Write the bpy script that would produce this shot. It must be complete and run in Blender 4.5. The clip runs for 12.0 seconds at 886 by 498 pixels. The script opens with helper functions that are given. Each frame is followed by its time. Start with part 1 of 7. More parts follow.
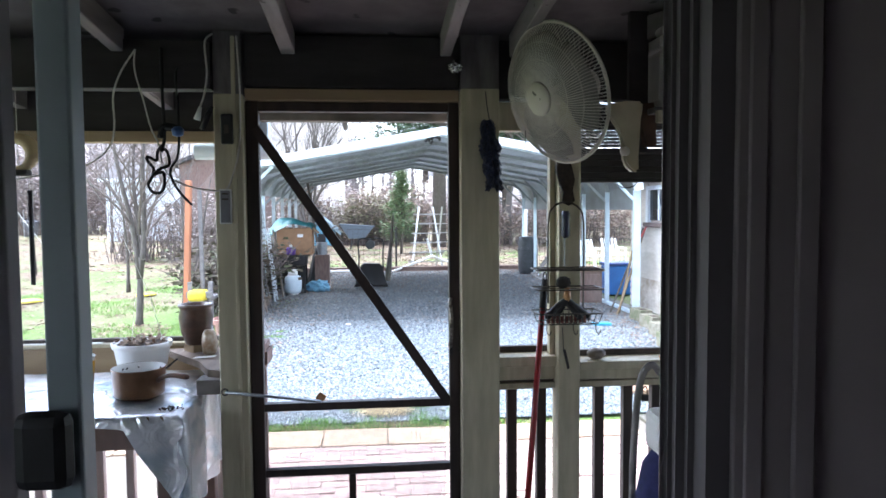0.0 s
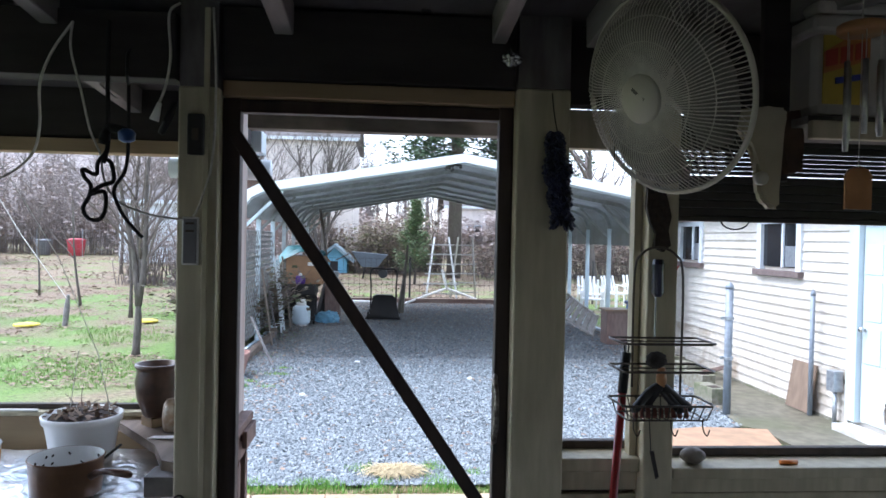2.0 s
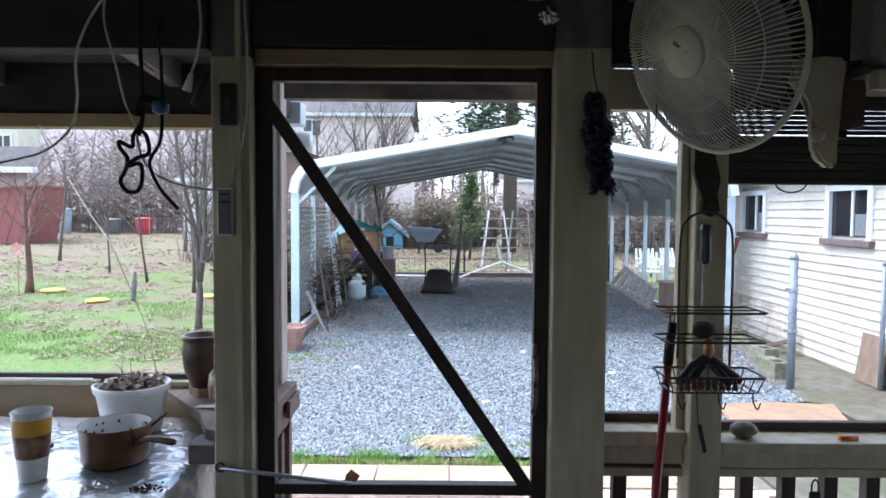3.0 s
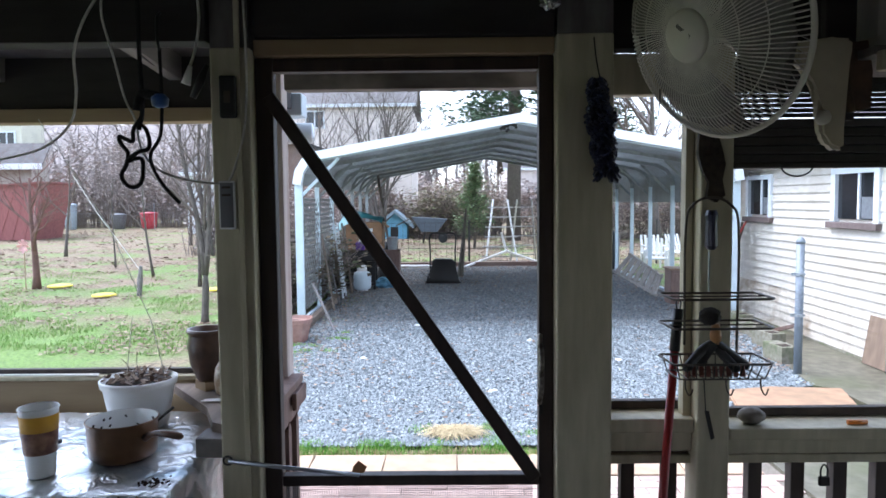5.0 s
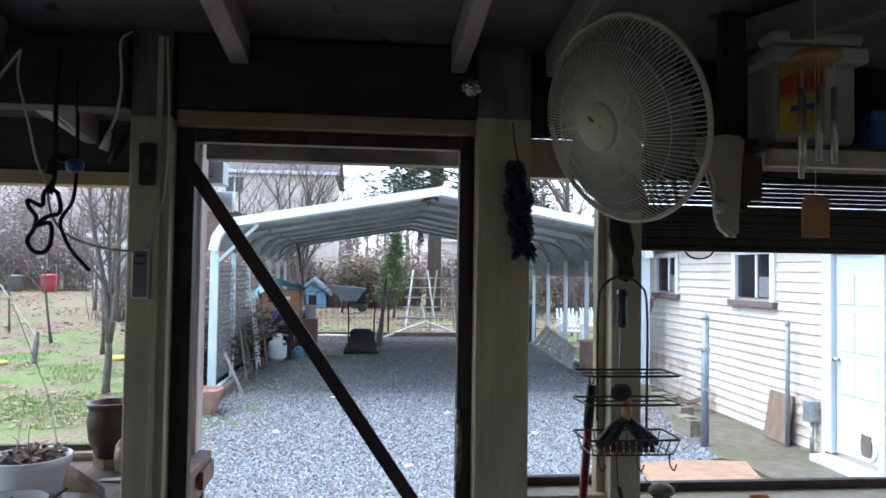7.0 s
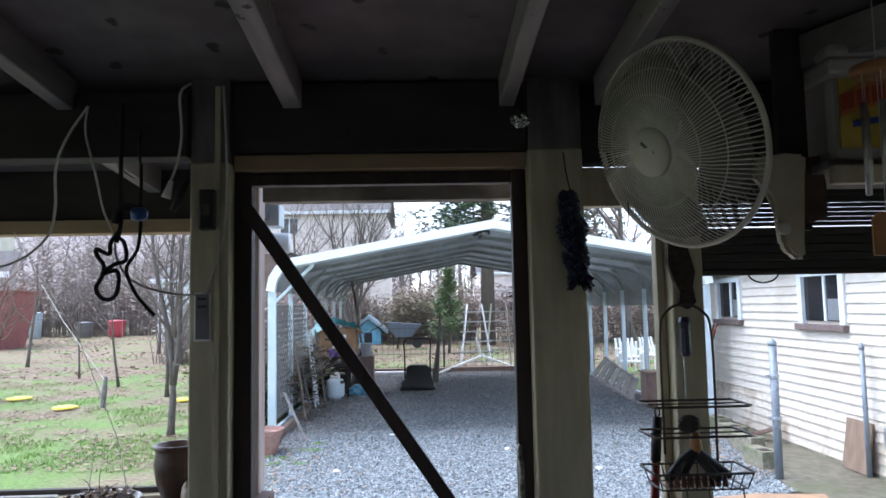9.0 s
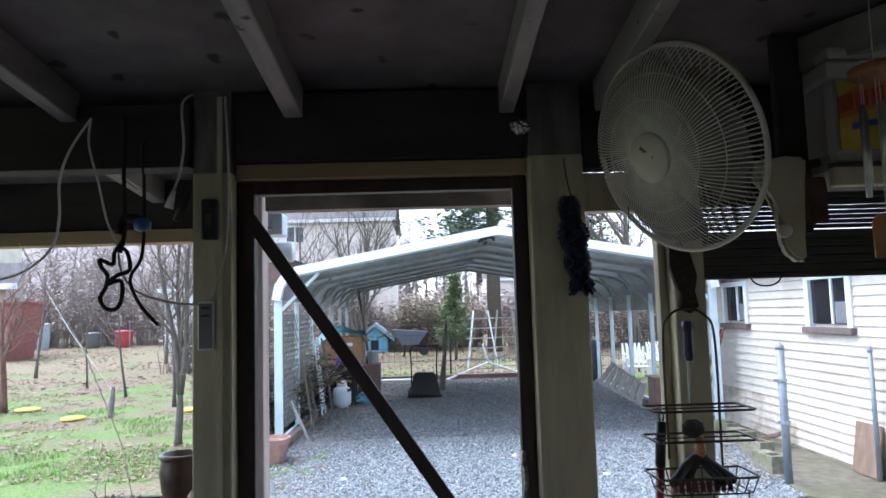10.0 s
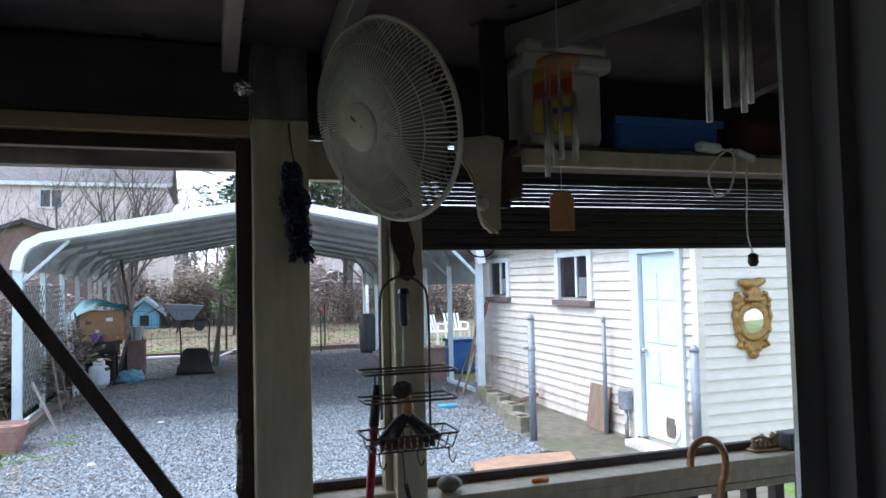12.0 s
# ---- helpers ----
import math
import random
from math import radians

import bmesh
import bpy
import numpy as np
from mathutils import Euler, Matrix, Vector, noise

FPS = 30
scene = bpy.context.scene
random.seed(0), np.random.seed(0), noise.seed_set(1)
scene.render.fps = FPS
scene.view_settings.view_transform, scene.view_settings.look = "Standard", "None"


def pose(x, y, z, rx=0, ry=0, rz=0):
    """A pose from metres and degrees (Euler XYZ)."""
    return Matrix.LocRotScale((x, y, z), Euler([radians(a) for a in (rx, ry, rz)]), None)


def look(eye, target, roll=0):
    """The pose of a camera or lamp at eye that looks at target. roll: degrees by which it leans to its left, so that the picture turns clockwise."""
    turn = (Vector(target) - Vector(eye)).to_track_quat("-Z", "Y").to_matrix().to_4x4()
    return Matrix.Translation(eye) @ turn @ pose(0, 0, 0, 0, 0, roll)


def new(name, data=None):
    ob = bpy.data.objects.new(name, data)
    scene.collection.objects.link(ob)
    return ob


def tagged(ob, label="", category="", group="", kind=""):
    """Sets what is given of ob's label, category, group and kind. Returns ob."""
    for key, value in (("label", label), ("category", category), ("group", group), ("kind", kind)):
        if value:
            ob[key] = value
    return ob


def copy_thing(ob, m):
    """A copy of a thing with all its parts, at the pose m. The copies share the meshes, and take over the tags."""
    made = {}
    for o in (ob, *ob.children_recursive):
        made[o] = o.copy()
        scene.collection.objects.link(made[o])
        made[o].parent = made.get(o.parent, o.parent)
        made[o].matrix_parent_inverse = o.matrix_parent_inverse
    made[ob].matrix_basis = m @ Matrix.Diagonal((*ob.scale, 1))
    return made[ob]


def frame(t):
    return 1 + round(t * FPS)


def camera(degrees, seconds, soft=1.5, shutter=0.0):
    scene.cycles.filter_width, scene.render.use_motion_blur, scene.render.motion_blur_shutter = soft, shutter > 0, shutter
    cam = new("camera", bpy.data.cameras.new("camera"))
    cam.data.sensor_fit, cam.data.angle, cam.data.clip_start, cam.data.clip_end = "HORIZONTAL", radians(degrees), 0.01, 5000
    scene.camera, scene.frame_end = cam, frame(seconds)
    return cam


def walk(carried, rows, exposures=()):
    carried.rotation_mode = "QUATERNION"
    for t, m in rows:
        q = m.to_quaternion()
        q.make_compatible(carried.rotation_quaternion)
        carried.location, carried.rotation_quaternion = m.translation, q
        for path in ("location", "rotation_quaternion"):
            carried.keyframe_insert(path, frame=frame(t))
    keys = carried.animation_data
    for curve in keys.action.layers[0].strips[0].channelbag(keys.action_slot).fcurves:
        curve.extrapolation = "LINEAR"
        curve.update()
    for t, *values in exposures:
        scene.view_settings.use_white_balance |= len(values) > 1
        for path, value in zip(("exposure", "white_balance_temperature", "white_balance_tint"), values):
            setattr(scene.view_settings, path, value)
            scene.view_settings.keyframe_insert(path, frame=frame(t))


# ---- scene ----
cam = camera(64.4, 12.0, soft=1.6)
PATH = [
    (0, (0.077, -2.699, 1.664), (0.272, -0.712, 1.549), -0.4),
    (0.5, (0.102, -2.423, 1.667), (0.249, -0.429, 1.623), -0.1),
    (1, (0.112, -2.219, 1.661), (0.325, -0.23, 1.664), 0.4),
    (1.5, (0.065, -2.027, 1.685), (0.308, -0.042, 1.686), 0.9),
    (2, (0.057, -1.964, 1.699), (0.216, 0.029, 1.667), 1.2),
    (2.5, (0.093, -1.93, 1.693), (0.156, 0.068, 1.636), 0.6),
    (3, (0.115, -1.921, 1.681), (0.115, 0.077, 1.575), 0.4),
    (3.5, (0.125, -1.918, 1.682), (0.077, 0.076, 1.536), -0.9),
    (5.5, (0.117, -1.91, 1.681), (0.15, 0.086, 1.561), -0.1),
    (6, (0.121, -1.919, 1.692), (0.295, 0.073, 1.659), 0.5),
    (6.5, (0.119, -1.929, 1.694), (0.341, 0.059, 1.719), 1.0),
    (8.5, (0.109, -1.926, 1.694), (0.216, 0.065, 1.842), -0.5),
    (9, (0.111, -1.924, 1.694), (0.175, 0.068, 1.854), -1.1),
    (9.5, (0.114, -1.935, 1.691), (0.155, 0.057, 1.864), -1.5),
    (10, (0.122, -1.929, 1.693), (0.17, 0.062, 1.873), -1.7),
    (10.5, (0.132, -1.928, 1.694), (0.269, 0.06, 1.868), -2.7),
    (11, (0.168, -1.948, 1.673), (0.475, 0.026, 1.772), -3.0),
    (11.5, (0.278, -1.962, 1.670), (0.760, -0.022, 1.754), -1.4),
    (11.8, (0.303, -1.965, 1.667), (0.908, -0.059, 1.757), -1.1),
    (12, (0.295, -1.96, 1.668), (0.927, -0.064, 1.761), -1.3),
]
walk(cam, [(t, look(eye, target, roll)) for t, eye, target, roll in PATH],
     [(t, e + 0.83, 5720, 12) for t, e in ((0.0, 2.1), (0.6, 1.6), (1.3, 1.35), (3.0, 1.35), (6.0, 1.3), (9.0, 1.2), (10.3, 1.34), (11.0, 1.34), (11.4, 1.2), (12.0, 1.13))])

# ---- light ----
world = bpy.data.worlds.new("world")
scene.world = world
world.use_nodes = True
wn, wl = world.node_tree.nodes, world.node_tree.links
sky = wn.new("ShaderNodeTexSky")
sky.sky_type, sky.sun_disc = 'NISHITA', False
sky.sun_elevation, sky.sun_rotation = radians(60), radians(287)
sky.dust_density, sky.ozone_density = 1.0, 1.5
grey = wn.new("ShaderNodeHueSaturation")
grey.inputs["Saturation"].default_value = 0.45
wl.new(sky.outputs[0], grey.inputs["Color"])
wl.new(grey.outputs[0], wn["Background"].inputs[0])
wn["Background"].inputs[1].default_value = 0.15
sun = new("sun", bpy.data.lights.new("sun", 'SUN'))
sun.data.energy, sun.data.angle, sun.data.color = 1.1, radians(45), (1.0, 0.98, 0.96)
sun.matrix_world = look((-15.9, 4.9, 29.0), (0, 0, 0))

# ---- helpers of this scene ----
G = -0.2          # outdoor ground level
FLOOR = 0.10      # porch floor level


def mat(name, c1, c2=None, rough=0.8, metal=0.0, scale=12.0, big=1.3, stain=None, amount=0.35, bump=0.15, stretch=(1, 1, 1), vary=0.0,
        coat=0.0):
    """A procedural surface: grain at one scale, stains at a larger one, relief, optional piece-to-piece variation."""
    m = bpy.data.materials.new(name)
    m.use_nodes = True
    n, l = m.node_tree.nodes, m.node_tree.links
    b = n["Principled BSDF"]
    c2 = c2 or tuple(v * 0.72 for v in c1)
    stain = stain or tuple(v * 0.5 for v in c1)
    geo = n.new("ShaderNodeNewGeometry")
    mp = n.new("ShaderNodeMapping")
    mp.inputs["Scale"].default_value = stretch
    l.new(geo.outputs["Position"], mp.inputs[0])
    n1, n2 = n.new("ShaderNodeTexNoise"), n.new("ShaderNodeTexNoise")
    n1.inputs["Scale"].default_value, n1.inputs["Detail"].default_value = scale, 6
    n2.inputs["Scale"].default_value, n2.inputs["Detail"].default_value = big, 4
    l.new(mp.outputs[0], n1.inputs["Vector"])
    l.new(geo.outputs["Position"], n2.inputs["Vector"])
    r1, r2 = n.new("ShaderNodeValToRGB"), n.new("ShaderNodeValToRGB")
    r1.color_ramp.elements[0].position, r1.color_ramp.elements[1].position = 0.35, 0.65
    r1.color_ramp.elements[0].color, r1.color_ramp.elements[1].color = (*c2, 1), (*c1, 1)
    r2.color_ramp.elements[0].position, r2.color_ramp.elements[1].position = 0.48, 0.72
    r2.color_ramp.elements[0].color, r2.color_ramp.elements[1].color = (0, 0, 0, 1), (amount, amount, amount, 1)
    l.new(n1.outputs[0], r1.inputs[0])
    l.new(n2.outputs[0], r2.inputs[0])
    mx = n.new("ShaderNodeMixRGB")
    mx.inputs[2].default_value = (*stain, 1)
    l.new(r2.outputs[0], mx.inputs[0])
    l.new(r1.outputs[0], mx.inputs[1])
    out = mx.outputs[0]
    if vary:
        oi = n.new("ShaderNodeObjectInfo")
        hs = n.new("ShaderNodeHueSaturation")
        mr = n.new("ShaderNodeMapRange")
        mr.inputs["To Min"].default_value, mr.inputs["To Max"].default_value = 1 - vary, 1 + vary
        l.new(oi.outputs["Random"], mr.inputs["Value"])
        l.new(mr.outputs[0], hs.inputs["Value"])
        l.new(out, hs.inputs["Color"])
        out = hs.outputs[0]
    l.new(out, b.inputs["Base Color"])
    b.inputs["Roughness"].default_value, b.inputs["Metallic"].default_value = rough, metal
    b.inputs["Coat Weight"].default_value = coat
    if bump:
        bp = n.new("ShaderNodeBump")
        bp.inputs["Strength"].default_value, bp.inputs["Distance"].default_value = bump, 0.01
        l.new(n1.outputs[0], bp.inputs["Height"])
        l.new(bp.outputs[0], b.inputs["Normal"])
    return m


def island(name, colours, rough=0.85):
    """For joined heaps of small pieces: each loose piece takes its own colour."""
    m = bpy.data.materials.new(name)
    m.use_nodes = True
    n, l = m.node_tree.nodes, m.node_tree.links
    b = n["Principled BSDF"]
    geo, ramp = n.new("ShaderNodeNewGeometry"), n.new("ShaderNodeValToRGB")
    ramp.color_ramp.interpolation = 'LINEAR'
    e = ramp.color_ramp.elements
    while len(e) < len(colours):
        e.new(0.5)
    for i, c in enumerate(colours):
        e[i].position, e[i].color = i / (len(colours) - 1), (*c, 1)
    l.new(geo.outputs["Random Per Island"], ramp.inputs[0])
    l.new(ramp.outputs[0], b.inputs["Base Color"])
    b.inputs["Roughness"].default_value = rough
    return m


def thing(name, label, category, at=(0, 0, 0), group="", kind=""):
    ob = new(name)
    ob.location = at
    ob.empty_display_size = 0.1
    return tagged(ob, label, category, group, kind)


def origin(ob):
    v = Vector((0, 0, 0))
    while ob is not None:
        v = v + ob.location
        ob = ob.parent
    return v


def finish(bm, name, material, smooth=False):
    me = bpy.data.meshes.new(name)
    bmesh.ops.recalc_face_normals(bm, faces=bm.faces)
    bm.to_mesh(me)
    bm.free()
    me.materials.append(material)
    if smooth:
        for p in me.polygons:
            p.use_smooth = True
    return me


def part(name, bm, material, parent=None, label="", smooth=False):
    """One mesh object from a bmesh in world places, under its thing or part."""
    if parent is not None:
        bmesh.ops.translate(bm, verts=bm.verts, vec=-origin(parent))
    ob = new(name, finish(bm, name, material, smooth))
    ob.parent = parent
    if label:
        tagged(ob, label)
    return ob


def solid(name, bm, material, label="", category="", group="", kind="", smooth=False):
    """A top-level thing of one mesh."""
    c = sum((v.co for v in bm.verts), Vector()) / max(1, len(bm.verts))
    c.z = min(v.co.z for v in bm.verts)
    bmesh.ops.translate(bm, verts=bm.verts, vec=-c)
    ob = new(name, finish(bm, name, material, smooth))
    ob.location = c
    return tagged(ob, label, category, group, kind)


def box(x0, x1, y0, y1, z0, z1, bevel=0.0, bm=None, turn=0.0):
    bm = bm or bmesh.new()
    r = bmesh.ops.create_cube(bm, size=1)
    vs = r["verts"]
    c = Vector(((x0 + x1) / 2, (y0 + y1) / 2, (z0 + z1) / 2))
    for v in vs:
        v.co = Vector((v.co.x * (x1 - x0), v.co.y * (y1 - y0), v.co.z * (z1 - z0)))
    if bevel:
        es = list({e for v in vs for e in v.link_edges})
        r = bmesh.ops.bevel(bm, geom=es, offset=bevel, segments=2, affect='EDGES', profile=0.5)
        vs = list({v for f in r["faces"] for v in f.verts} | {v for v in vs if v.is_valid})
    rot = Matrix.Rotation(turn, 3, 'Z')
    for v in vs:
        v.co = rot @ v.co + c
    return bm


def beam(p, q, w, h, bevel=0.0, bm=None, up=(0, 0, 1)):
    """A squared stick from p to q, w wide and h high."""
    bm = bm or bmesh.new()
    p, q = Vector(p), Vector(q)
    d = (q - p).normalized()
    s = d.cross(Vector(up))
    s = s.normalized() if s.length > 1e-4 else Vector((1, 0, 0))
    u = s.cross(d)
    ring = [[a + s * (i * w / 2) + u * (j * h / 2) for i, j in ((-1, -1), (1, -1), (1, 1), (-1, 1))] for a in (p, q)]
    va = [bm.verts.new(c) for c in ring[0]]
    vb = [bm.verts.new(c) for c in ring[1]]
    fs = [bm.faces.new(va[::-1]), bm.faces.new(vb)]
    fs += [bm.faces.new((va[i], va[(i + 1) % 4], vb[(i + 1) % 4], vb[i])) for i in range(4)]
    if bevel:
        bmesh.ops.bevel(bm, geom=list({e for f in fs for e in f.edges}), offset=bevel, segments=1, affect='EDGES')
    return bm


def tube(pts, r, seg=8, bm=None, closed=False):
    """A round bar along a line of points; r may be one number or one a point."""
    bm = bm or bmesh.new()
    pts = [Vector(p) for p in pts]
    rs = r if isinstance(r, (list, tuple)) else [r] * len(pts)
    n = len(pts)
    side, rings = None, []
    for i, p in enumerate(pts):
        a = pts[i - 1] if (i or closed) else p
        b = pts[(i + 1) % n] if (i < n - 1 or closed) else p
        d = (b - a).normalized()
        if side is None:
            side = d.orthogonal().normalized()
        side = (side - d * side.dot(d))
        side = side.normalized() if side.length > 1e-6 else d.orthogonal().normalized()
        o = d.cross(side)
        rings.append([bm.verts.new(p + (side * math.cos(k * math.tau / seg) + o * math.sin(k * math.tau / seg)) * rs[i]) for k in range(seg)])
    for i in range(n if closed else n - 1):
        A, B = rings[i], rings[(i + 1) % n]
        for k in range(seg):
            bm.faces.new((A[k], A[(k + 1) % seg], B[(k + 1) % seg], B[k]))
    if not closed:
        bm.faces.new(rings[0][::-1])
        bm.faces.new(rings[-1])
    return bm


def bent(pts, steps=6):
    """A smooth line through a few points."""
    P = [Vector(p) for p in pts]
    out = []
    for i in range(len(P) - 1):
        a, b, c, d = P[max(i - 1, 0)], P[i], P[i + 1], P[min(i + 2, len(P) - 1)]
        for k in range(steps):
            t = k / steps
            out.append(0.5 * ((2 * b) + (c - a) * t + (2 * a - 5 * b + 4 * c - d) * t * t + (3 * b - a - 3 * c + d) * t ** 3))
    return out + [P[-1]]


def lathe(profile, at, seg=24, axis=(0, 0, 1), bm=None, cap=True):
    """A turned body: (radius, height) pairs round an axis through at."""
    bm = bm or bmesh.new()
    q = Vector((0, 0, 1)).rotation_difference(Vector(axis).normalized())
    rings = []
    for r, h in profile:
        rings.append([bm.verts.new(Vector(at) + q @ Vector((r * math.cos(k * math.tau / seg), r * math.sin(k * math.tau / seg), h))) for k in range(seg)])
    for A, B in zip(rings, rings[1:]):
        for k in range(seg):
            bm.faces.new((A[k], A[(k + 1) % seg], B[(k + 1) % seg], B[k]))
    bm.faces.new(rings[0][::-1])
    if cap:
        bm.faces.new(rings[-1])
    return bm


def prism(outline, axis, a, b, bm=None):
    """A flat outline pushed along an axis from a to b; outline in the two other axes, in order."""
    bm = bm or bmesh.new()
    def put(u, v, w):
        return {'x': (w, u, v), 'y': (u, w, v), 'z': (u, v, w)}[axis]
    A = [bm.verts.new(put(u, v, a)) for u, v in outline]
    B = [bm.verts.new(put(u, v, b)) for u, v in outline]
    bm.faces.new(A)
    bm.faces.new(B[::-1])
    n = len(outline)
    for i in range(n):
        bm.faces.new((A[i], B[i], B[(i + 1) % n], A[(i + 1) % n]))
    return bm


def heap(name, verts, faces, material, label, category="", kind="stuff"):
    me = bpy.data.meshes.new(name)
    me.from_pydata(verts, [], faces)
    me.materials.append(material)
    return tagged(new(name, me), label, category, "", kind)


def scatter(base_v, base_f, places, sizes, rng, flat=1.0, upright=False):
    """Copies of a small shape at many places, turned and scaled at random, as arrays for heap()."""
    n, k = len(places), len(base_v)
    a = rng.uniform(0, math.tau, n)
    ca, sa = np.cos(a), np.sin(a)
    v = np.repeat(base_v[None], n, 0) * sizes[:, None, :]
    if not upright:
        b = rng.normal(0, 0.5, n)
        y, z = v[..., 1].copy(), v[..., 2].copy()
        v[..., 1] = y * np.cos(b)[:, None] - z * np.sin(b)[:, None]
        v[..., 2] = (y * np.sin(b)[:, None] + z * np.cos(b)[:, None]) * flat
    x, y = v[..., 0].copy(), v[..., 1].copy()
    v[..., 0] = x * ca[:, None] - y * sa[:, None]
    v[..., 1] = x * sa[:, None] + y * ca[:, None]
    v += places[:, None, :]
    f = np.repeat(np.array(base_f)[None], n, 0) + (np.arange(n) * k)[:, None, None]
    return v.reshape(-1, 3).tolist(), f.reshape(-1, f.shape[-1]).tolist()


# ---- materials ----
CREAM = mat("cream_paint", (0.53, 0.485, 0.338), (0.415, 0.373, 0.253), rough=0.55, scale=30, big=3, stretch=(1, 1, 0.15), stain=(0.30, 0.26, 0.18), amount=0.4)
GREYWOOD = mat("weathered_grey_wood", (0.175, 0.16, 0.157), (0.095, 0.086, 0.083), rough=0.85, scale=22, stretch=(1, 1, 0.3), bump=0.3)
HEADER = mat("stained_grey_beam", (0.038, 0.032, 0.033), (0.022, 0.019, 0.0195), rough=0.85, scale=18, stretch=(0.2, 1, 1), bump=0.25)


def speckle(m, scale, size, colour):
    """Small dark flecks of flaked paint, over an existing surface."""
    n, l = m.node_tree.nodes, m.node_tree.links
    b = n["Principled BSDF"]
    old = b.inputs["Base Color"].links[0].from_socket
    geo, warp, vor, ramp, mx = n.new("ShaderNodeNewGeometry"), n.new("ShaderNodeTexNoise"), n.new("ShaderNodeTexVoronoi"), n.new("ShaderNodeValToRGB"), n.new("ShaderNodeMixRGB")
    warp.inputs["Scale"].default_value = scale * 3
    add = n.new("ShaderNodeMixRGB")
    add.blend_type = 'ADD'
    add.inputs[0].default_value = 0.06
    l.new(geo.outputs["Position"], warp.inputs["Vector"])
    l.new(geo.outputs["Position"], add.inputs[1])
    l.new(warp.outputs["Color"], add.inputs[2])
    l.new(add.outputs[0], vor.inputs["Vector"])
    vor.inputs["Scale"].default_value = scale
    ramp.color_ramp.elements[0].position, ramp.color_ramp.elements[0].color = size, (1, 1, 1, 1)
    ramp.color_ramp.elements[1].position, ramp.color_ramp.elements[1].color = size * 1.5, (0, 0, 0, 1)
    l.new(vor.outputs["Distance"], ramp.inputs[0])
    l.new(ramp.outputs[0], mx.inputs[0])
    l.new(old, mx.inputs[1])
    mx.inputs[2].default_value = (*colour, 1)
    l.new(mx.outputs[0], b.inputs["Base Color"])


RAFTER = mat("grey_painted_rafter", (0.24, 0.222, 0.215), (0.16, 0.147, 0.143), rough=0.7, scale=20, stretch=(1, 0.15, 1), bump=0.3, stain=(0.12, 0.1, 0.09))
CEIL = mat("spotted_ceiling_panel", (0.128, 0.113, 0.113), (0.084, 0.074, 0.074), rough=0.85, scale=9, big=2.2, stain=(0.055, 0.05, 0.047), amount=0.7)
speckle(CEIL, 6.5, 0.10, (0.022, 0.019, 0.019))
speckle(RAFTER, 9.0, 0.07, (0.05, 0.04, 0.036))
DOORWOOD = mat("dark_brown_door_wood", (0.045, 0.028, 0.022), (0.022, 0.014, 0.012), rough=0.55, scale=30, stretch=(1, 1, 0.12), bump=0.3)
RAWWOOD = mat("raw_pine", (0.36, 0.27, 0.155), (0.27, 0.19, 0.11), rough=0.7, scale=16, stretch=(0.12, 1, 1), bump=0.2)
BROWNRAIL = mat("faded_brown_deck_paint", (0.20, 0.125, 0.10), (0.13, 0.08, 0.065), rough=0.7, scale=25, stretch=(1, 1, 0.25), bump=0.25, stain=(0.32, 0.27, 0.23))
DARKRAIL = mat("dark_brown_balusters", (0.07, 0.052, 0.042), (0.04, 0.03, 0.025), rough=0.7, scale=25, stretch=(1, 1, 0.2))
PALEPOST = mat("worn_white_corner_post", (0.55, 0.49, 0.46), (0.42, 0.33, 0.29), rough=0.7, scale=20, stretch=(1, 1, 0.12), stain=(0.28, 0.16, 0.11), amount=0.6)
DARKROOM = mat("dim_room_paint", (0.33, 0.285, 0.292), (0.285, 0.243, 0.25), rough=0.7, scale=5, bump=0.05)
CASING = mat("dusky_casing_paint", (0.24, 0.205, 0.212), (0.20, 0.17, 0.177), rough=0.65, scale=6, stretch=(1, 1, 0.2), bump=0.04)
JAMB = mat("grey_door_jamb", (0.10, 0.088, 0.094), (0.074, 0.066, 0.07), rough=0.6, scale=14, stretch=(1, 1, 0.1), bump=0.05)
STILE = mat("pale_blue_grey_sliding_door", (0.36, 0.41, 0.44), (0.30, 0.35, 0.38), rough=0.4, scale=8, bump=0.03)
BLACK = mat("black_plastic", (0.012, 0.012, 0.013), rough=0.45, scale=40, bump=0.05)
WHITEPL = mat("white_plastic", (0.78, 0.78, 0.76), (0.72, 0.72, 0.70), rough=0.35, scale=6, bump=0.02, amount=0.15)
FANPL = mat("yellowed_white_fan_plastic", (0.52, 0.49, 0.42), (0.45, 0.42, 0.35), rough=0.38, scale=8, bump=0.02, amount=0.25, stain=(0.4, 0.34, 0.24))
FANMETAL = mat("cream_coated_wire", (0.62, 0.585, 0.51), (0.52, 0.485, 0.42), rough=0.4, scale=40, bump=0.0)
BLADEPL = mat("dusty_grey_blade_plastic", (0.27, 0.258, 0.235), (0.20, 0.192, 0.175), rough=0.5, scale=14, bump=0.04, stain=(0.07, 0.065, 0.06), amount=0.6)
DARKCAST = mat("dark_cast", (0.02, 0.018, 0.017), rough=0.6, scale=40, bump=0.3)
CORD = mat("pale_cord", (0.62, 0.60, 0.55), (0.5, 0.48, 0.43), rough=0.8, scale=90, bump=0.2)
STEEL = mat("galvanised_steel", (0.42, 0.45, 0.48), (0.32, 0.34, 0.37), rough=0.42, metal=0.7, scale=30, bump=0.05)
CHROME = mat("worn_chrome", (0.6, 0.6, 0.6), rough=0.25, metal=1.0, scale=30, bump=0.02)
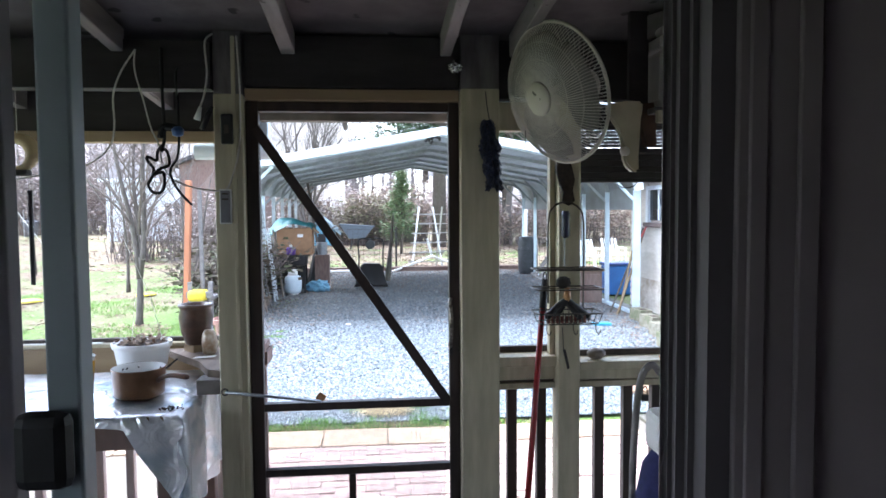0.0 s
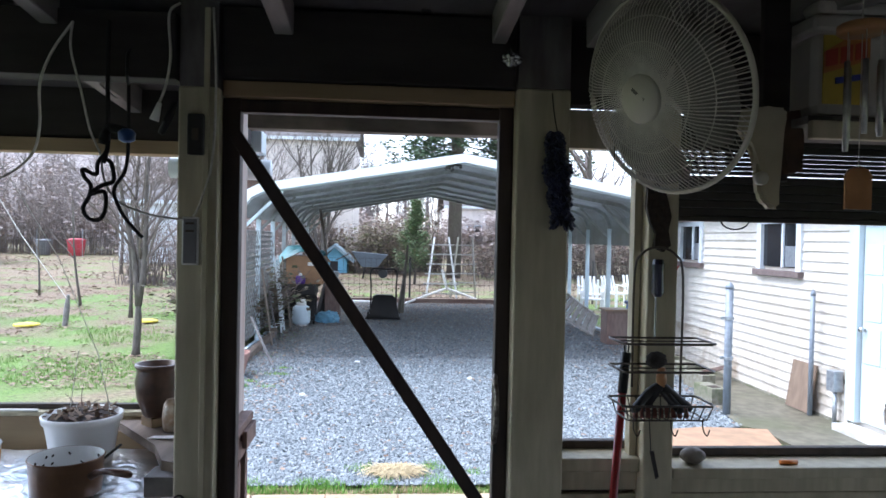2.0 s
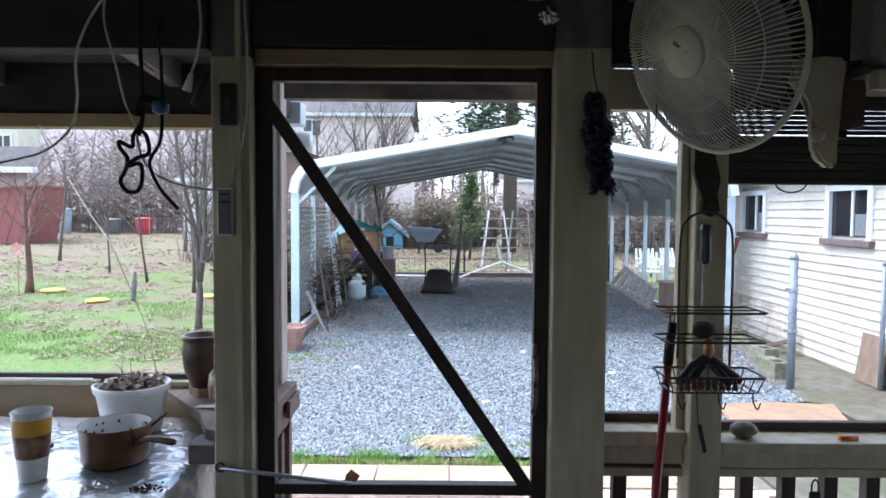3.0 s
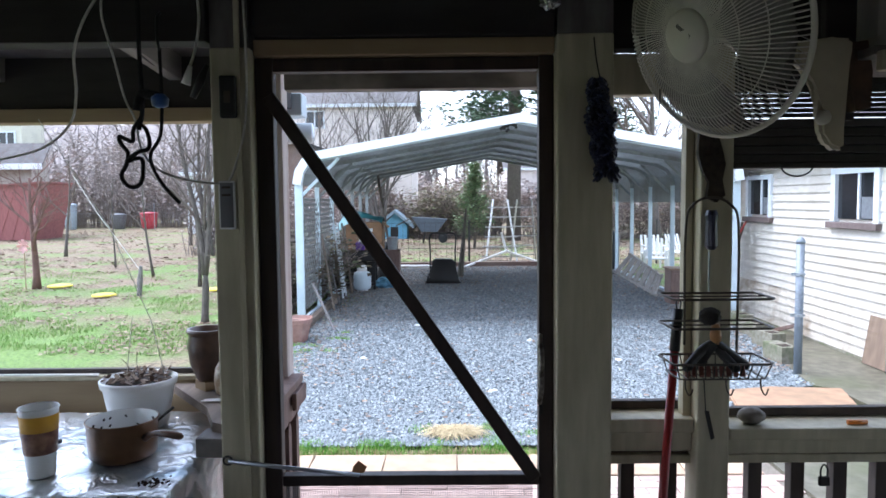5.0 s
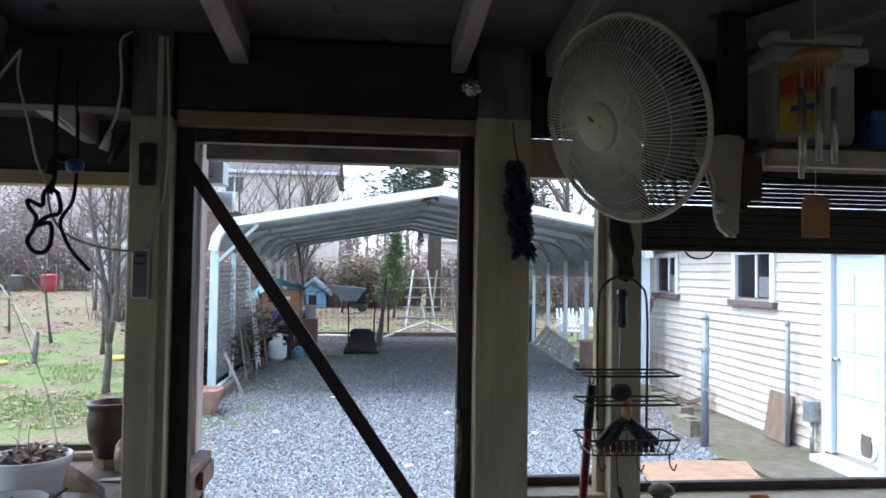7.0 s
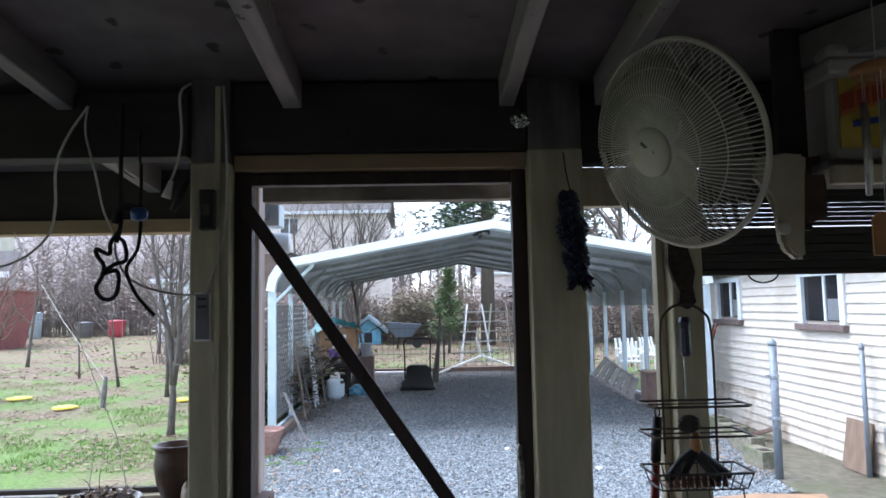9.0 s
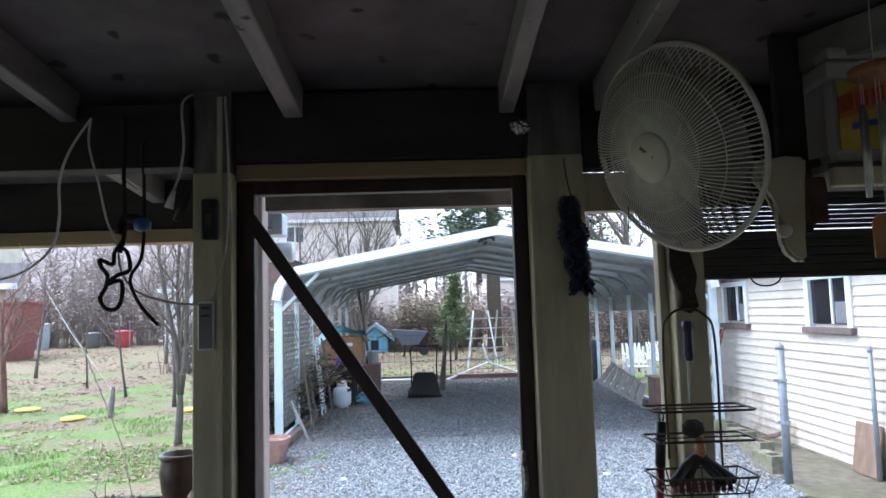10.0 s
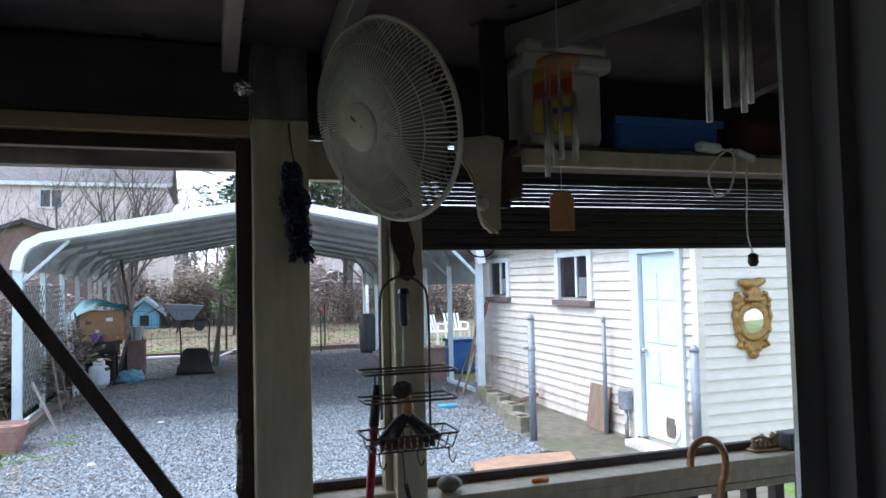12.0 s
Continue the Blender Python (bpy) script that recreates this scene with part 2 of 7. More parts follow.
WIRE = mat("dull_bronze_wire", (0.10, 0.085, 0.07), rough=0.45, metal=0.6, scale=40, bump=0.0)
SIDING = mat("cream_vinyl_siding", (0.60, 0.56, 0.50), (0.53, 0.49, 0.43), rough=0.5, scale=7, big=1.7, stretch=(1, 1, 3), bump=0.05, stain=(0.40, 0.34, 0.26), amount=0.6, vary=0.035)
# front copy of the siding: fewer stains, and the brighter light painted in
FRONTSIDE = mat("lit_cleaner_front_siding", (0.72, 0.68, 0.605), (0.67, 0.63, 0.555), rough=0.5, scale=7, big=1.7, stretch=(1, 1, 3), bump=0.04, stain=(0.5, 0.46, 0.38), amount=0.3, vary=0.02)
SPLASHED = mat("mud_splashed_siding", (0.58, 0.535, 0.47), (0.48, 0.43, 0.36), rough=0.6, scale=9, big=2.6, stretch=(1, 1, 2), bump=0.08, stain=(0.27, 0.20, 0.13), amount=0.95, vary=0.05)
WHITETRIM = mat("white_trim", (0.67, 0.71, 0.74), (0.61, 0.65, 0.68), rough=0.45, scale=6, bump=0.03, amount=0.15)
SILLBROWN = mat("brown_stone_sill", (0.16, 0.12, 0.11), rough=0.8, scale=20)
GLASSDARK = mat("dark_window_pane", (0.015, 0.017, 0.02), rough=0.06, scale=1, bump=0.0)
CPSTEEL = mat("white_enamel_carport_tube", (0.66, 0.76, 0.82), (0.58, 0.68, 0.74), rough=0.35, scale=6, bump=0.03, stain=(0.4, 0.42, 0.4), amount=0.3)
# shade under the carport roof is put into both of these greys
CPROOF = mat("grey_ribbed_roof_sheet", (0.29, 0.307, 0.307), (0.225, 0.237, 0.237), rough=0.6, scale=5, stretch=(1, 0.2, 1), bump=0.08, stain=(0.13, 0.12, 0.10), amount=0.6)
SHADEFRAME = mat("shaded_carport_frame", (0.36, 0.38, 0.385), (0.27, 0.285, 0.29), rough=0.55, metal=0.2, scale=12, bump=0.05, stain=(0.2, 0.19, 0.17), amount=0.5)
PIPE = mat("blue_grey_galvanised_pipe", (0.225, 0.26, 0.30), (0.165, 0.19, 0.225), rough=0.5, metal=0.2, scale=20, stretch=(1, 1, 0.2), bump=0.05, stain=(0.34, 0.35, 0.35), amount=0.4)
PALEDOOR = mat("pale_blue_white_door_paint", (0.55, 0.63, 0.66), (0.51, 0.585, 0.615), rough=0.4, scale=5, bump=0.03, stain=(0.45, 0.48, 0.48), amount=0.3)
CONCRETE = mat("mossy_concrete", (0.165, 0.15, 0.11), (0.092, 0.085, 0.058), rough=0.5, scale=9, big=1.1, stain=(0.075, 0.085, 0.035), amount=0.95, bump=0.4)
BLOCK = mat("cinder_block", (0.24, 0.225, 0.175), (0.16, 0.15, 0.11), rough=0.95, scale=22, big=4, bump=0.6, stain=(0.09, 0.11, 0.045), amount=0.8)
SANDSTONE = mat("tan_flagstone", (0.44, 0.32, 0.215), (0.36, 0.26, 0.175), rough=0.85, scale=9, big=1.6, bump=0.3, vary=0.12, stain=(0.33, 0.25, 0.18))
BRICK = mat("weathered_red_paver", (0.48, 0.35, 0.30), (0.40, 0.28, 0.24), rough=0.9, scale=22, big=1.2, bump=0.4, vary=0.18, stain=(0.46, 0.41, 0.36), amount=0.6)
SAND = mat("sandy_joint", (0.22, 0.19, 0.15), rough=0.95, scale=60, bump=0.5)
SOIL = mat("dark_soil", (0.045, 0.03, 0.022), rough=0.95, scale=60, bump=0.8)
GRAVELBED = mat("slate_gravel_bed", (0.135, 0.152, 0.162), (0.066, 0.076, 0.082), rough=0.75, scale=90, big=0.5, bump=0.9, stain=(0.08, 0.066, 0.055), amount=0.6)
STONES = island("slate_chips", [(0.082, 0.094, 0.099), (0.145, 0.167, 0.175), (0.185, 0.212, 0.222), (0.235, 0.264, 0.275), (0.34, 0.366, 0.375)], rough=0.6)
DULLSTONES = island("dull_slate_chips", [(0.115, 0.126, 0.129), (0.16, 0.176, 0.179), (0.205, 0.222, 0.225), (0.185, 0.174, 0.156), (0.30, 0.315, 0.315)], rough=0.7)
LEAVES = island("dry_leaves", [(0.10, 0.062, 0.042), (0.19, 0.125, 0.085), (0.26, 0.18, 0.125), (0.35, 0.265, 0.19)], rough=0.8)
GRASS = island("winter_grass", [(0.11, 0.21, 0.04), (0.17, 0.31, 0.06), (0.24, 0.38, 0.09), (0.36, 0.38, 0.17)], rough=0.7)
TUFT = island("bright_grass_tufts", [(0.10, 0.25, 0.03), (0.16, 0.37, 0.05), (0.24, 0.46, 0.08), (0.34, 0.43, 0.14)], rough=0.6)
OLDPLANK = mat("old_plank", (0.24, 0.19, 0.15), (0.15, 0.115, 0.09), rough=0.85, scale=20, stretch=(1, 0.2, 1), bump=0.3)
STRAW = island("dry_straw", [(0.42, 0.33, 0.18), (0.60, 0.49, 0.29), (0.34, 0.26, 0.14)], rough=0.8)
BARK = mat("grey_bark", (0.135, 0.115, 0.10), (0.075, 0.063, 0.055), rough=0.9, scale=30, stretch=(1, 1, 0.3), bump=0.6, stain=(0.12, 0.13, 0.08))
TWIG = mat("brown_twigs", (0.19, 0.155, 0.138), (0.125, 0.10, 0.088), rough=0.9, scale=10, bump=0.0)
NEEDLES = island("conifer_green", [(0.03, 0.06, 0.035), (0.05, 0.092, 0.048), (0.07, 0.115, 0.06), (0.10, 0.145, 0.08)], rough=0.7)
HEDGE = island("shrub_green", [(0.08, 0.14, 0.055), (0.12, 0.19, 0.08), (0.16, 0.22, 0.10), (0.20, 0.18, 0.10)], rough=0.7)
RUSSET = island("russet_brush", [(0.20, 0.135, 0.105), (0.28, 0.20, 0.155), (0.36, 0.275, 0.21), (0.19, 0.19, 0.115)], rough=0.85)


def lawn_material():
    m = bpy.data.materials.new("patchy_winter_lawn")
    m.use_nodes = True
    n, l = m.node_tree.nodes, m.node_tree.links
    b = n["Principled BSDF"]
    geo = n.new("ShaderNodeNewGeometry")
    def noise_ramp(scale, stops, detail=6):
        t, r = n.new("ShaderNodeTexNoise"), n.new("ShaderNodeValToRGB")
        t.inputs["Scale"].default_value, t.inputs["Detail"].default_value = scale, detail
        l.new(geo.outputs["Position"], t.inputs["Vector"])
        l.new(t.outputs[0], r.inputs[0])
        e = r.color_ramp.elements
        while len(e) < len(stops):
            e.new(0.5)
        for i, (p, c) in enumerate(stops):
            e[i].position, e[i].color = p, (*c, 1)
        return t, r
    _, green = noise_ramp(25, [(0.3, (0.075, 0.13, 0.028)), (0.6, (0.18, 0.28, 0.065))])
    _, brown = noise_ramp(18, [(0.3, (0.13, 0.095, 0.065)), (0.5, (0.225, 0.17, 0.11)), (0.7, (0.33, 0.265, 0.17))])
    t, mask = noise_ramp(0.55, [(0.40, (0, 0, 0)), (0.60, (1, 1, 1))], 13)
    mx = n.new("ShaderNodeMixRGB")
    far, sep, both = n.new("ShaderNodeMapRange"), n.new("ShaderNodeSeparateXYZ"), n.new("ShaderNodeMath")
    l.new(geo.outputs["Position"], sep.inputs[0])
    l.new(sep.outputs[1], far.inputs["Value"])
    for key, val in (("From Min", 6.0), ("From Max", 30.0), ("To Min", -0.05), ("To Max", 0.10)):
        far.inputs[key].default_value = val
    l.new(t.outputs[0], both.inputs[0])
    l.new(far.outputs[0], both.inputs[1])
    l.new(both.outputs[0], mask.inputs[0])
    l.new(mask.outputs[0], mx.inputs[0])
    l.new(green.outputs[0], mx.inputs[1])
    l.new(brown.outputs[0], mx.inputs[2])
    l.new(mx.outputs[0], b.inputs["Base Color"])
    b.inputs["Roughness"].default_value = 0.9
    f = n.new("ShaderNodeTexNoise")
    f.inputs["Scale"].default_value = 80
    l.new(geo.outputs["Position"], f.inputs["Vector"])
    bp = n.new("ShaderNodeBump")
    bp.inputs["Strength"].default_value, bp.inputs["Distance"].default_value = 0.9, 0.03
    l.new(f.outputs[0], bp.inputs["Height"])
    l.new(bp.outputs[0], b.inputs["Normal"])
    return m


LAWN = lawn_material()


def glass(name, tint=(1, 1, 1), rough=0.0):
    m = bpy.data.materials.new(name)
    m.use_nodes = True
    b = m.node_tree.nodes["Principled BSDF"]
    b.inputs["Base Color"].default_value = (*tint, 1)
    b.inputs["Roughness"].default_value, b.inputs["Transmission Weight"].default_value = rough, 1.0
    b.inputs["IOR"].default_value = 1.45
    return m


# ---- the ground ----
bm = bmesh.new()
bmesh.ops.create_grid(bm, x_segments=2, y_segments=2, size=400)
bmesh.ops.translate(bm, verts=bm.verts, vec=(0, 60, G - 0.03))
ground = new("ground", finish(bm, "ground", LAWN))
tagged(ground, "patchy winter lawn with fallen leaves", "ground", kind="structure")

# gravel drive under the carport
bm = prism([(-1.35, 3.45), (2.6, 3.45), (2.75, 4.75), (3.75, 5.05), (4.15, 7.0), (4.5, 8.9), (4.75, 18.2), (-2.1, 18.2), (-2.15, 9.2), (-1.75, 6.0)], 'z', G - 0.2, G)
solid("road", bm, GRAVELBED, "blue-grey crushed slate gravel drive", "drive", kind="structure")
# concrete walk beside the garage
bm = prism([(2.405, 0.7), (4.9, 0.7), (4.9, 13.0), (4.62, 13.0), (4.45, 9.0), (4.1, 7.0), (3.75, 5.05), (3.9, 4.9), (3.9, 3.4), (2.405, 3.3)], 'z', G - 0.2, G + 0.012)
solid("pavement", bm, CONCRETE, "mossy stained concrete walk beside the garage", "walk", kind="structure")

# ---- porch structure ----
solid("floor", box(-3.0, 3.2, -1.76, 0.75, FLOOR - 0.15, FLOOR), GREYWOOD, "dark grey porch floor boards", "floor", kind="structure")


def wall(name, bm, m, label):
    return solid(name, bm, m, label, "wall", kind="structure")


# house wall with the opening in which the camera stands, and the room behind
bm = box(0.50, 3.2, -1.90, -1.80, 0.0, 2.75)
box(-3.0, -1.30, -1.90, -1.80, 0.0, 2.75, bm=bm)
box(-1.30, 0.50, -1.90, -1.80, 2.32, 2.75, bm=bm)
wall("wall_house", bm, DARKROOM, "dim painted house wall with a sliding door")
wall("wall_room_back", box(-3.0, 3.2, -6.1, -6.0, 0.0, 2.6), DARKROOM, "plain dim room wall")
# outside cladding of the house wall, towards the porch
zz = FLOOR
clad = thing("wall_cladding", "cream house siding facing the porch", "wall", (1.8, -1.79, FLOOR), kind="structure")
while zz < 2.3:
    part("plank", prism([(-1.80, zz), (-1.784, zz), (-1.796, zz + 0.118), (-1.80, zz + 0.118)], 'x', 0.52, 3.2), SIDING, clad)
    part("plank", prism([(-1.80, zz), (-1.784, zz), (-1.796, zz + 0.118), (-1.80, zz + 0.118)], 'x', -3.0, -1.31), SIDING, clad)
    zz += 0.12
# unseen left room wall; its opening is added to brighten the room
bm = box(-3.1, -3.0, -6.1, -5.2, 0.0, 2.75)
box(-3.1, -3.0, -3.4, -1.765, 0.0, 2.75, bm=bm)
box(-3.1, -3.0, -5.2, -3.4, 0.0, 0.95, bm=bm)
box(-3.1, -3.0, -5.2, -3.4, 2.1, 2.75, bm=bm)
wall("wall_room_left", bm, DARKROOM, "plain unseen room wall with an opening added for daylight")
wall("wall_room_right", box(3.2, 3.3, -6.1, -1.765, 0.0, 2.75), DARKROOM, "plain dim room wall")
solid("floor_room", box(-3.0, 3.2, -6.0, -1.76, FLOOR - 0.15, FLOOR + 0.02), GREYWOOD, "dark room floor", "floor", kind="structure")
solid("ceiling_room", box(-3.1, 3.3, -6.1, -1.765, 2.6, 2.7), DARKROOM, "plain dim room ceiling", "ceiling", kind="structure")
# porch side walls beyond the view
bm = box(-3.1, -3.0, -1.765, 0.75, 0.0, 0.95)
box(-3.1, -3.0, -1.765, -1.6, 0.95, 2.75, bm=bm)
box(-3.1, -3.0, 0.6, 0.75, 0.95, 2.75, bm=bm)
box(-3.1, -3.0, -1.6, 0.6, 2.08, 2.75, bm=bm)
wall("wall_porch_left", bm, CREAM, "porch end wall with a wide screen opening")
bm = box(3.2, 3.3, -1.765, 0.15, 0.0, 0.95)
box(3.2, 3.3, -1.765, -1.6, 0.95, 2.75, bm=bm)
box(3.2, 3.3, 0.0, 0.15, 0.95, 2.75, bm=bm)
box(3.2, 3.3, -1.6, -1.15, 0.95, 2.75, bm=bm)
box(3.2, 3.3, -1.15, 0.0, 1.75, 2.75, bm=bm)
wall("wall_porch_right", bm, GREYWOOD, "porch end wall with a small screen opening")

# ceiling panels on sloping rafters
SL = 0.10         # fall of the roof towards the yard


def roof_z(y):
    return 2.305 - SL * y


bm = prism([(-1.78, roof_z(-1.78)), (0.16, roof_z(0.16)), (0.16, roof_z(0.16) + 0.05), (-1.78, roof_z(-1.78) + 0.05)], 'x', -3.05, 3.25)
solid("ceiling", bm, CEIL, "speckled grey plywood porch ceiling", "ceiling", kind="structure")
for x, w in ((-2.2, 0.045), (-1.47, 0.045), (-0.82, 0.045), (-0.225, 0.05), (0.35, 0.04), (0.61, 0.04), (1.95, 0.045)):
    solid("rafter", beam((x, -1.76, roof_z(-1.76) - 0.0425), (x, -0.062, roof_z(-0.062) - 0.0425), w, 0.085, 0.003), RAFTER,
          "grey painted porch rafter with nail stains", "rafter", "porch rafters", kind="structure")
solid("rafter", beam((1.0, -0.25, 2.275), (1.75, -1.2, 2.38), 0.045, 0.085, 0.003), RAFTER, "grey painted diagonal hip rafter", "rafter", kind="structure")

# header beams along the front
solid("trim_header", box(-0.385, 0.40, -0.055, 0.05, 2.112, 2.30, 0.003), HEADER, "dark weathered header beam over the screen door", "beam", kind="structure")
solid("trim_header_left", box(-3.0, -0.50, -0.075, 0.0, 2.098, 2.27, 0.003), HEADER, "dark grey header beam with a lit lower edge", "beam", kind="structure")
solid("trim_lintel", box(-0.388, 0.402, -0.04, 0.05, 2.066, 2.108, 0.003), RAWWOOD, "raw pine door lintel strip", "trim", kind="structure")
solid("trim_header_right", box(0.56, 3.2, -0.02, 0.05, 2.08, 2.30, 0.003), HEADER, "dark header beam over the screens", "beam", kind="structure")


def post(name, x0, x1, y0, y1, top, label):
    t = thing(name, label, "post", ((x0 + x1) / 2, (y0 + y1) / 2, FLOOR), kind="structure")
    part("shaft", box(x0, x1, y0, y1, FLOOR, top, 0.006), CREAM, t)
    part("bare_top", box(x0 + 0.002, x1 - 0.002, y0 + 0.002, y1 - 0.002, top, 2.31), GREYWOOD, t, "unpainted weathered grey wood")
    return t


post("trim_post_right", 0.405, 0.553, -0.06, 0.085, 2.112, "cream painted square porch post with bare grey top")
post("trim_post_left", -0.497, -0.393, -0.06, 0.085, 2.085, "cream painted square porch post with bare grey top")
post("trim_post_middle", 0.785, 0.872, -0.05, 0.05, 2.08, "cream painted slim porch post")
solid("trim_strip", box(0.762, 0.783, 0.0, 0.04, 1.05, 2.08, 0.002), CREAM, "cream painted screen stop strip", "trim", kind="structure")
solid("trim_strip", box(-0.430, -0.415, -0.068, -0.061, 0.4, 2.29, 0.002), CREAM, "cream painted edge strip on the post", "trim", kind="structure")

# ledge and rail of the right-hand bays
solid("window_sill_small", box(0.556, 0.784, -0.03, 0.10, 1.045, 1.085, 0.004), CREAM, "cream painted screen ledge", "ledge", kind="structure")
solid("window_sill_wide", box(0.874, 3.2, -0.05, 0.10, 1.03, 1.062, 0.004), CREAM, "cream painted screen ledge", "ledge", kind="structure")
solid("trim_rail_small", box(0.556, 0.784, -0.01, 0.06, 0.988, 1.043, 0.004), CREAM, "cream painted railing board", "rail", kind="structure")
solid("trim_rail_wide", box(0.874, 3.2, -0.03, 0.06, 0.986, 1.028, 0.004), CREAM, "cream painted railing board", "rail", kind="structure")
for x0, x1, z in ((0.556, 0.784, 1.098), (0.874, 3.2, 1.075)):
    solid("trim_screen_frame", box(x0, x1, 0.06, 0.085, z - 0.012, z + 0.012, 0.002), DARKRAIL, "dark screen frame bar", "frame", kind="structure")

# dark strip added to paint the shadow gap between ledge and rail
solid("trim_rail_gap", box(0.556, 3.2, 0.02, 0.05, 0.975, 0.985), DARKRAIL, "dark recessed strip standing in for the shade under the ledge", "trim", kind="structure")
railing = thing("railing", "porch railing with dark brown square balusters", "railing", (1.8, 0.03, FLOOR), kind="structure")
part("rail", box(0.556, 3.2, 0.0, 0.06, 0.949, 0.974, 0.003), CREAM, railing)
part("rail", box(0.556, 3.2, 0.0, 0.06, 0.16, 0.20, 0.003), DARKRAIL, railing)
x = 0.615
while x < 3.15:
    if not 0.76 < x < 0.90:
        part("baluster", box(x - 0.019, x + 0.019, 0.012, 0.05, 0.20, 0.949, 0.002), DARKRAIL, railing)
    x += 0.1185

# the left bay: side rail, corner post, window wall
solid("trim_corner_post", box(-0.515, -0.442, 0.50, 0.59, FLOOR, 2.2, 0.004), PALEPOST, "worn white corner post with brown showing through", "post", kind="structure")
side = thing("bay_railing", "faded brown deck railing with shaped balusters", "railing", (-0.42, 0.3, FLOOR), kind="structure")
part("rail", box(-0.475, -0.402, 0.088, 0.56, 1.045, 1.075, 0.004), BROWNRAIL, side)
part("rail", box(-0.45, -0.415, 0.088, 0.55, 0.945, 1.043, 0.003), BROWNRAIL, side)
part("rail", box(-0.45, -0.415, 0.088, 0.50, 0.20, 0.27, 0.003), BROWNRAIL, side)
for k in range(4):
    y = 0.15 + k * 0.115
    part("baluster", prism([(y - 0.02, 0.27), (y + 0.02, 0.27), (y + 0.02, 0.93), (y, 0.955), (y - 0.02, 0.93)], 'x', -0.447, -0.412), BROWNRAIL, side)
part("rail", box(-0.408, -0.392, 0.40, 0.56, 0.985, 1.043, 0.003), BROWNRAIL, side)
solid("wall_bay_below", box(-3.0, -0.515, 0.60, 0.68, FLOOR, 0.30), GREYWOOD, "low bay wall", "wall", kind="structure")
bay = thing("bay_balusters", "pale painted bay railing with square balusters", "railing", (-1.75, 0.63, 0.30), kind="structure")
for k in range(19):
    x = -2.95 + k * 0.135
    part("baluster", box(x - 0.018, x + 0.018, 0.62, 0.656, 0.301, 0.899, 0.002), PALEPOST, bay)
solid("window_sill_bay", box(-3.0, -0.517, 0.59, 0.66, 1.045, 1.062, 0.004), CREAM, "weathered window ledge of the bay", "ledge", kind="structure")
solid("trim_bay_apron", box(-3.0, -0.517, 0.60, 0.63, 0.90, 1.043, 0.003), RAWWOOD, "bare tan board below the bay ledge", "trim", kind="structure")
solid("trim_bay_bar", box(-3.0, -0.517, 0.62, 0.645, 1.064, 1.082, 0.002), DARKRAIL, "dark screen frame bar", "frame", kind="structure")
solid("trim_bay_header", box(-3.0, -0.517, 0.56, 0.64, 1.968, 2.016, 0.003), RAWWOOD, "pale wooden window head board", "trim", kind="structure")
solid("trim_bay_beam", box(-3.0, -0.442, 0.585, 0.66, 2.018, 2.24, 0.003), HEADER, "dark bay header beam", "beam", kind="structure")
bm = prism([(0.0, 2.245), (0.70, 2.185), (0.70, 2.225), (0.0, 2.285)], 'x', -3.05, -0.44)
solid("ceiling_bay", bm, CEIL, "grey bay ceiling boards", "ceiling", kind="structure")
for x in (-2.1, -1.45, -0.83):
    solid("rafter", beam((x, 0.002, 2.20), (x, 0.585, 2.155), 0.045, 0.085, 0.003), RAFTER, "grey painted bay rafter", "rafter", "bay rafters", kind="structure")
# eave board seen through the top of the screen door
solid("trim_outer_eave", box(-0.40, 0.56, 0.36, 0.42, 2.04, 2.105, 0.003), mat("peeling_grey_board", (0.22, 0.20, 0.185), (0.11, 0.095, 0.085), rough=0.85, scale=14, big=5, stretch=(0.3, 1, 1), stain=(0.42, 0.36, 0.32), amount=0.8, bump=0.4), "worn outer eave board", "trim", kind="structure")
solid("roof_eave", prism([(0.05, 2.30), (0.62, 2.245), (0.62, 2.265), (0.05, 2.32)], 'x', -0.44, 3.25), GREYWOOD, "underside of the outer eave", "roof", kind="structure")

# ---- screen door ----
door = thing("door_1", "dark brown wooden screen door with diagonal brace", "screen door", (0.0, 0.02, FLOOR), kind="structure")
part("stile", box(-0.392, -0.345, -0.012, 0.028, FLOOR + 0.02, 2.066, 0.003), DOORWOOD, door)
part("stile", box(0.364, 0.404, -0.012, 0.028, FLOOR + 0.02, 2.066, 0.003), DOORWOOD, door)
part("rail", box(-0.345, 0.364, -0.010, 0.026, 2.029, 2.064, 0.003), DOORWOOD, door)
part("rail", box(-0.345, 0.364, -0.010, 0.026, 0.895, 0.925, 0.003), DOORWOOD, door)
part("rail", box(-0.345, 0.364, -0.010, 0.026, 0.640, 0.668, 0.003), DOORWOOD, door)
part("rail", box(-0.345, 0.364, -0.010, 0.026, FLOOR + 0.02, FLOOR + 0.14, 0.003), DOORWOOD, door)
MESH = mat("grey_fly_screen_wire", (0.30, 0.29, 0.28), rough=0.6, scale=50, bump=0)
bm = bmesh.new()
for k in range(140):
    xw = -0.345 + 0.697 * (k + 0.5) / 140
    beam((xw, 0.030, FLOOR + 0.14), (xw, 0.030, 0.895), 0.0013, 0.0011, 0, bm, up=(0, 1, 0))
for k in range(120):
    zw = FLOOR + 0.14 + 0.655 * (k + 0.5) / 120
    beam((-0.345, 0.0305, zw), (0.352, 0.0305, zw), 0.0013, 0.0011, 0, bm)
part("fly_screen", bm, MESH, door, "fine grey wire fly screen")
part("mullion", box(-0.030, -0.004, -0.008, 0.024, FLOOR + 0.14, 0.640, 0.002), DOORWOOD, door)
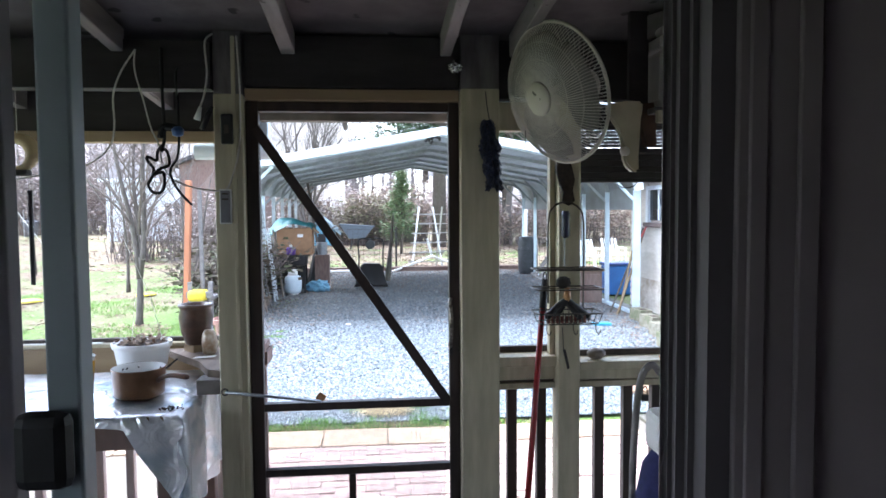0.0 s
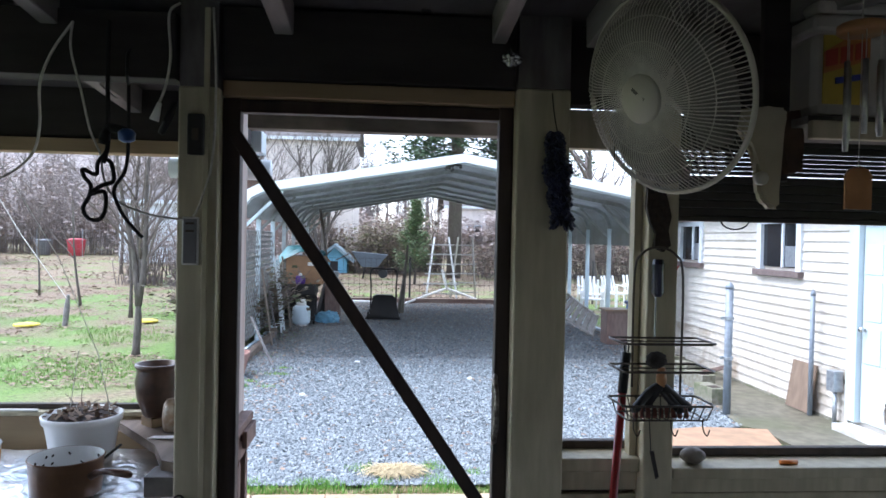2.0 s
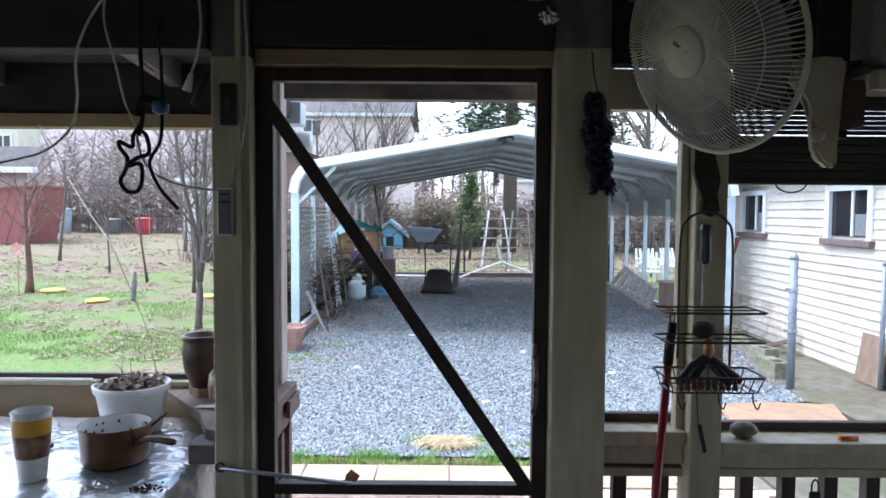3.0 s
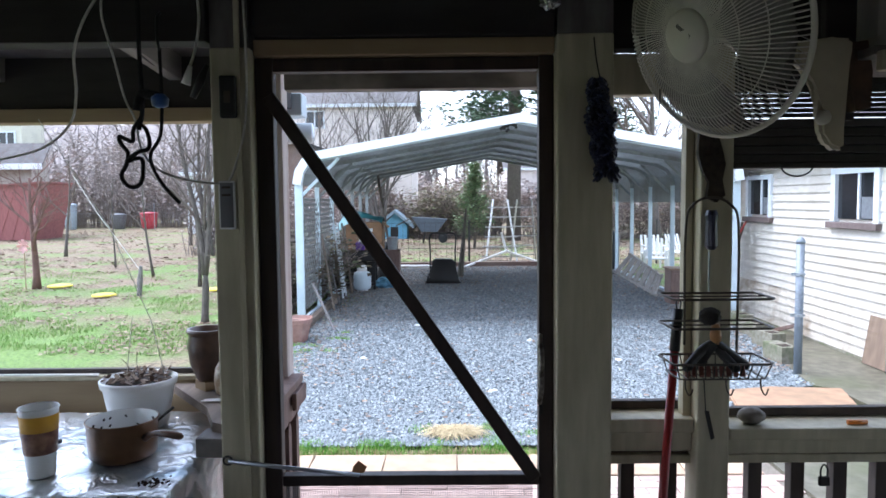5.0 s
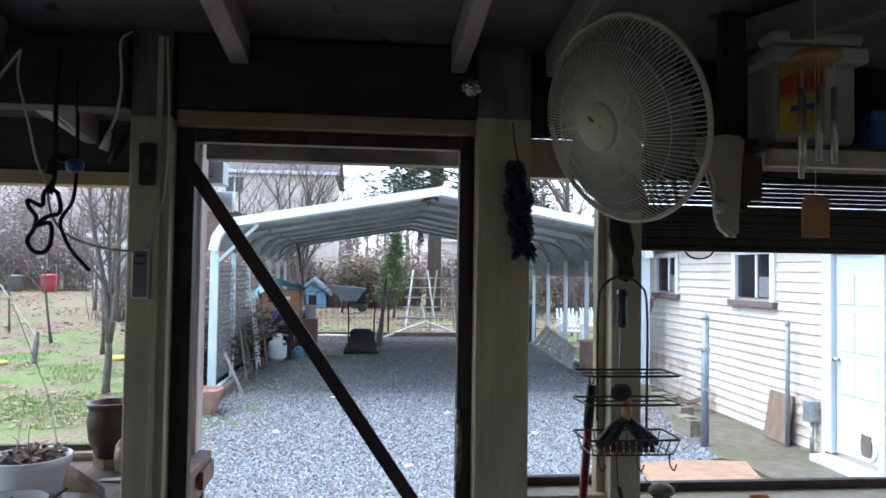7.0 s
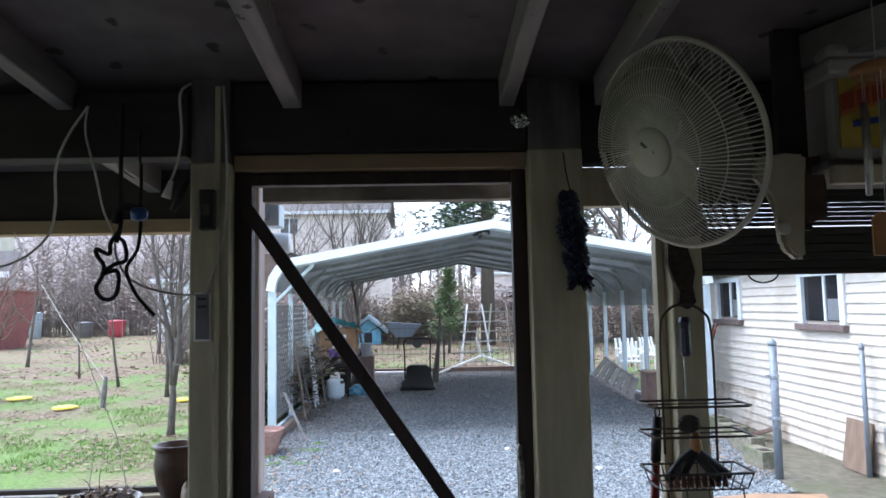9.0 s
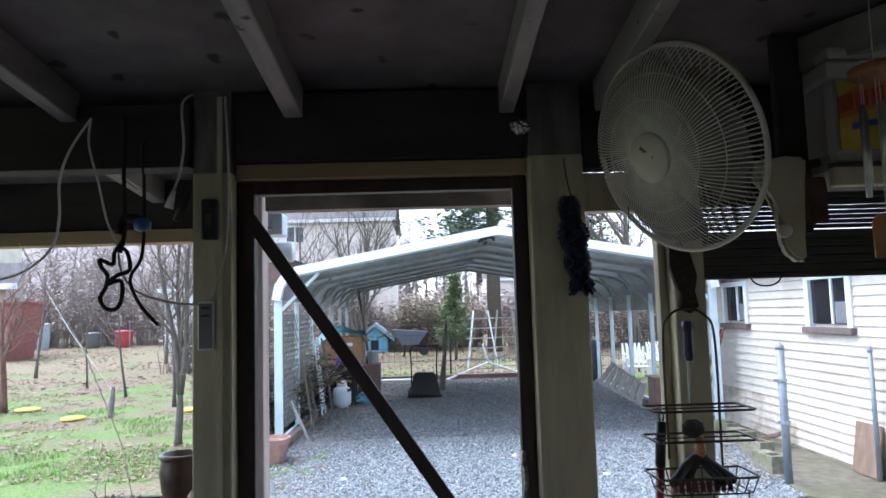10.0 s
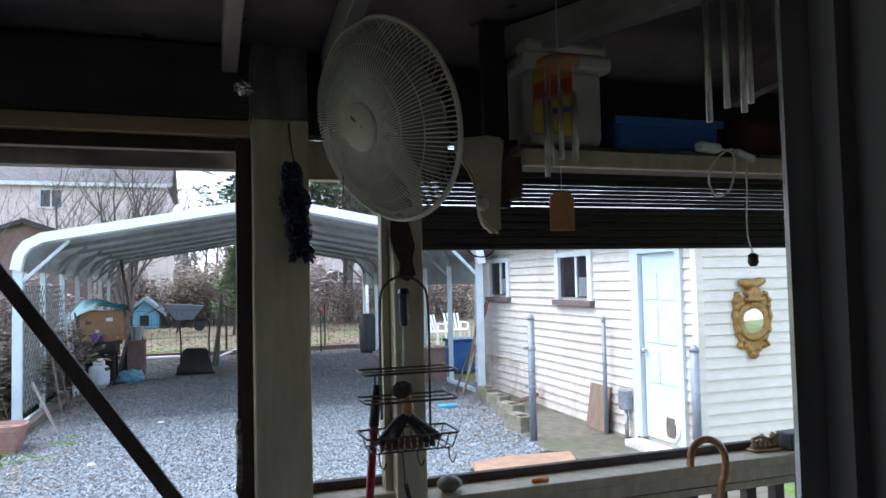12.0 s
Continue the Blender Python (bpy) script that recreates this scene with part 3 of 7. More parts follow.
part("brace", beam((-0.356, -0.022, 1.965), (0.354, -0.022, 0.918), 0.016, 0.036, 0.002), DOORWOOD, door)
h = bent([(0.366, -0.016, 1.315), (0.363, -0.036, 1.30), (0.366, -0.048, 1.27), (0.366, -0.052, 1.22), (0.366, -0.046, 1.17), (0.363, -0.034, 1.14), (0.366, -0.016, 1.125)])
part("handle", tube(h, 0.0075, 8), mat("tarnished_metal", (0.34, 0.31, 0.28), (0.08, 0.07, 0.06), rough=0.35, metal=0.9, scale=60, bump=0.2), door, "tarnished metal pull handle", True)
part("latch", box(0.362, 0.374, -0.03, -0.013, 1.10, 1.13, 0.002), DARKCAST, door, "small dark metal latch")

# ---- garage ----
GX, GY0, GY1 = 4.9, 3.9, 10.1
garage = thing("garage", "cream vinyl-sided garage with white door and two windows", "garage", (6.5, 7.0, G))
OPEN = [(4.10, 4.98, -0.1, 2.03), (5.86, 6.84, 1.385, 2.03), (8.44, 9.32, 1.395, 2.03)]
bm = bmesh.new()
box(GX + 0.02, GX + 4.0, GY0 + 0.02, GY1, G, 2.28, bm=bm)
part("wall", bm, SIDING, garage)
STEP = 0.112


def clap(axis, a, b, c, z, bm):
    """One lap of siding: thicker at its lower edge."""
    if axis == 'y':
        return prism([(c - 0.027, z), (c + 0.02, z), (c + 0.02, z + STEP), (c - 0.007, z + STEP)], 'y', a, b, bm)
    return prism([(c - 0.027, z), (c + 0.02, z), (c + 0.02, z + STEP), (c - 0.007, z + STEP)], 'x', a, b, bm)


z = G + 0.045
while z < 2.2:
    runs = [(GY0 + 0.06, GY1)]
    for y0, y1, z0, z1 in OPEN:
        if z + STEP > z0 and z < z1:
            nxt = []
            for a, b in runs:
                if y0 < b and y1 > a:
                    nxt += [(a, y0), (y1, b)]
                else:
                    nxt.append((a, b))
            runs = [(a, b) for a, b in nxt if b - a > 0.02]
    for a, b in runs:
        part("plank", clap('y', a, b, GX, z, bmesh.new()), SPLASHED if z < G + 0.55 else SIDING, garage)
    part("plank", clap('x', GX + 0.06, GX + 4.0, GY0, z, bmesh.new()), FRONTSIDE, garage)
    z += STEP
part("corner_board", box(GX - 0.025, GX + 0.06, GY0 - 0.025, GY0 + 0.06, G, 2.28, 0.003), FRONTSIDE, garage)
part("foundation", box(GX - 0.03, GX + 0.02, GY0, GY1, G, G + 0.045), BLOCK, garage)
part("foundation", box(GX - 0.03, GX + 4.0, GY0 - 0.03, GY0 + 0.02, G, G + 0.045), BLOCK, garage)
part("eave", box(GX - 0.28, GX + 0.02, GY0 - 0.3, GY1 + 0.2, 2.19, 2.31, 0.004), WHITETRIM, garage)
part("roof", prism([(GX - 0.3, 2.31), (GX + 2.2, 3.2), (GX + 4.3, 2.31)], 'y', GY0 - 0.3, GY1 + 0.2), mat("pale_shingle", (0.38, 0.375, 0.37), (0.28, 0.275, 0.27), rough=0.9, scale=25), garage)


for y0, y1, z0, z1 in OPEN[1:]:
    w = part("window", box(GX - 0.004, GX + 0.02, y0 + 0.04, y1 - 0.04, z0 + 0.04, z1 - 0.04), GLASSDARK, garage, "sliding window with white frame")
    bm = box(GX - 0.05, GX + 0.02, y0, y0 + 0.10, z0, z1, 0.004)
    box(GX - 0.05, GX + 0.02, y1 - 0.10, y1, z0, z1, 0.004, bm)
    box(GX - 0.05, GX + 0.02, y0 + 0.10, y1 - 0.10, z1 - 0.07, z1, 0.004, bm)
    part("window_frame", bm, WHITETRIM, w)
    part("mullion", box(GX - 0.03, GX - 0.006, (y0 + y1) / 2 - 0.09, (y0 + y1) / 2 - 0.05, z0 + 0.04, z1 - 0.07, 0.003), WHITETRIM, w)
    part("blind", box(GX - 0.012, GX - 0.006, y0 + 0.12, (y0 + y1) / 2 - 0.11, z0 + 0.05, z0 + 0.3), STEEL, w)
    part("sill", box(GX - 0.09, GX + 0.02, y0 - 0.03, y1 + 0.03, z0 - 0.075, z0, 0.006), SILLBROWN, w)
y0, y1, z0, z1 = OPEN[0]
gd = part("door", box(GX - 0.004, GX + 0.02, y0 + 0.06, y1 - 0.16, z0 + 0.02, z1 - 0.1, 0.004), PALEDOOR, garage, "white panel door with a pet flap")
for a, b in ((z0 + 0.62, z0 + 0.98), (z0 + 1.05, z0 + 1.45), (z0 + 1.52, z0 + 1.82)):
    for c, d in ((y0 + 0.12, y0 + 0.40), (y0 + 0.44, y0 + 0.68)):
        part("panel", box(GX - 0.014, GX - 0.003, c, d, a, b, 0.005), PALEDOOR, gd)
bm = box(GX - 0.06, GX + 0.02, y0 - 0.02, y0 + 0.055, z0, z1, 0.005)
box(GX - 0.06, GX + 0.02, y1 - 0.15, y1 + 0.0, z0, z1, 0.005, bm)
box(GX - 0.06, GX + 0.02, y0 + 0.055, y1 - 0.15, z1 - 0.1, z1, 0.005, bm)
part("door_frame", bm, PALEDOOR, gd)
part("knob", lathe([(0.012, 0), (0.012, 0.03), (0.028, 0.04), (0.03, 0.06), (0.018, 0.075)], (GX - 0.005, y1 - 0.22, 0.86), 14, (-1, 0, 0)), CHROME, gd, "small metal knob", True)
flap = lathe([(0.135, 0), (0.135, 0.02), (0.10, 0.025), (0.10, 0.012)], (GX - 0.004, y0 + 0.26, 0.075), 28, (-1, 0, 0))
part("pet_flap_frame", flap, WHITEPL, gd, "white round pet flap frame")
part("pet_flap", box(GX - 0.03, GX - 0.022, y0 + 0.19, y0 + 0.33, -0.02, 0.19, 0.01), mat("smoked_flap", (0.16, 0.14, 0.12), rough=0.25, scale=8, bump=0.02), gd, "brown smoked pet flap")
part("step", box(GX - 0.24, GX - 0.02, y0 - 0.05, y1 - 0.06, G, z0 - 0.02, 0.012), mat("worn_painted_step", (0.55, 0.54, 0.50), (0.42, 0.40, 0.36), rough=0.8, scale=14, stain=(0.22, 0.2, 0.16)), garage, "worn pale painted door step")
# meter box with its conduit
mb = thing("utility_box", "grey utility box on a conduit by the garage wall", "utility box", (GX - 0.1, 5.11, G))
part("box", box(GX - 0.14, GX - 0.03, 5.05, 5.18, 0.16, 0.38, 0.008), STEEL, mb)
part("conduit", tube([(GX - 0.08, 5.11, G), (GX - 0.08, 5.11, 0.16)], 0.022, 10), STEEL, mb, "", True)
solid("plywood_sheet", beam((GX - 0.12, 5.72, G + 0.02), (GX - 0.035, 5.72, 0.36), 0.46, 0.02, 0.002, up=(1, 0, 0.2)),
      mat("weathered_plywood", (0.24, 0.17, 0.12), (0.17, 0.12, 0.085), rough=0.85, scale=12, stretch=(1, 1, 0.2)), "weathered brown plywood sheet leaning on the garage", "board")

for (px, py, top, r, lab) in ((3.85, 5.54, 1.26, 0.042, "round galvanised gate post with clamp and cap"), (4.78, 5.48, 1.20, 0.026, "round galvanised fence post"), (4.70, 3.72, 1.0, 0.044, "round galvanised fence post with dome cap")):
    p = thing("fence_post", lab, "post", (px, py, G), "galvanised fence posts")
    part("pipe", lathe([(r, 0), (r, top - G - 0.05)], (px, py, G), 14), PIPE, p, "", True)
    part("cap", lathe([(r * 1.08, 0), (r * 1.08, 0.03), (r * 0.7, 0.055), (0.006, 0.075)], (px, py, top - 0.06), 14), PIPE, p, "", True)
    if px < 4:
        for z in (0.42, 0.86):
            part("clamp", lathe([(r * 1.3, 0), (r * 1.3, 0.03)], (px, py, z), 12), STEEL, p)
            part("clamp", box(px - 0.09, px - r, py - 0.006, py + 0.006, z, z + 0.03), STEEL, p)
for x, y, t in ((3.95, 6.15, 0.1), (4.18, 6.95, 0.2), (4.32, 7.7, 0.15), (4.42, 8.4, 0.1)):
    b = thing("cinder_block", "mossy hollow cinder block edging the gravel", "block", (x, y, G), "cinder blocks")
    bm = box(x - 0.10, x + 0.10, y - 0.2, y + 0.2, G, G + 0.2, 0.006, turn=t)
    part("body", bm, BLOCK, b)
    # no hole is cut: a thin dark sheet paints the hollow's shade
    part("core", box(x - 0.06, x + 0.06, y - 0.15, y - 0.02, G + 0.198, G + 0.203, turn=t), SOIL, b, "dark sheet painted as the shaded hollow")

# oval gilt mirror on the garage front
MX, MZ = 5.53, 1.20
mir = thing("wall_mirror", "round convex mirror in ornate gilt frame on the siding", "mirror", (MX, GY0 - 0.03, 0.81))
GILT = mat("dull_gilt", (0.36, 0.215, 0.06), (0.23, 0.13, 0.035), rough=0.5, metal=0.3, scale=25, bump=0.4)
part("frame", lathe([(0.15, 0), (0.19, 0.02), (0.21, 0.04), (0.18, 0.06), (0.145, 0.045)], (MX, GY0 - 0.015, MZ), 30, (0, -1, 0)), GILT, mir, "", True)
mm = bpy.data.materials.new("mirror_glass")
mm.use_nodes = True
mm.node_tree.nodes["Principled BSDF"].inputs["Metallic"].default_value = 1.0
mm.node_tree.nodes["Principled BSDF"].inputs["Roughness"].default_value = 0.04
mm.node_tree.nodes["Principled BSDF"].inputs["Base Color"].default_value = (0.85, 0.87, 0.88, 1)
part("glass", lathe([(0.147, 0.03), (0.12, 0.045), (0.08, 0.056), (0.03, 0.062), (0.003, 0.063)], (MX, GY0 - 0.02, MZ), 28, (0, -1, 0)), mm, mir, "convex mirror glass", True)
half = [(0.10, 0.215), (0.135, 0.245), (0.165, 0.30), (0.195, 0.295), (0.205, 0.25), (0.235, 0.21), (0.222, 0.14), (0.24, 0.06), (0.228, 0.0),
        (0.205, -0.12), (0.168, -0.20), (0.195, -0.225), (0.18, -0.265), (0.125, -0.285), (0.075, -0.29), (0.055, -0.345), (0.02, -0.385)]
shield = half + [(-x, z) for x, z in half[::-1]]
part("backboard", prism([(MX + x, MZ + z) for x, z in shield], 'y', GY0 - 0.055, GY0 - 0.02), GILT, mir, "carved gilt backboard")
bm = bmesh.new()
for s in (-1, 1):
    tube(bent([(MX + s * 0.185, GY0 - 0.055, MZ - 0.12), (MX + s * 0.212, GY0 - 0.055, MZ + 0.02), (MX + s * 0.198, GY0 - 0.055, MZ + 0.14), (MX + s * 0.208, GY0 - 0.055, MZ + 0.2), (MX + s * 0.17, GY0 - 0.055, MZ + 0.27)]),
         [0.02 + 0.008 * math.sin(i * 1.1) for i in range(25)], 8, bm)
    tube(bent([(MX + s * 0.13, GY0 - 0.055, MZ - 0.18), (MX + s * 0.165, GY0 - 0.055, MZ - 0.24), (MX + s * 0.09, GY0 - 0.055, MZ - 0.25), (MX + s * 0.04, GY0 - 0.055, MZ - 0.31), (MX, GY0 - 0.055, MZ - 0.37)]),
         [0.022 + 0.010 * math.sin(i * 1.3) for i in range(25)], 8, bm)
part("scrollwork", bm, GILT, mir, "", True)
bm = tube(bent([(MX - 0.17, GY0 - 0.06, MZ + 0.395), (MX - 0.11, GY0 - 0.06, MZ + 0.385), (MX, GY0 - 0.07, MZ + 0.37), (MX + 0.09, GY0 - 0.06, MZ + 0.395), (MX + 0.165, GY0 - 0.06, MZ + 0.41)]),
          [0.012 + 0.042 * math.sin(i / 24 * math.pi) ** 0.7 for i in range(25)], 8)
lathe([(0.10, 0), (0.11, 0.025), (0.07, 0.045), (0.10, 0.075), (0.085, 0.105), (0.05, 0.15), (0.03, 0.2)], (MX, GY0 - 0.06, MZ + 0.20), 12, bm=bm)
part("crest", bm, GILT, mir, "", True)

# ---- carport ----
CX0, CX1, CY0, CY1 = -2.16, 4.53, 8.9, 18.0
cp = thing("carport", "white tubular steel carport with ribbed sheet roof", "carport", (1.17, 13.4, G))
mid = 1.22


def cp_line(y, off=0.0):
    return [(CX0, y, G), (CX0, y, 1.95), (CX0 + 0.04, y, 2.1 + off), (CX0 + 0.13, y, 2.24 + off), (CX0 + 0.32, y, 2.34 + off), (mid, y, 2.875 + off),
            (CX1 - 0.32, y, 2.34 + off), (CX1 - 0.13, y, 2.24 + off), (CX1 - 0.04, y, 2.1 + off), (CX1, y, 1.95), (CX1, y, G)]


def square_line(pts, w, bm=None):
    """A bent square bar with mitred corners, in an upright plane across the carport."""
    bm = bm or bmesh.new()
    pts = [Vector(p) for p in pts]
    rings = []
    for i, p in enumerate(pts):
        d0 = (p - pts[i - 1]).normalized() if i else None
        d1 = (pts[i + 1] - p).normalized() if i < len(pts) - 1 else None
        d = ((d0 or d1) + (d1 or d0)).normalized()
        nrm = Vector((-d.z, 0, d.x))
        k = w / 2 / max(0.5, d.dot(d1 or d0))
        rings.append([bm.verts.new(p + nrm * a * k + Vector((0, b * w / 2, 0))) for a, b in ((-1, -1), (1, -1), (1, 1), (-1, 1))])
    for A, B in zip(rings, rings[1:]):
        for i in range(4):
            bm.faces.new((A[i], A[(i + 1) % 4], B[(i + 1) % 4], B[i]))
    bm.faces.new(rings[0][::-1])
    bm.faces.new(rings[-1])
    return bm


ys = [CY0 + i * (CY1 - CY0) / 6 for i in range(7)]
for y in ys:
    L = cp_line(y)
    front = y == ys[0]
    wide = 0.12 if front else 0.075
    # rear legs, inner bows and braces take the shaded grey of the white tube
    legs = CPSTEEL if y < CY0 + 3.5 else SHADEFRAME
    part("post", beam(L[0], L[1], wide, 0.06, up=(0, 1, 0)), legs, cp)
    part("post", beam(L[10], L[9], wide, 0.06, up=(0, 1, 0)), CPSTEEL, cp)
    part("bow", square_line(L[1:10], 0.06), CPSTEEL if front else SHADEFRAME, cp)
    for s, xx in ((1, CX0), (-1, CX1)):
        part("brace", beam((xx, y + 0.035, 1.75), (xx + s * 0.62, y + 0.035, 2.36), 0.05, 0.045), CPSTEEL if front else SHADEFRAME, cp)
part("base_rail", beam((CX0, CY0, G + 0.035), (CX0, CY1, G + 0.035), 0.06, 0.07), CPSTEEL, cp)
part("base_rail", beam((CX1, CY0, G + 0.035), (CX1, CY1, G + 0.035), 0.06, 0.07), CPSTEEL, cp)
# ribbed sheets, bowed at the eaves
def sheet(y0, y1):
    bm = bmesh.new()
    L = [Vector(p) for p in cp_line(0, 0.045)[1:10]]
    n = 26
    rows = []
    for i in range(n + 1):
        y = y0 + (y1 - y0) * i / n
        rib = 0.018 if i % 3 == 1 else 0.0
        rows.append([bm.verts.new((p.x + (0 if 1 < k < 7 else (-0.045 if k < 4 else 0.045)), y, p.z + rib)) for k, p in enumerate(L)])
    for A, B in zip(rows, rows[1:]):
        for k in range(len(A) - 1):
            bm.faces.new((A[k], A[k + 1], B[k + 1], B[k]))
    bmesh.ops.solidify(bm, geom=bm.faces[:], thickness=0.006)
    return bm
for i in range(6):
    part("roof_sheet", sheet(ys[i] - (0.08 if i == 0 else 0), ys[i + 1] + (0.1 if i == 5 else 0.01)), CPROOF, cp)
FASCIA = mat("white_roof_trim", (0.83, 0.86, 0.88), (0.78, 0.81, 0.83), rough=0.4, scale=5, bump=0.02, amount=0.1)
part("fascia", square_line([Vector(p) + Vector((0, -0.10, 0)) for p in cp_line(CY0, 0.05)[1:10]], 0.13), FASCIA, cp)
part("fascia", square_line([Vector(p) + Vector((0, 0.12, 0)) for p in cp_line(CY1, 0.04)[1:10]], 0.07), FASCIA, cp)
for k in range(10):
    y0 = CY0 + k * (CY1 - CY0) / 10
    part("side_panel", box(CX1 + 0.032, CX1 + 0.046, y0, y0 + (CY1 - CY0) / 10 - 0.01, 1.62, 2.0), CPROOF, cp, "grey sheet hanging below the eave")
# lattice panels on the left side
LATT = mat("grey_lattice", (0.24, 0.25, 0.25), (0.15, 0.155, 0.15), rough=0.7, scale=15)
for i in range(0, 2):
    y0, y1 = ys[i] + 0.03, ys[i + 1] - 0.03
    bm = bmesh.new()
    s = 0.17
    n = int((y1 - y0 + 1.75) / s)
    for k in range(n):
        for d in (1, -1):
            a = y0 - 1.75 + k * s if d == 1 else y0 + k * s
            p0, p1 = (a, 0.0), (a + d * 1.75, 1.75)
            lo, hi = 0.0, 1.0
            if d == 1:
                lo, hi = max(0, (y0 - a) / 1.75), min(1, (y1 - a) / 1.75)
            else:
                lo, hi = max(0, (a - y1) / 1.75), min(1, (a - y0) / 1.75)
            if hi - lo > 0.03:
                beam((CX0 + 0.02 + 0.006 * d, a + d * 1.75 * lo, 1.75 * lo + 0.0), (CX0 + 0.02 + 0.006 * d, a + d * 1.75 * hi, 1.75 * hi), 0.035, 0.006, 0, bm, up=(1, 0, 0))
    part("lattice", bm, LATT, cp, "weathered grey diagonal lattice panel")

# louvred shutter and boards stored along the lattice
sh = thing("louvred_shutter", "white louvred shutter leaning on the lattice", "shutter", (-1.98, 11.9, G))
for y in (11.72, 12.1):
    part("stile", beam((-1.93, y, G), (-2.08, y, 1.28), 0.05, 0.03, 0.003, up=(1, 0, 0)), WHITETRIM, sh)
for k in range(20):
    z = G + 0.12 + k * 0.068
    xx = -1.93 - 0.15 * (z - G) / 1.48
    part("louvre", beam((xx, 11.745, z), (xx, 12.075, z), 0.045, 0.008, up=(0.6, 0, 0.8)), WHITETRIM, sh)
for k, (y, h_, w_) in enumerate(((10.2, 1.3, 0.10), (10.75, 1.05, 0.07), (12.5, 1.45, 0.12), (12.75, 1.2, 0.08))):
    solid("stored_board", beam((-1.86, y, G), (-2.07, y + 0.1, G + h_), w_, 0.022, 0.002, up=(1, 0, 0)), (OLDPLANK, GREYWOOD)[k % 2], "weathered board leaning against the lattice", "board", "boards at the lattice")
solid("timber_border", beam((-2.0, 7.7, G + 0.045), (-2.02, 11.5, G + 0.045), 0.10, 0.13, 0.008), OLDPLANK, "grey weathered timber edging along the lattice", "edging")


# ---- sliding door and jambs round the camera ----
jamb = thing("door_frame_slider", "dark grey sliding door jamb with metal track ribs", "door frame", (0.5, -1.83, FLOOR), kind="structure")
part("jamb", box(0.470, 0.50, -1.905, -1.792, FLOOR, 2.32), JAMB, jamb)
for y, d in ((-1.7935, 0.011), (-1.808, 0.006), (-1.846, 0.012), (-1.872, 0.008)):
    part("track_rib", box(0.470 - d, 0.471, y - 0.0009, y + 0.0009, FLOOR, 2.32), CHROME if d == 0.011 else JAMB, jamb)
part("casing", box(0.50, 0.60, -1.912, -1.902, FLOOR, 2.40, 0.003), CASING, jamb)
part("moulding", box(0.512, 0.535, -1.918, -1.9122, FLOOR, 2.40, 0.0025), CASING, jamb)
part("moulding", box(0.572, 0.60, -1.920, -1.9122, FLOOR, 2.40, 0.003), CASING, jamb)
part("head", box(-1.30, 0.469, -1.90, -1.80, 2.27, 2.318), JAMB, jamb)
slider = thing("door_2", "pale blue-grey sliding glass door pushed open", "sliding door", (-0.7, -1.83, FLOOR), kind="structure")
part("stile", box(-0.304, -0.265, -1.852, -1.812, FLOOR + 0.03, 2.26, 0.004), STILE, slider)
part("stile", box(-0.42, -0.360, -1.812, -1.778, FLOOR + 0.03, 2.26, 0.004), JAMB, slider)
part("rail", box(-1.28, -0.304, -1.848, -1.816, FLOOR + 0.03, FLOOR + 0.12, 0.004), STILE, slider)
part("rail", box(-1.28, -0.304, -1.848, -1.816, 2.20, 2.26, 0.004), STILE, slider)
part("stile", box(-1.30, -1.25, -1.852, -1.812, FLOOR + 0.03, 2.26, 0.004), STILE, slider)
part("handle", box(-0.332, -0.268, -1.885, -1.853, 1.345, 1.437, 0.0155), BLACK, slider, "chunky black plastic handle")
pane = part("pane", box(-1.25, -0.304, -1.834, -1.830, FLOOR + 0.12, 2.20), glass("clear_glass"), slider)
pane.visible_shadow = False
bag = thing("hanging_bag", "dark blue cloth bag with pink and white trim beside the jamb", "bag", (0.555, -1.60, 1.02))
part("body", lathe([(0.02, 0), (0.05, 0.02), (0.055, 0.14), (0.04, 0.22), (0.02, 0.25)], (0.555, -1.60, 1.02), 16), mat("navy_cloth", (0.02, 0.022, 0.10), rough=0.9, scale=60), bag, "", True)
part("trim", lathe([(0.03, 0), (0.055, 0.02), (0.05, 0.05)], (0.55, -1.605, 1.06), 14), mat("pink_cloth", (0.6, 0.16, 0.3), rough=0.9, scale=60), bag, "pink cloth band", True)
part("top", box(0.525, 0.585, -1.64, -1.57, 1.262, 1.33, 0.012), WHITEPL, bag, "white plastic top")
part("strap", tube([(0.555, -1.60, 1.32), (0.556, -1.70, 1.44), (0.556, -1.80, 1.50)], 0.004, 6), CORD, bag)
solid("hose", tube(bent([(0.53, -1.66, FLOOR + 0.01), (0.52, -1.58, 0.6), (0.515, -1.56, 1.02), (0.507, -1.57, 1.2), (0.515, -1.575, 1.36), (0.535, -1.575, 1.40), (0.56, -1.56, 1.38)]), 0.006, 10), RAFTER,
      "thin grey looped hose beside the jamb", "hose", smooth=True)

# ---- wall fan ----
FC, FA = Vector((0.686, -0.387, 2.041)), Vector((-0.875, -0.43, -0.29)).normalized()
fq = Vector((0, 0, 1)).rotation_difference(FA)


def fan_pt(r, a, h):
    return FC + fq @ Vector((r * math.cos(a), r * math.sin(a), h))


fan = thing("wall_fan", "yellowed white wall fan with round wire grille", "fan", (0.95, -0.40, 1.78))
bm = bmesh.new()
for k in range(128):
    a = k * math.tau / 128
    tube([fan_pt(0.048, a - 0.16, 0.076), fan_pt(0.10, a - 0.09, 0.076), fan_pt(0.15, a - 0.03, 0.069), fan_pt(0.195, a, 0.045), fan_pt(0.222, a, 0.018), fan_pt(0.231, a, 0.0)], 0.0015, 5, bm)
part("front_grille", bm, FANMETAL, fan)
bm = bmesh.new()
for k in range(48):
    a = k * math.tau / 48
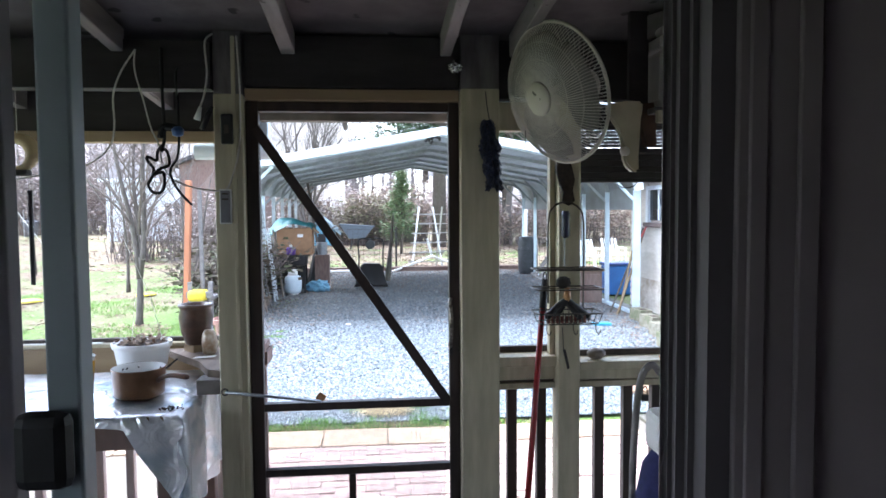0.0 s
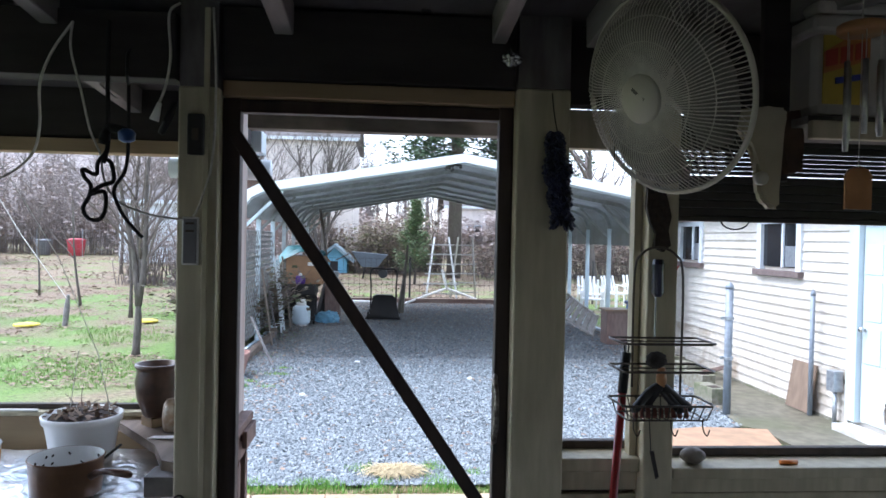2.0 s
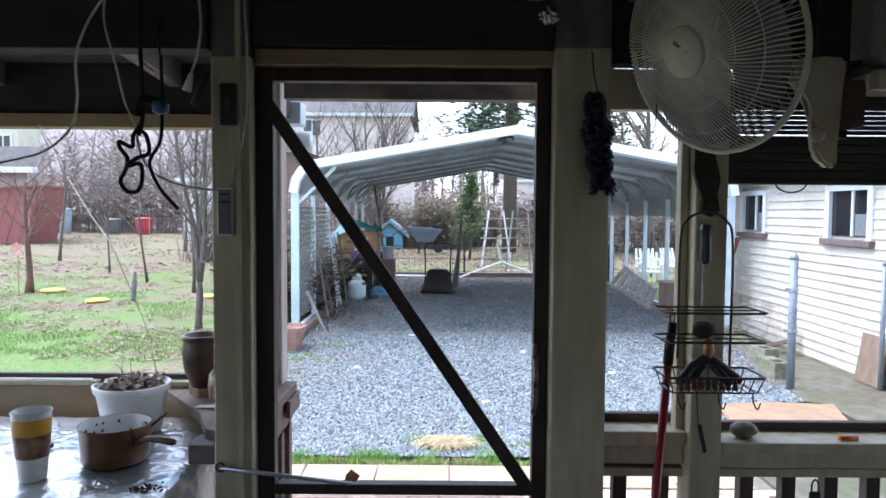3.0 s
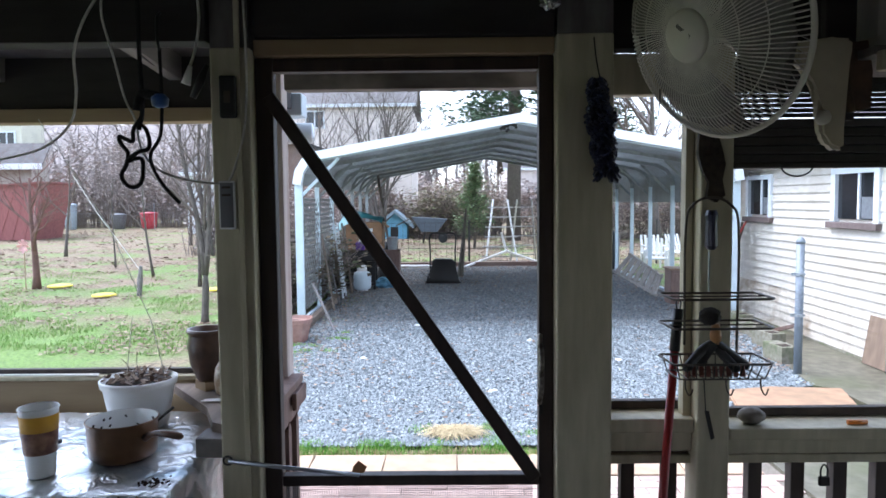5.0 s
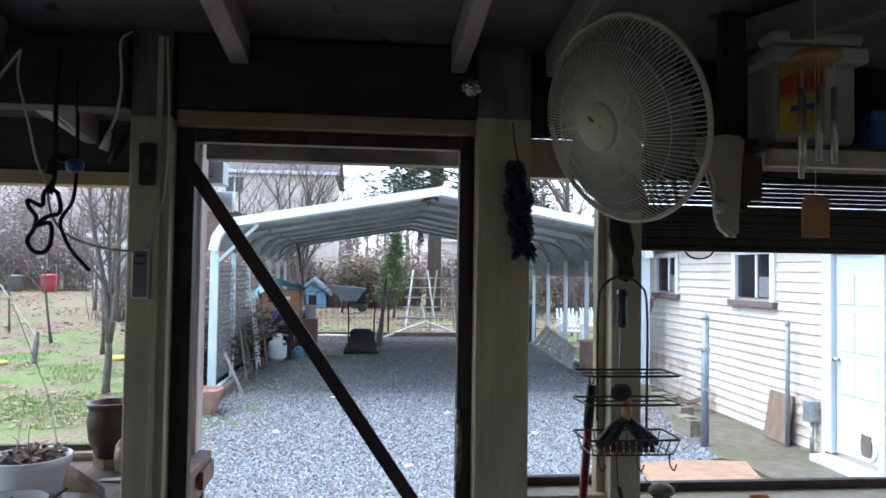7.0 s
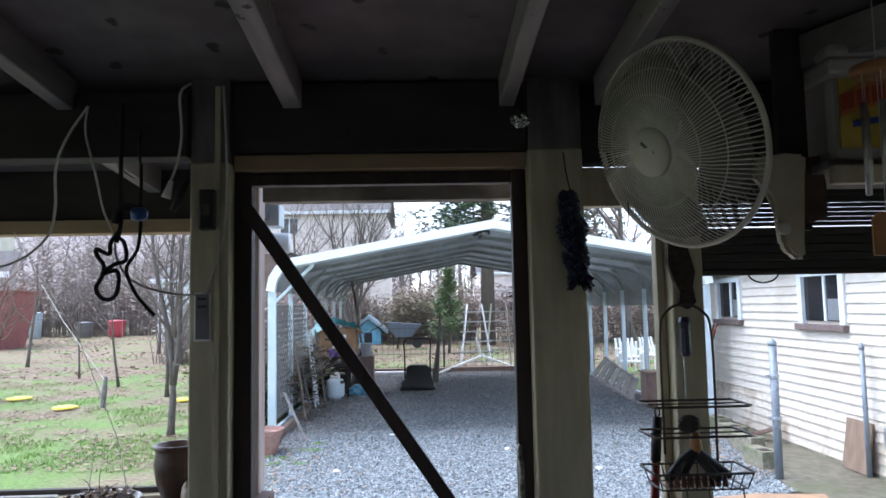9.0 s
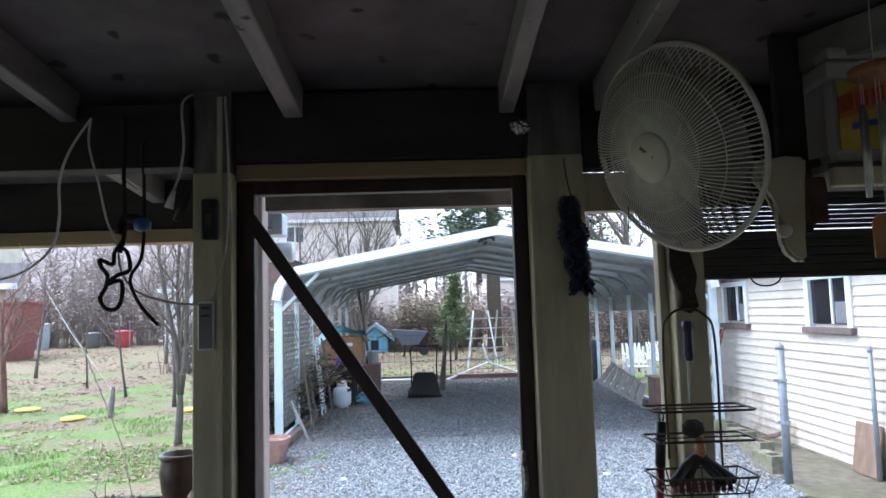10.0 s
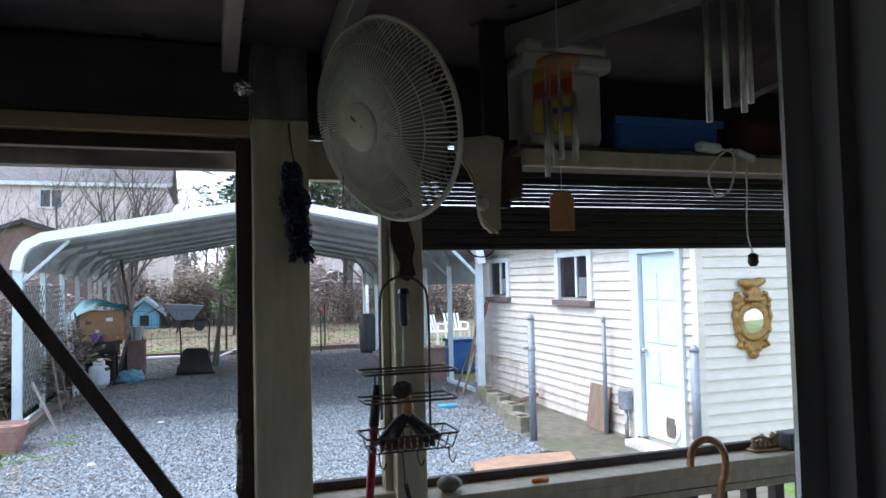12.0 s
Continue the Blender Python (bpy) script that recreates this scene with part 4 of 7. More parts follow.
    tube([fan_pt(0.05, a, -0.06), fan_pt(0.13, a, -0.052), fan_pt(0.19, a, -0.026), fan_pt(0.222, a, -0.008), fan_pt(0.231, a, 0.0)], 0.0008, 4, bm)
part("rear_grille", bm, FANMETAL, fan)
bm = tube([fan_pt(0.232, k * math.tau / 64, 0.0) for k in range(64)], 0.0062, 8, closed=True)
part("rim", bm, FANPL, fan, "", True)
bm = bmesh.new()
for r, h in ((0.125, 0.0745), (0.178, 0.056)):
    tube([fan_pt(r, k * math.tau / 56, h - 0.003) for k in range(56)], 0.0014, 5, bm, closed=True)
part("grille_ring", bm, FANMETAL, fan)
cap = part("hub_cap", lathe([(0.056, 0.068), (0.056, 0.080), (0.051, 0.085), (0.003, 0.087)], FC, 32, FA), FANPL, fan, "round white hub cap", True)
bd = Vector((0.8, -0.25, -0.45))
bd = (bd - FA * bd.dot(FA)).normalized() * 0.021
part("badge", beam(FC + FA * 0.0885 - bd + Vector((0, 0, 0.012)), FC + FA * 0.0885 + bd + Vector((0, 0, 0.012)), 0.008, 0.003, 0, up=FA), mat("dark_badge", (0.12, 0.11, 0.10)), cap, "dark logo strip")
part("motor", lathe([(0.02, -0.16), (0.055, -0.15), (0.068, -0.12), (0.068, -0.085), (0.05, -0.07), (0.03, -0.02), (0.02, 0.02)], FC, 24, FA), FANPL, fan, "", True)
for k in range(3):
    a0 = 0.7 + k * math.tau / 3
    bm = bmesh.new()
    rows = []
    for i in range(9):
        u = i / 8
        r = 0.03 + 0.178 * u
        w = 0.42 + 0.56 * math.sin(u * 2.4)
        rows.append([bm.verts.new(fan_pt(r, a0 + (v - 0.5) * w * 1.9 + 0.35 * u, 0.02 + (v - 0.5) * 0.035)) for v in (0, 0.25, 0.5, 0.75, 1)])
    for A, B in zip(rows, rows[1:]):
        for j in range(4):
            bm.faces.new((A[j], A[j + 1], B[j + 1], B[j]))
    bmesh.ops.solidify(bm, geom=bm.faces[:], thickness=0.002)
    part("blade", bm, BLADEPL, fan, "dusty grey plastic blade", True)
bm = prism([(0.862, 1.972), (0.862, 2.012), (0.939, 2.022), (0.986, 2.020), (0.988, 2.003), (0.976, 1.947), (0.972, 1.873), (0.974, 1.785), (0.960, 1.780), (0.939, 1.790), (0.921, 1.815), (0.914, 1.873), (0.918, 1.914), (0.907, 1.938)], 'y', -0.385, -0.352)
bmesh.ops.bevel(bm, geom=bm.edges[:], offset=0.008, segments=2, affect='EDGES')
br = part("bracket", bm, mat("yellowed_bracket_plastic", (0.44, 0.40, 0.28), (0.36, 0.32, 0.22), rough=0.45, scale=12, bump=0.04), fan, "curved yellowed wall bracket")
part("knob", lathe([(0.016, 0), (0.016, 0.010), (0.011, 0.016)], (0.920, -0.386, 1.852), 16, (0, -1, 0)), FANPL, br, "", True)
part("pull_cord", tube(bent([(0.60, -0.30, 1.93), (0.603, -0.29, 1.90), (0.60, -0.29, 1.87)]), 0.0015, 5), BLACK, fan)
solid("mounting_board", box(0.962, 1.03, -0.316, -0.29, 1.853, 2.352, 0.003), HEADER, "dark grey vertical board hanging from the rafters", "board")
# dark block added as the shadow at the bracket's right side
solid("bracket_block", prism([(0.990, 2.016), (1.035, 2.022), (1.047, 1.957), (1.045, 1.875), (1.012, 1.870), (0.998, 1.932)], 'y', -0.351, -0.318), mat("bracket_shade_brown", (0.085, 0.05, 0.035), (0.045, 0.028, 0.02), rough=0.85, scale=30), "dark brown block standing in for the shade behind the fan bracket", "block")

# ---- shelf with its load, over the wide screen ----
solid("trim_small_head", box(0.556, 0.761, 0.01, 0.06, 1.962, 2.072, 0.003), CREAM, "cream painted head board of the small screen", "trim", kind="structure")
shelf = thing("shelf", "cream edged hanging shelf board under the porch ceiling", "shelf", (2.1, -0.28, 1.94))
part("board", box(1.013, 3.2, -0.415, -0.13, 1.978, 1.998, 0.002), GREYWOOD, shelf)
part("edge_strip", box(1.013, 3.2, -0.438, -0.416, 1.942, 1.984, 0.004), CREAM, shelf)
part("bearer", box(3.12, 3.2, -0.43, 0.0, 1.90, 1.976), GREYWOOD, shelf)
bucket = thing("detergent_bucket", "white lidded plastic bucket with yellow and orange label on the shelf", "bucket", (1.165, -0.29, 1.999))
bm = box(1.05, 1.268, -0.39, -0.19, 1.999, 2.215, 0.03)
# white plastic lowered to grey; the shelf's shade is in the colour
DIMWHITE = mat("shade_dimmed_white_plastic", (0.52, 0.50, 0.47), (0.44, 0.42, 0.39), rough=0.45, scale=9, bump=0.03)
part("body", bm, DIMWHITE, bucket)
part("lid", box(1.042, 1.277, -0.398, -0.182, 2.238, 2.272, 0.014), DIMWHITE, bucket, "thick white snap-on lid")
part("rim", box(1.034, 1.284, -0.405, -0.175, 2.196, 2.237, 0.010), DIMWHITE, bucket)
YEL, ORA, RED, BLU = (mat(n, c, rough=0.4, scale=8, bump=0) for n, c in (("label_yellow", (0.55, 0.42, 0.06)), ("label_orange", (0.52, 0.19, 0.05)), ("label_red", (0.42, 0.05, 0.03)), ("label_blue", (0.05, 0.07, 0.35))))
lb = part("label", box(1.062, 1.175, -0.3935, -0.3905, 2.03, 2.19), YEL, bucket, "yellow, orange and red printed label")
part("label_patch", prism([(1.062, 2.10), (1.175, 2.135), (1.175, 2.19), (1.12, 2.185), (1.062, 2.15)], 'y', -0.3955, -0.3936), ORA, lb)
for x in (1.066, 1.102, 1.138):
    part("label_bar", prism([(x, 2.112 + (x - 1.056) * 0.25), (x + 0.029, 2.119 + (x - 1.056) * 0.25), (x + 0.029, 2.158 + (x - 1.056) * 0.25), (x, 2.150 + (x - 1.056) * 0.25)], 'y', -0.3975, -0.3956), RED, lb)
part("label_bar", prism([(1.09, 2.076), (1.168, 2.090), (1.168, 2.104), (1.09, 2.091)], 'y', -0.3975, -0.3956), BLU, lb)
bin_ = thing("storage_tray", "blue plastic tray on the shelf", "tray", (1.47, -0.28, 1.999))
BLUEP = mat("blue_plastic", (0.03, 0.14, 0.42), (0.025, 0.11, 0.34), rough=0.4, scale=6, bump=0.02)
bm = box(1.30, 1.62, -0.39, -0.17, 1.999, 2.082, 0.012)
top = [f_ for f_ in bm.faces if f_.normal.z > 0.9 and f_.calc_area() > 0.01]
r_ = bmesh.ops.inset_region(bm, faces=top, thickness=0.008)
bmesh.ops.translate(bm, verts=list({v_ for f_ in top for v_ in f_.verts}), vec=(0, 0, -0.07))
part("body", bm, BLUEP, bin_)
part("rim", box(1.29, 1.63, -0.402, -0.391, 2.068, 2.088, 0.003), BLUEP, bin_)
solid("folded_cloth", box(1.72, 1.95, -0.36, -0.18, 1.999, 2.12, 0.03), mat("maroon_cloth", (0.09, 0.03, 0.03), rough=0.95, scale=50), "dark maroon folded cloth on the shelf", "cloth", smooth=True)

# dark mini blind, half raised
SLAT = mat("dark_slats", (0.035, 0.03, 0.028), rough=0.6, scale=30, bump=0.05)
blind = thing("mini_blind", "dark half-raised blind with thin gaps between slats", "blind", (2.0, 0.10, 1.775))
for k in range(5):
    z = 1.9075 + k * 0.0138
    part("slat", box(0.874, 3.19, 0.104, 0.107, z, z + 0.0129, 0.001), SLAT, blind)
part("valance", box(0.80, 3.19, 0.098, 0.112, 1.9765, 1.9975, 0.003), SLAT, blind)
part("head_rail", box(0.78, 3.19, 0.088, 0.125, 1.998, 2.079, 0.003), SLAT, blind)
for k in range(5):
    part("slat", box(0.874, 3.19, 0.092, 0.120, 1.782 + k * 0.0245, 1.8055 + k * 0.0245, 0.004), SLAT, blind)
part("bottom_bar", box(0.874, 3.19, 0.088, 0.122, 1.765, 1.7815, 0.004), SLAT, blind)
part("pull_ring", tube([(1.10 + 0.045 * math.cos(a), 0.08, 1.772 + 0.03 * math.sin(a)) for a in [math.pi + k * math.pi / 10 for k in range(11)]], 0.0025, 6), BLACK, blind)

# wind chimes
TAN = mat("varnished_wood", (0.45, 0.22, 0.09), (0.34, 0.16, 0.06), rough=0.4, scale=20, stretch=(1, 0.2, 1))
ALU = mat("brushed_aluminium", (0.55, 0.54, 0.52), rough=0.35, metal=0.8, scale=40, bump=0.02)


def chime(at, disc_r, tubes, mt, sail, label, disc=TAN):
    x, y, z = at
    t = thing("wind_chime", label, "wind chime", (x, y, z), "wind chimes")
    part("disc", lathe([(disc_r * 0.9, 0), (disc_r, 0.005), (disc_r, 0.018), (disc_r * 0.9, 0.022)], (x, y, z), 24), disc, t, "", True)
    part("hanging_cord", tube([(x, y, z + 0.02), (x, y, roof_z(y))], 0.0015, 5), CORD, t)
    for i, (a, top, bot, r) in enumerate(tubes):
        px, py = x + disc_r * 0.8 * math.cos(a), y + disc_r * 0.8 * math.sin(a)
        c = part("tube", tube([(px, py, top), (px, py, bot)], r, 10), mt, t, "", True)
        part("string", tube([(px, py, z), (px, py, top)], 0.001, 4), CORD, c)
    if sail:
        part("clapper_cord", tube([(x, y, z), (x, y, sail[1])], 0.001, 4), CORD, t)
        part("sail", prism([(x - 0.03, sail[0]), (x + 0.03, sail[0]), (x + 0.03, sail[1] - 0.018), (x + 0.022, sail[1] - 0.005), (x + 0.01, sail[1]), (x - 0.01, sail[1]), (x - 0.022, sail[1] - 0.005), (x - 0.03, sail[1] - 0.018)], "y", y - 0.003, y + 0.003), TAN, t, "wooden paddle")
    return t


chime((1.06, -0.53, 2.152), 0.05, [(3.4, 2.09, 1.90, 0.006), (4.3, 2.09, 1.935, 0.006), (5.2, 2.09, 1.93, 0.006), (6.2, 2.09, 1.945, 0.006), (1.6, 2.09, 1.93, 0.006)], ALU, (1.778, 1.868),
      "small wooden wind chime with aluminium tubes and paddle")
chime((1.378, -0.70, 2.325), 0.068, [(3.4, 2.30, 2.0, 0.007), (4.1, 2.30, 2.025, 0.007), (4.8, 2.30, 2.015, 0.007), (5.4, 2.30, 2.04, 0.007), (6.1, 2.30, 2.075, 0.007)], ALU, None,
      "larger wind chime with long grey tubes")
bc = chime((-1.272, 0.15, 1.80), 0.045, [(0.2, 1.745, 1.38, 0.009), (2.6, 1.74, 1.42, 0.009), (3.5, 1.745, 1.39, 0.009)], BLACK, None,
      "wind chime with black tubes under a pale wooden crescent", disc=DARKCAST)
moon = [math.radians(k * 15) for k in range(24)]
part("crescent", tube([(-1.275 + 0.058 * math.cos(a), 0.15, 1.885 + 0.058 * math.sin(a)) for a in moon], [0.016 + 0.012 * math.cos(a - 0.5) for a in moon], 10, closed=True), mat("pale_wood_disc", (0.50, 0.38, 0.20), rough=0.5, scale=20), bc, "pale wooden crescent", True)
ec = thing("extension_cord", "tangled white electric cord hanging off the shelf edge", "cord", (1.56, -0.45, 1.70))
part("plug", beam((1.50, -0.45, 2.005), (1.57, -0.45, 2.00), 0.03, 0.024, 0.006), WHITEPL, ec, "white plug")
part("plug", beam((1.62, -0.45, 1.995), (1.68, -0.45, 1.975), 0.02, 0.018, 0.004), WHITEPL, ec, "white plug")
part("cable", tube(bent([(1.57, -0.45, 2.0), (1.61, -0.455, 1.985), (1.595, -0.46, 1.90), (1.55, -0.46, 1.875), (1.525, -0.46, 1.91), (1.545, -0.455, 1.96), (1.60, -0.452, 2.0), (1.65, -0.45, 1.985)]), 0.003, 6), WHITEPL, ec, "", True)
part("cable", tube(bent([(1.655, -0.452, 1.98), (1.648, -0.455, 1.88), (1.645, -0.455, 1.78), (1.66, -0.455, 1.725)]), 0.0025, 6), WHITEPL, ec, "", True)
part("knob", lathe([(0.008, 0), (0.014, 0.01), (0.013, 0.03), (0.006, 0.035)], (1.66, -0.455, 1.69), 10), BLACK, ec, "dark cord end", True)

# ---- things on the left header and posts ----
solid("twine", tube(bent([(-0.752, -0.09, 2.231), (-0.803, -0.09, 2.153), (-0.832, -0.09, 2.07), (-0.831, -0.09, 1.965), (-0.849, -0.09, 1.891), (-0.913, -0.09, 1.834), (-0.999, -0.09, 1.807), (-1.2, -0.09, 1.77)]), 0.0035, 6), CORD,
      "pale cord drooping from the header beam", "cord", "drooping cords", smooth=True)
solid("twine", tube(bent([(-0.752, -0.092, 2.231), (-0.755, -0.095, 2.159), (-0.727, -0.098, 2.053), (-0.704, -0.098, 1.955), (-0.678, -0.098, 1.895), (-0.668, -0.095, 1.828), (-0.635, -0.09, 1.775), (-0.562, -0.085, 1.744), (-0.482, -0.068, 1.733), (-0.455, -0.066, 1.737), (-0.43, -0.066, 1.794), (-0.405, -0.066, 1.898), (-0.399, -0.066, 2.08), (-0.408, -0.066, 2.29)]), 0.0032, 6), CORD,
      "pale cord looping from the beam to the post", "cord", "drooping cords", smooth=True)
pc = thing("plug_cord", "white cord with a loose plug hanging from the beam", "cord", (-0.51, -0.1, 1.98))
part("cable", tube(bent([(-0.486, -0.09, 2.29), (-0.511, -0.1, 2.258), (-0.506, -0.1, 2.152), (-0.517, -0.1, 2.076), (-0.534, -0.1, 2.027)]), 0.0035, 6), CORD, pc, "", True)
part("plug", tube([(-0.532, -0.1, 2.03), (-0.539, -0.1, 2.005), (-0.545, -0.1, 1.985)], [0.006, 0.010, 0.013], 8), WHITEPL, pc, "white plug", True)
ROPE = mat("black_rope", (0.016, 0.016, 0.018), (0.006, 0.006, 0.007), rough=0.85, scale=220, bump=0.6)
rp = thing("black_rope", "black braided rope hanging in tangled loops from the beam", "rope", (-0.66, -0.1, 1.68))
part("strand", tube(bent([(-0.666, -0.085, 2.239), (-0.661, -0.1, 2.079), (-0.658, -0.1, 1.93), (-0.669, -0.1, 1.871)]), 0.006, 8), ROPE, rp, "", True)
part("strand", tube(bent([(-0.659, -0.106, 1.901), (-0.683, -0.1, 1.872), (-0.687, -0.1, 1.842), (-0.719, -0.1, 1.855), (-0.716, -0.1, 1.836), (-0.697, -0.106, 1.813), (-0.704, -0.1, 1.784), (-0.718, -0.1, 1.755), (-0.703, -0.1, 1.729), (-0.677, -0.1, 1.728), (-0.663, -0.1, 1.754), (-0.666, -0.1, 1.798), (-0.697, -0.112, 1.791), (-0.668, -0.114, 1.813), (-0.644, -0.1, 1.827), (-0.65, -0.1, 1.871), (-0.669, -0.1, 1.886)]), 0.0055, 8), ROPE, rp, "", True)
part("strand", tube(bent([(-0.613, -0.09, 2.078), (-0.608, -0.1, 1.929), (-0.615, -0.1, 1.855), (-0.638, -0.104, 1.812), (-0.637, -0.104, 1.782), (-0.613, -0.1, 1.731), (-0.57, -0.1, 1.683)]), 0.0048, 8), ROPE, rp, "", True)
part("strand", tube(bent([(-0.672, -0.1, 1.92), (-0.66, -0.1, 1.96), (-0.62, -0.1, 1.955), (-0.60, -0.1, 1.94)]), 0.012, 8), ROPE, rp, "", True)
solid("blue_clip", lathe([(0.008, 0), (0.02, 0.006), (0.022, 0.025), (0.012, 0.035)], (-0.611, -0.103, 1.925), 12), mat("blue_clip_plastic", (0.03, 0.08, 0.25), rough=0.4), "small blue plastic clip on the rope", "clip", smooth=True)
solid("beam_hook", tube(bent([(-0.613, -0.078, 2.17), (-0.613, -0.10, 2.15), (-0.612, -0.105, 2.10), (-0.613, -0.09, 2.07)]), 0.004, 6), BLACK, "black metal hook on the header beam", "hook")
solid("whisk_brush", tube([(-0.494, -0.085, 2.035), (-0.512, -0.088, 1.995), (-0.531, -0.09, 1.952)], [0.006, 0.012, 0.009], 8), BLACK, "dark brush hanging beside the post", "brush", smooth=True)
sb = thing("switch_box", "small dark box screwed to the cream post", "switch box", (-0.447, -0.07, 1.90))
part("body", box(-0.468, -0.425, -0.082, -0.061, 1.902, 2.010, 0.005), BLACK, sb)
part("button", box(-0.455, -0.438, -0.085, -0.082, 1.94, 1.97, 0.002), DARKRAIL, sb)
tm = thing("thermometer", "grey thermometer plate with pale border on the post", "thermometer", (-0.459, -0.062, 1.61))
part("plate", box(-0.481, -0.437, -0.069, -0.061, 1.613, 1.74, 0.003), WHITEPL, tm)
part("face", box(-0.476, -0.442, -0.0715, -0.0685, 1.618, 1.735, 0.001), mat("grey_face", (0.22, 0.22, 0.24), rough=0.3), tm, "grey face")
for z in (1.72, 1.70):
    part("bar", box(-0.47, -0.448, -0.0735, -0.0714, z, z + 0.006), DARKRAIL, tm)
solid("grey_ribbon", beam((-0.848, 0.25, 2.165), (-0.768, 0.25, 2.10), 0.003, 0.022, 0, up=(0, 1, 0)), RAFTER, "pale strip nailed under the bay ceiling", "strip")

du = thing("bottle_brush_duster", "dark blue fluffy duster hanging from the cream post", "duster", (0.515, -0.1, 1.74))
part("string", tube(bent([(0.50, -0.062, 2.10), (0.504, -0.075, 2.04), (0.512, -0.09, 1.98)]), 0.002, 5), BLACK, du)
bm = bmesh.new()
rng = np.random.default_rng(5)
for k in range(900):
    u = rng.uniform(0, 1)
    c = Vector((0.500 + 0.026 * u, -0.098, 1.985 - 0.235 * u))
    rr = 0.014 + (0.018 + 0.012 * u) * math.sin(min(1, u * 1.25 + 0.12) * math.pi * 0.8) + 0.006 * math.sin(u * 20)
    a, e = rng.uniform(0, math.tau), rng.uniform(-0.5, 0.7)
    d = Vector((math.cos(a), math.sin(a), -e)).normalized()
    tube([c, c + d * rr * 0.7, c + d * rr + Vector((0, 0, -0.008))], [0.005, 0.006, 0.004], 4, bm)
part("bristles", bm, island("duster_fluff", [(0.007, 0.008, 0.016), (0.014, 0.018, 0.045), (0.04, 0.048, 0.10)], rough=0.35), du)
bm = bmesh.new()
bmesh.ops.create_icosphere(bm, subdivisions=3, radius=0.026)
for v in bm.verts:
    v.co *= 1 + 0.45 * noise.noise(v.co * 90)
    v.co = Vector((v.co.x, v.co.y * 0.7, v.co.z * 0.9)) + Vector((0.386, -0.068, 2.188))
solid("foil_ball", bm, mat("crumpled_foil", (0.75, 0.75, 0.75), rough=0.25, metal=1.0, scale=90, bump=0.5), "crumpled foil stuck beside the rafter end", "foil")

# ---- wire caddy on the middle post ----
solid("post_cleat", prism([(0.774, 1.853), (0.799, 1.862), (0.823, 1.845), (0.833, 1.812), (0.843, 1.771), (0.835, 1.731), (0.843, 1.690), (0.822, 1.672), (0.795, 1.684), (0.800, 1.723), (0.784, 1.753), (0.771, 1.797)], 'y', -0.068, -0.051), mat("rough_dark_brown", (0.05, 0.036, 0.027), (0.022, 0.017, 0.014), rough=0.9, scale=60, bump=0.8), "dark ragged piece on the middle post", "cleat")
cad = thing("shower_caddy", "bronze wire caddy with two shelves and a basket", "caddy", (0.79, -0.14, 1.24))
part("hanger", tube(bent([(0.735, -0.085, 1.30), (0.735, -0.085, 1.60), (0.755, -0.08, 1.665), (0.803, -0.075, 1.685), (0.852, -0.08, 1.665), (0.872, -0.085, 1.60), (0.872, -0.085, 1.30), (0.868, -0.10, 1.23), (0.858, -0.11, 1.245)]), 0.0035, 7), WIRE, cad, "", True)


def ring(z, x0=0.667, x1=0.909, y0=-0.215, y1=-0.092, r=0.0032):
    return tube([(x0, y1, z), (x1, y1, z), (x1 + 0.004, y1 - 0.01, z), (x1 + 0.004, y0 + 0.012, z), (x1 - 0.008, y0, z), (x0 + 0.01, y0, z), (x0, y0 + 0.01, z), (x0 - 0.003, y1 - 0.01, z)], r, 6, closed=True)


for z in (1.437, 1.365):
    s = part("shelf_ring", ring(z), WIRE, cad, "", True)
    part("wire", tube([(0.667, -0.155, z), (0.912, -0.155, z)], 0.002, 5), WIRE, s)
bk = part("basket", ring(1.277), WIRE, cad, "", True)
part("ring", ring(1.237, 0.685, 0.895, -0.20, -0.10, 0.0022), WIRE, bk, "", True)
for k in range(11):
    x = 0.675 + k * 0.0232
    part("wire", tube([(x, -0.213, 1.277), (x + (0.79 - x) * 0.1, -0.20, 1.237), (x + (0.79 - x) * 0.1, -0.10, 1.237), (x, -0.092, 1.277)], 0.0018, 5), WIRE, bk)
for x in (0.70, 0.80, 0.885):
    part("hook", tube(bent([(x, -0.20, 1.24), (x, -0.205, 1.215), (x + 0.008, -0.21, 1.20), (x + 0.016, -0.208, 1.215)]), 0.002, 5), WIRE, cad)
scr = thing("screwdriver", "dark blue handled screwdriver hung on the post", "screwdriver", (0.803, -0.07, 1.44))
part("grip", lathe([(0.010, 0), (0.017, 0.01), (0.015, 0.075), (0.018, 0.09), (0.013, 0.104)], (0.806, -0.072, 1.548), 10), mat("navy_plastic", (0.012, 0.014, 0.05), rough=0.35), scr)
part("blade", tube([(0.803, -0.068, 1.548), (0.803, -0.068, 1.43)], 0.0025, 6), STEEL, scr)
star = thing("garden_claw", "dark splayed tool head with wooden collar in the basket", "tool", (0.79, -0.16, 1.243))
for p in ((0.70, -0.20, 1.262), (0.75, -0.14, 1.25), (0.83, -0.20, 1.258), (0.875, -0.15, 1.254)):
    tube(bent([(0.788, -0.16, 1.322), (0.785 + (p[0] - 0.79) * 0.35, -0.16, 1.30), p]), [0.012] * 12 + [0.007], 7, bm := bmesh.new())
    part("prong", bm, DARKCAST, star, "", True)
part("collar", lathe([(0.012, 0), (0.015, 0.02), (0.010, 0.05)], (0.788, -0.16, 1.318), 10), TAN, star, "", True)
bm = bmesh.new()
bmesh.ops.create_icosphere(bm, subdivisions=3, radius=1)
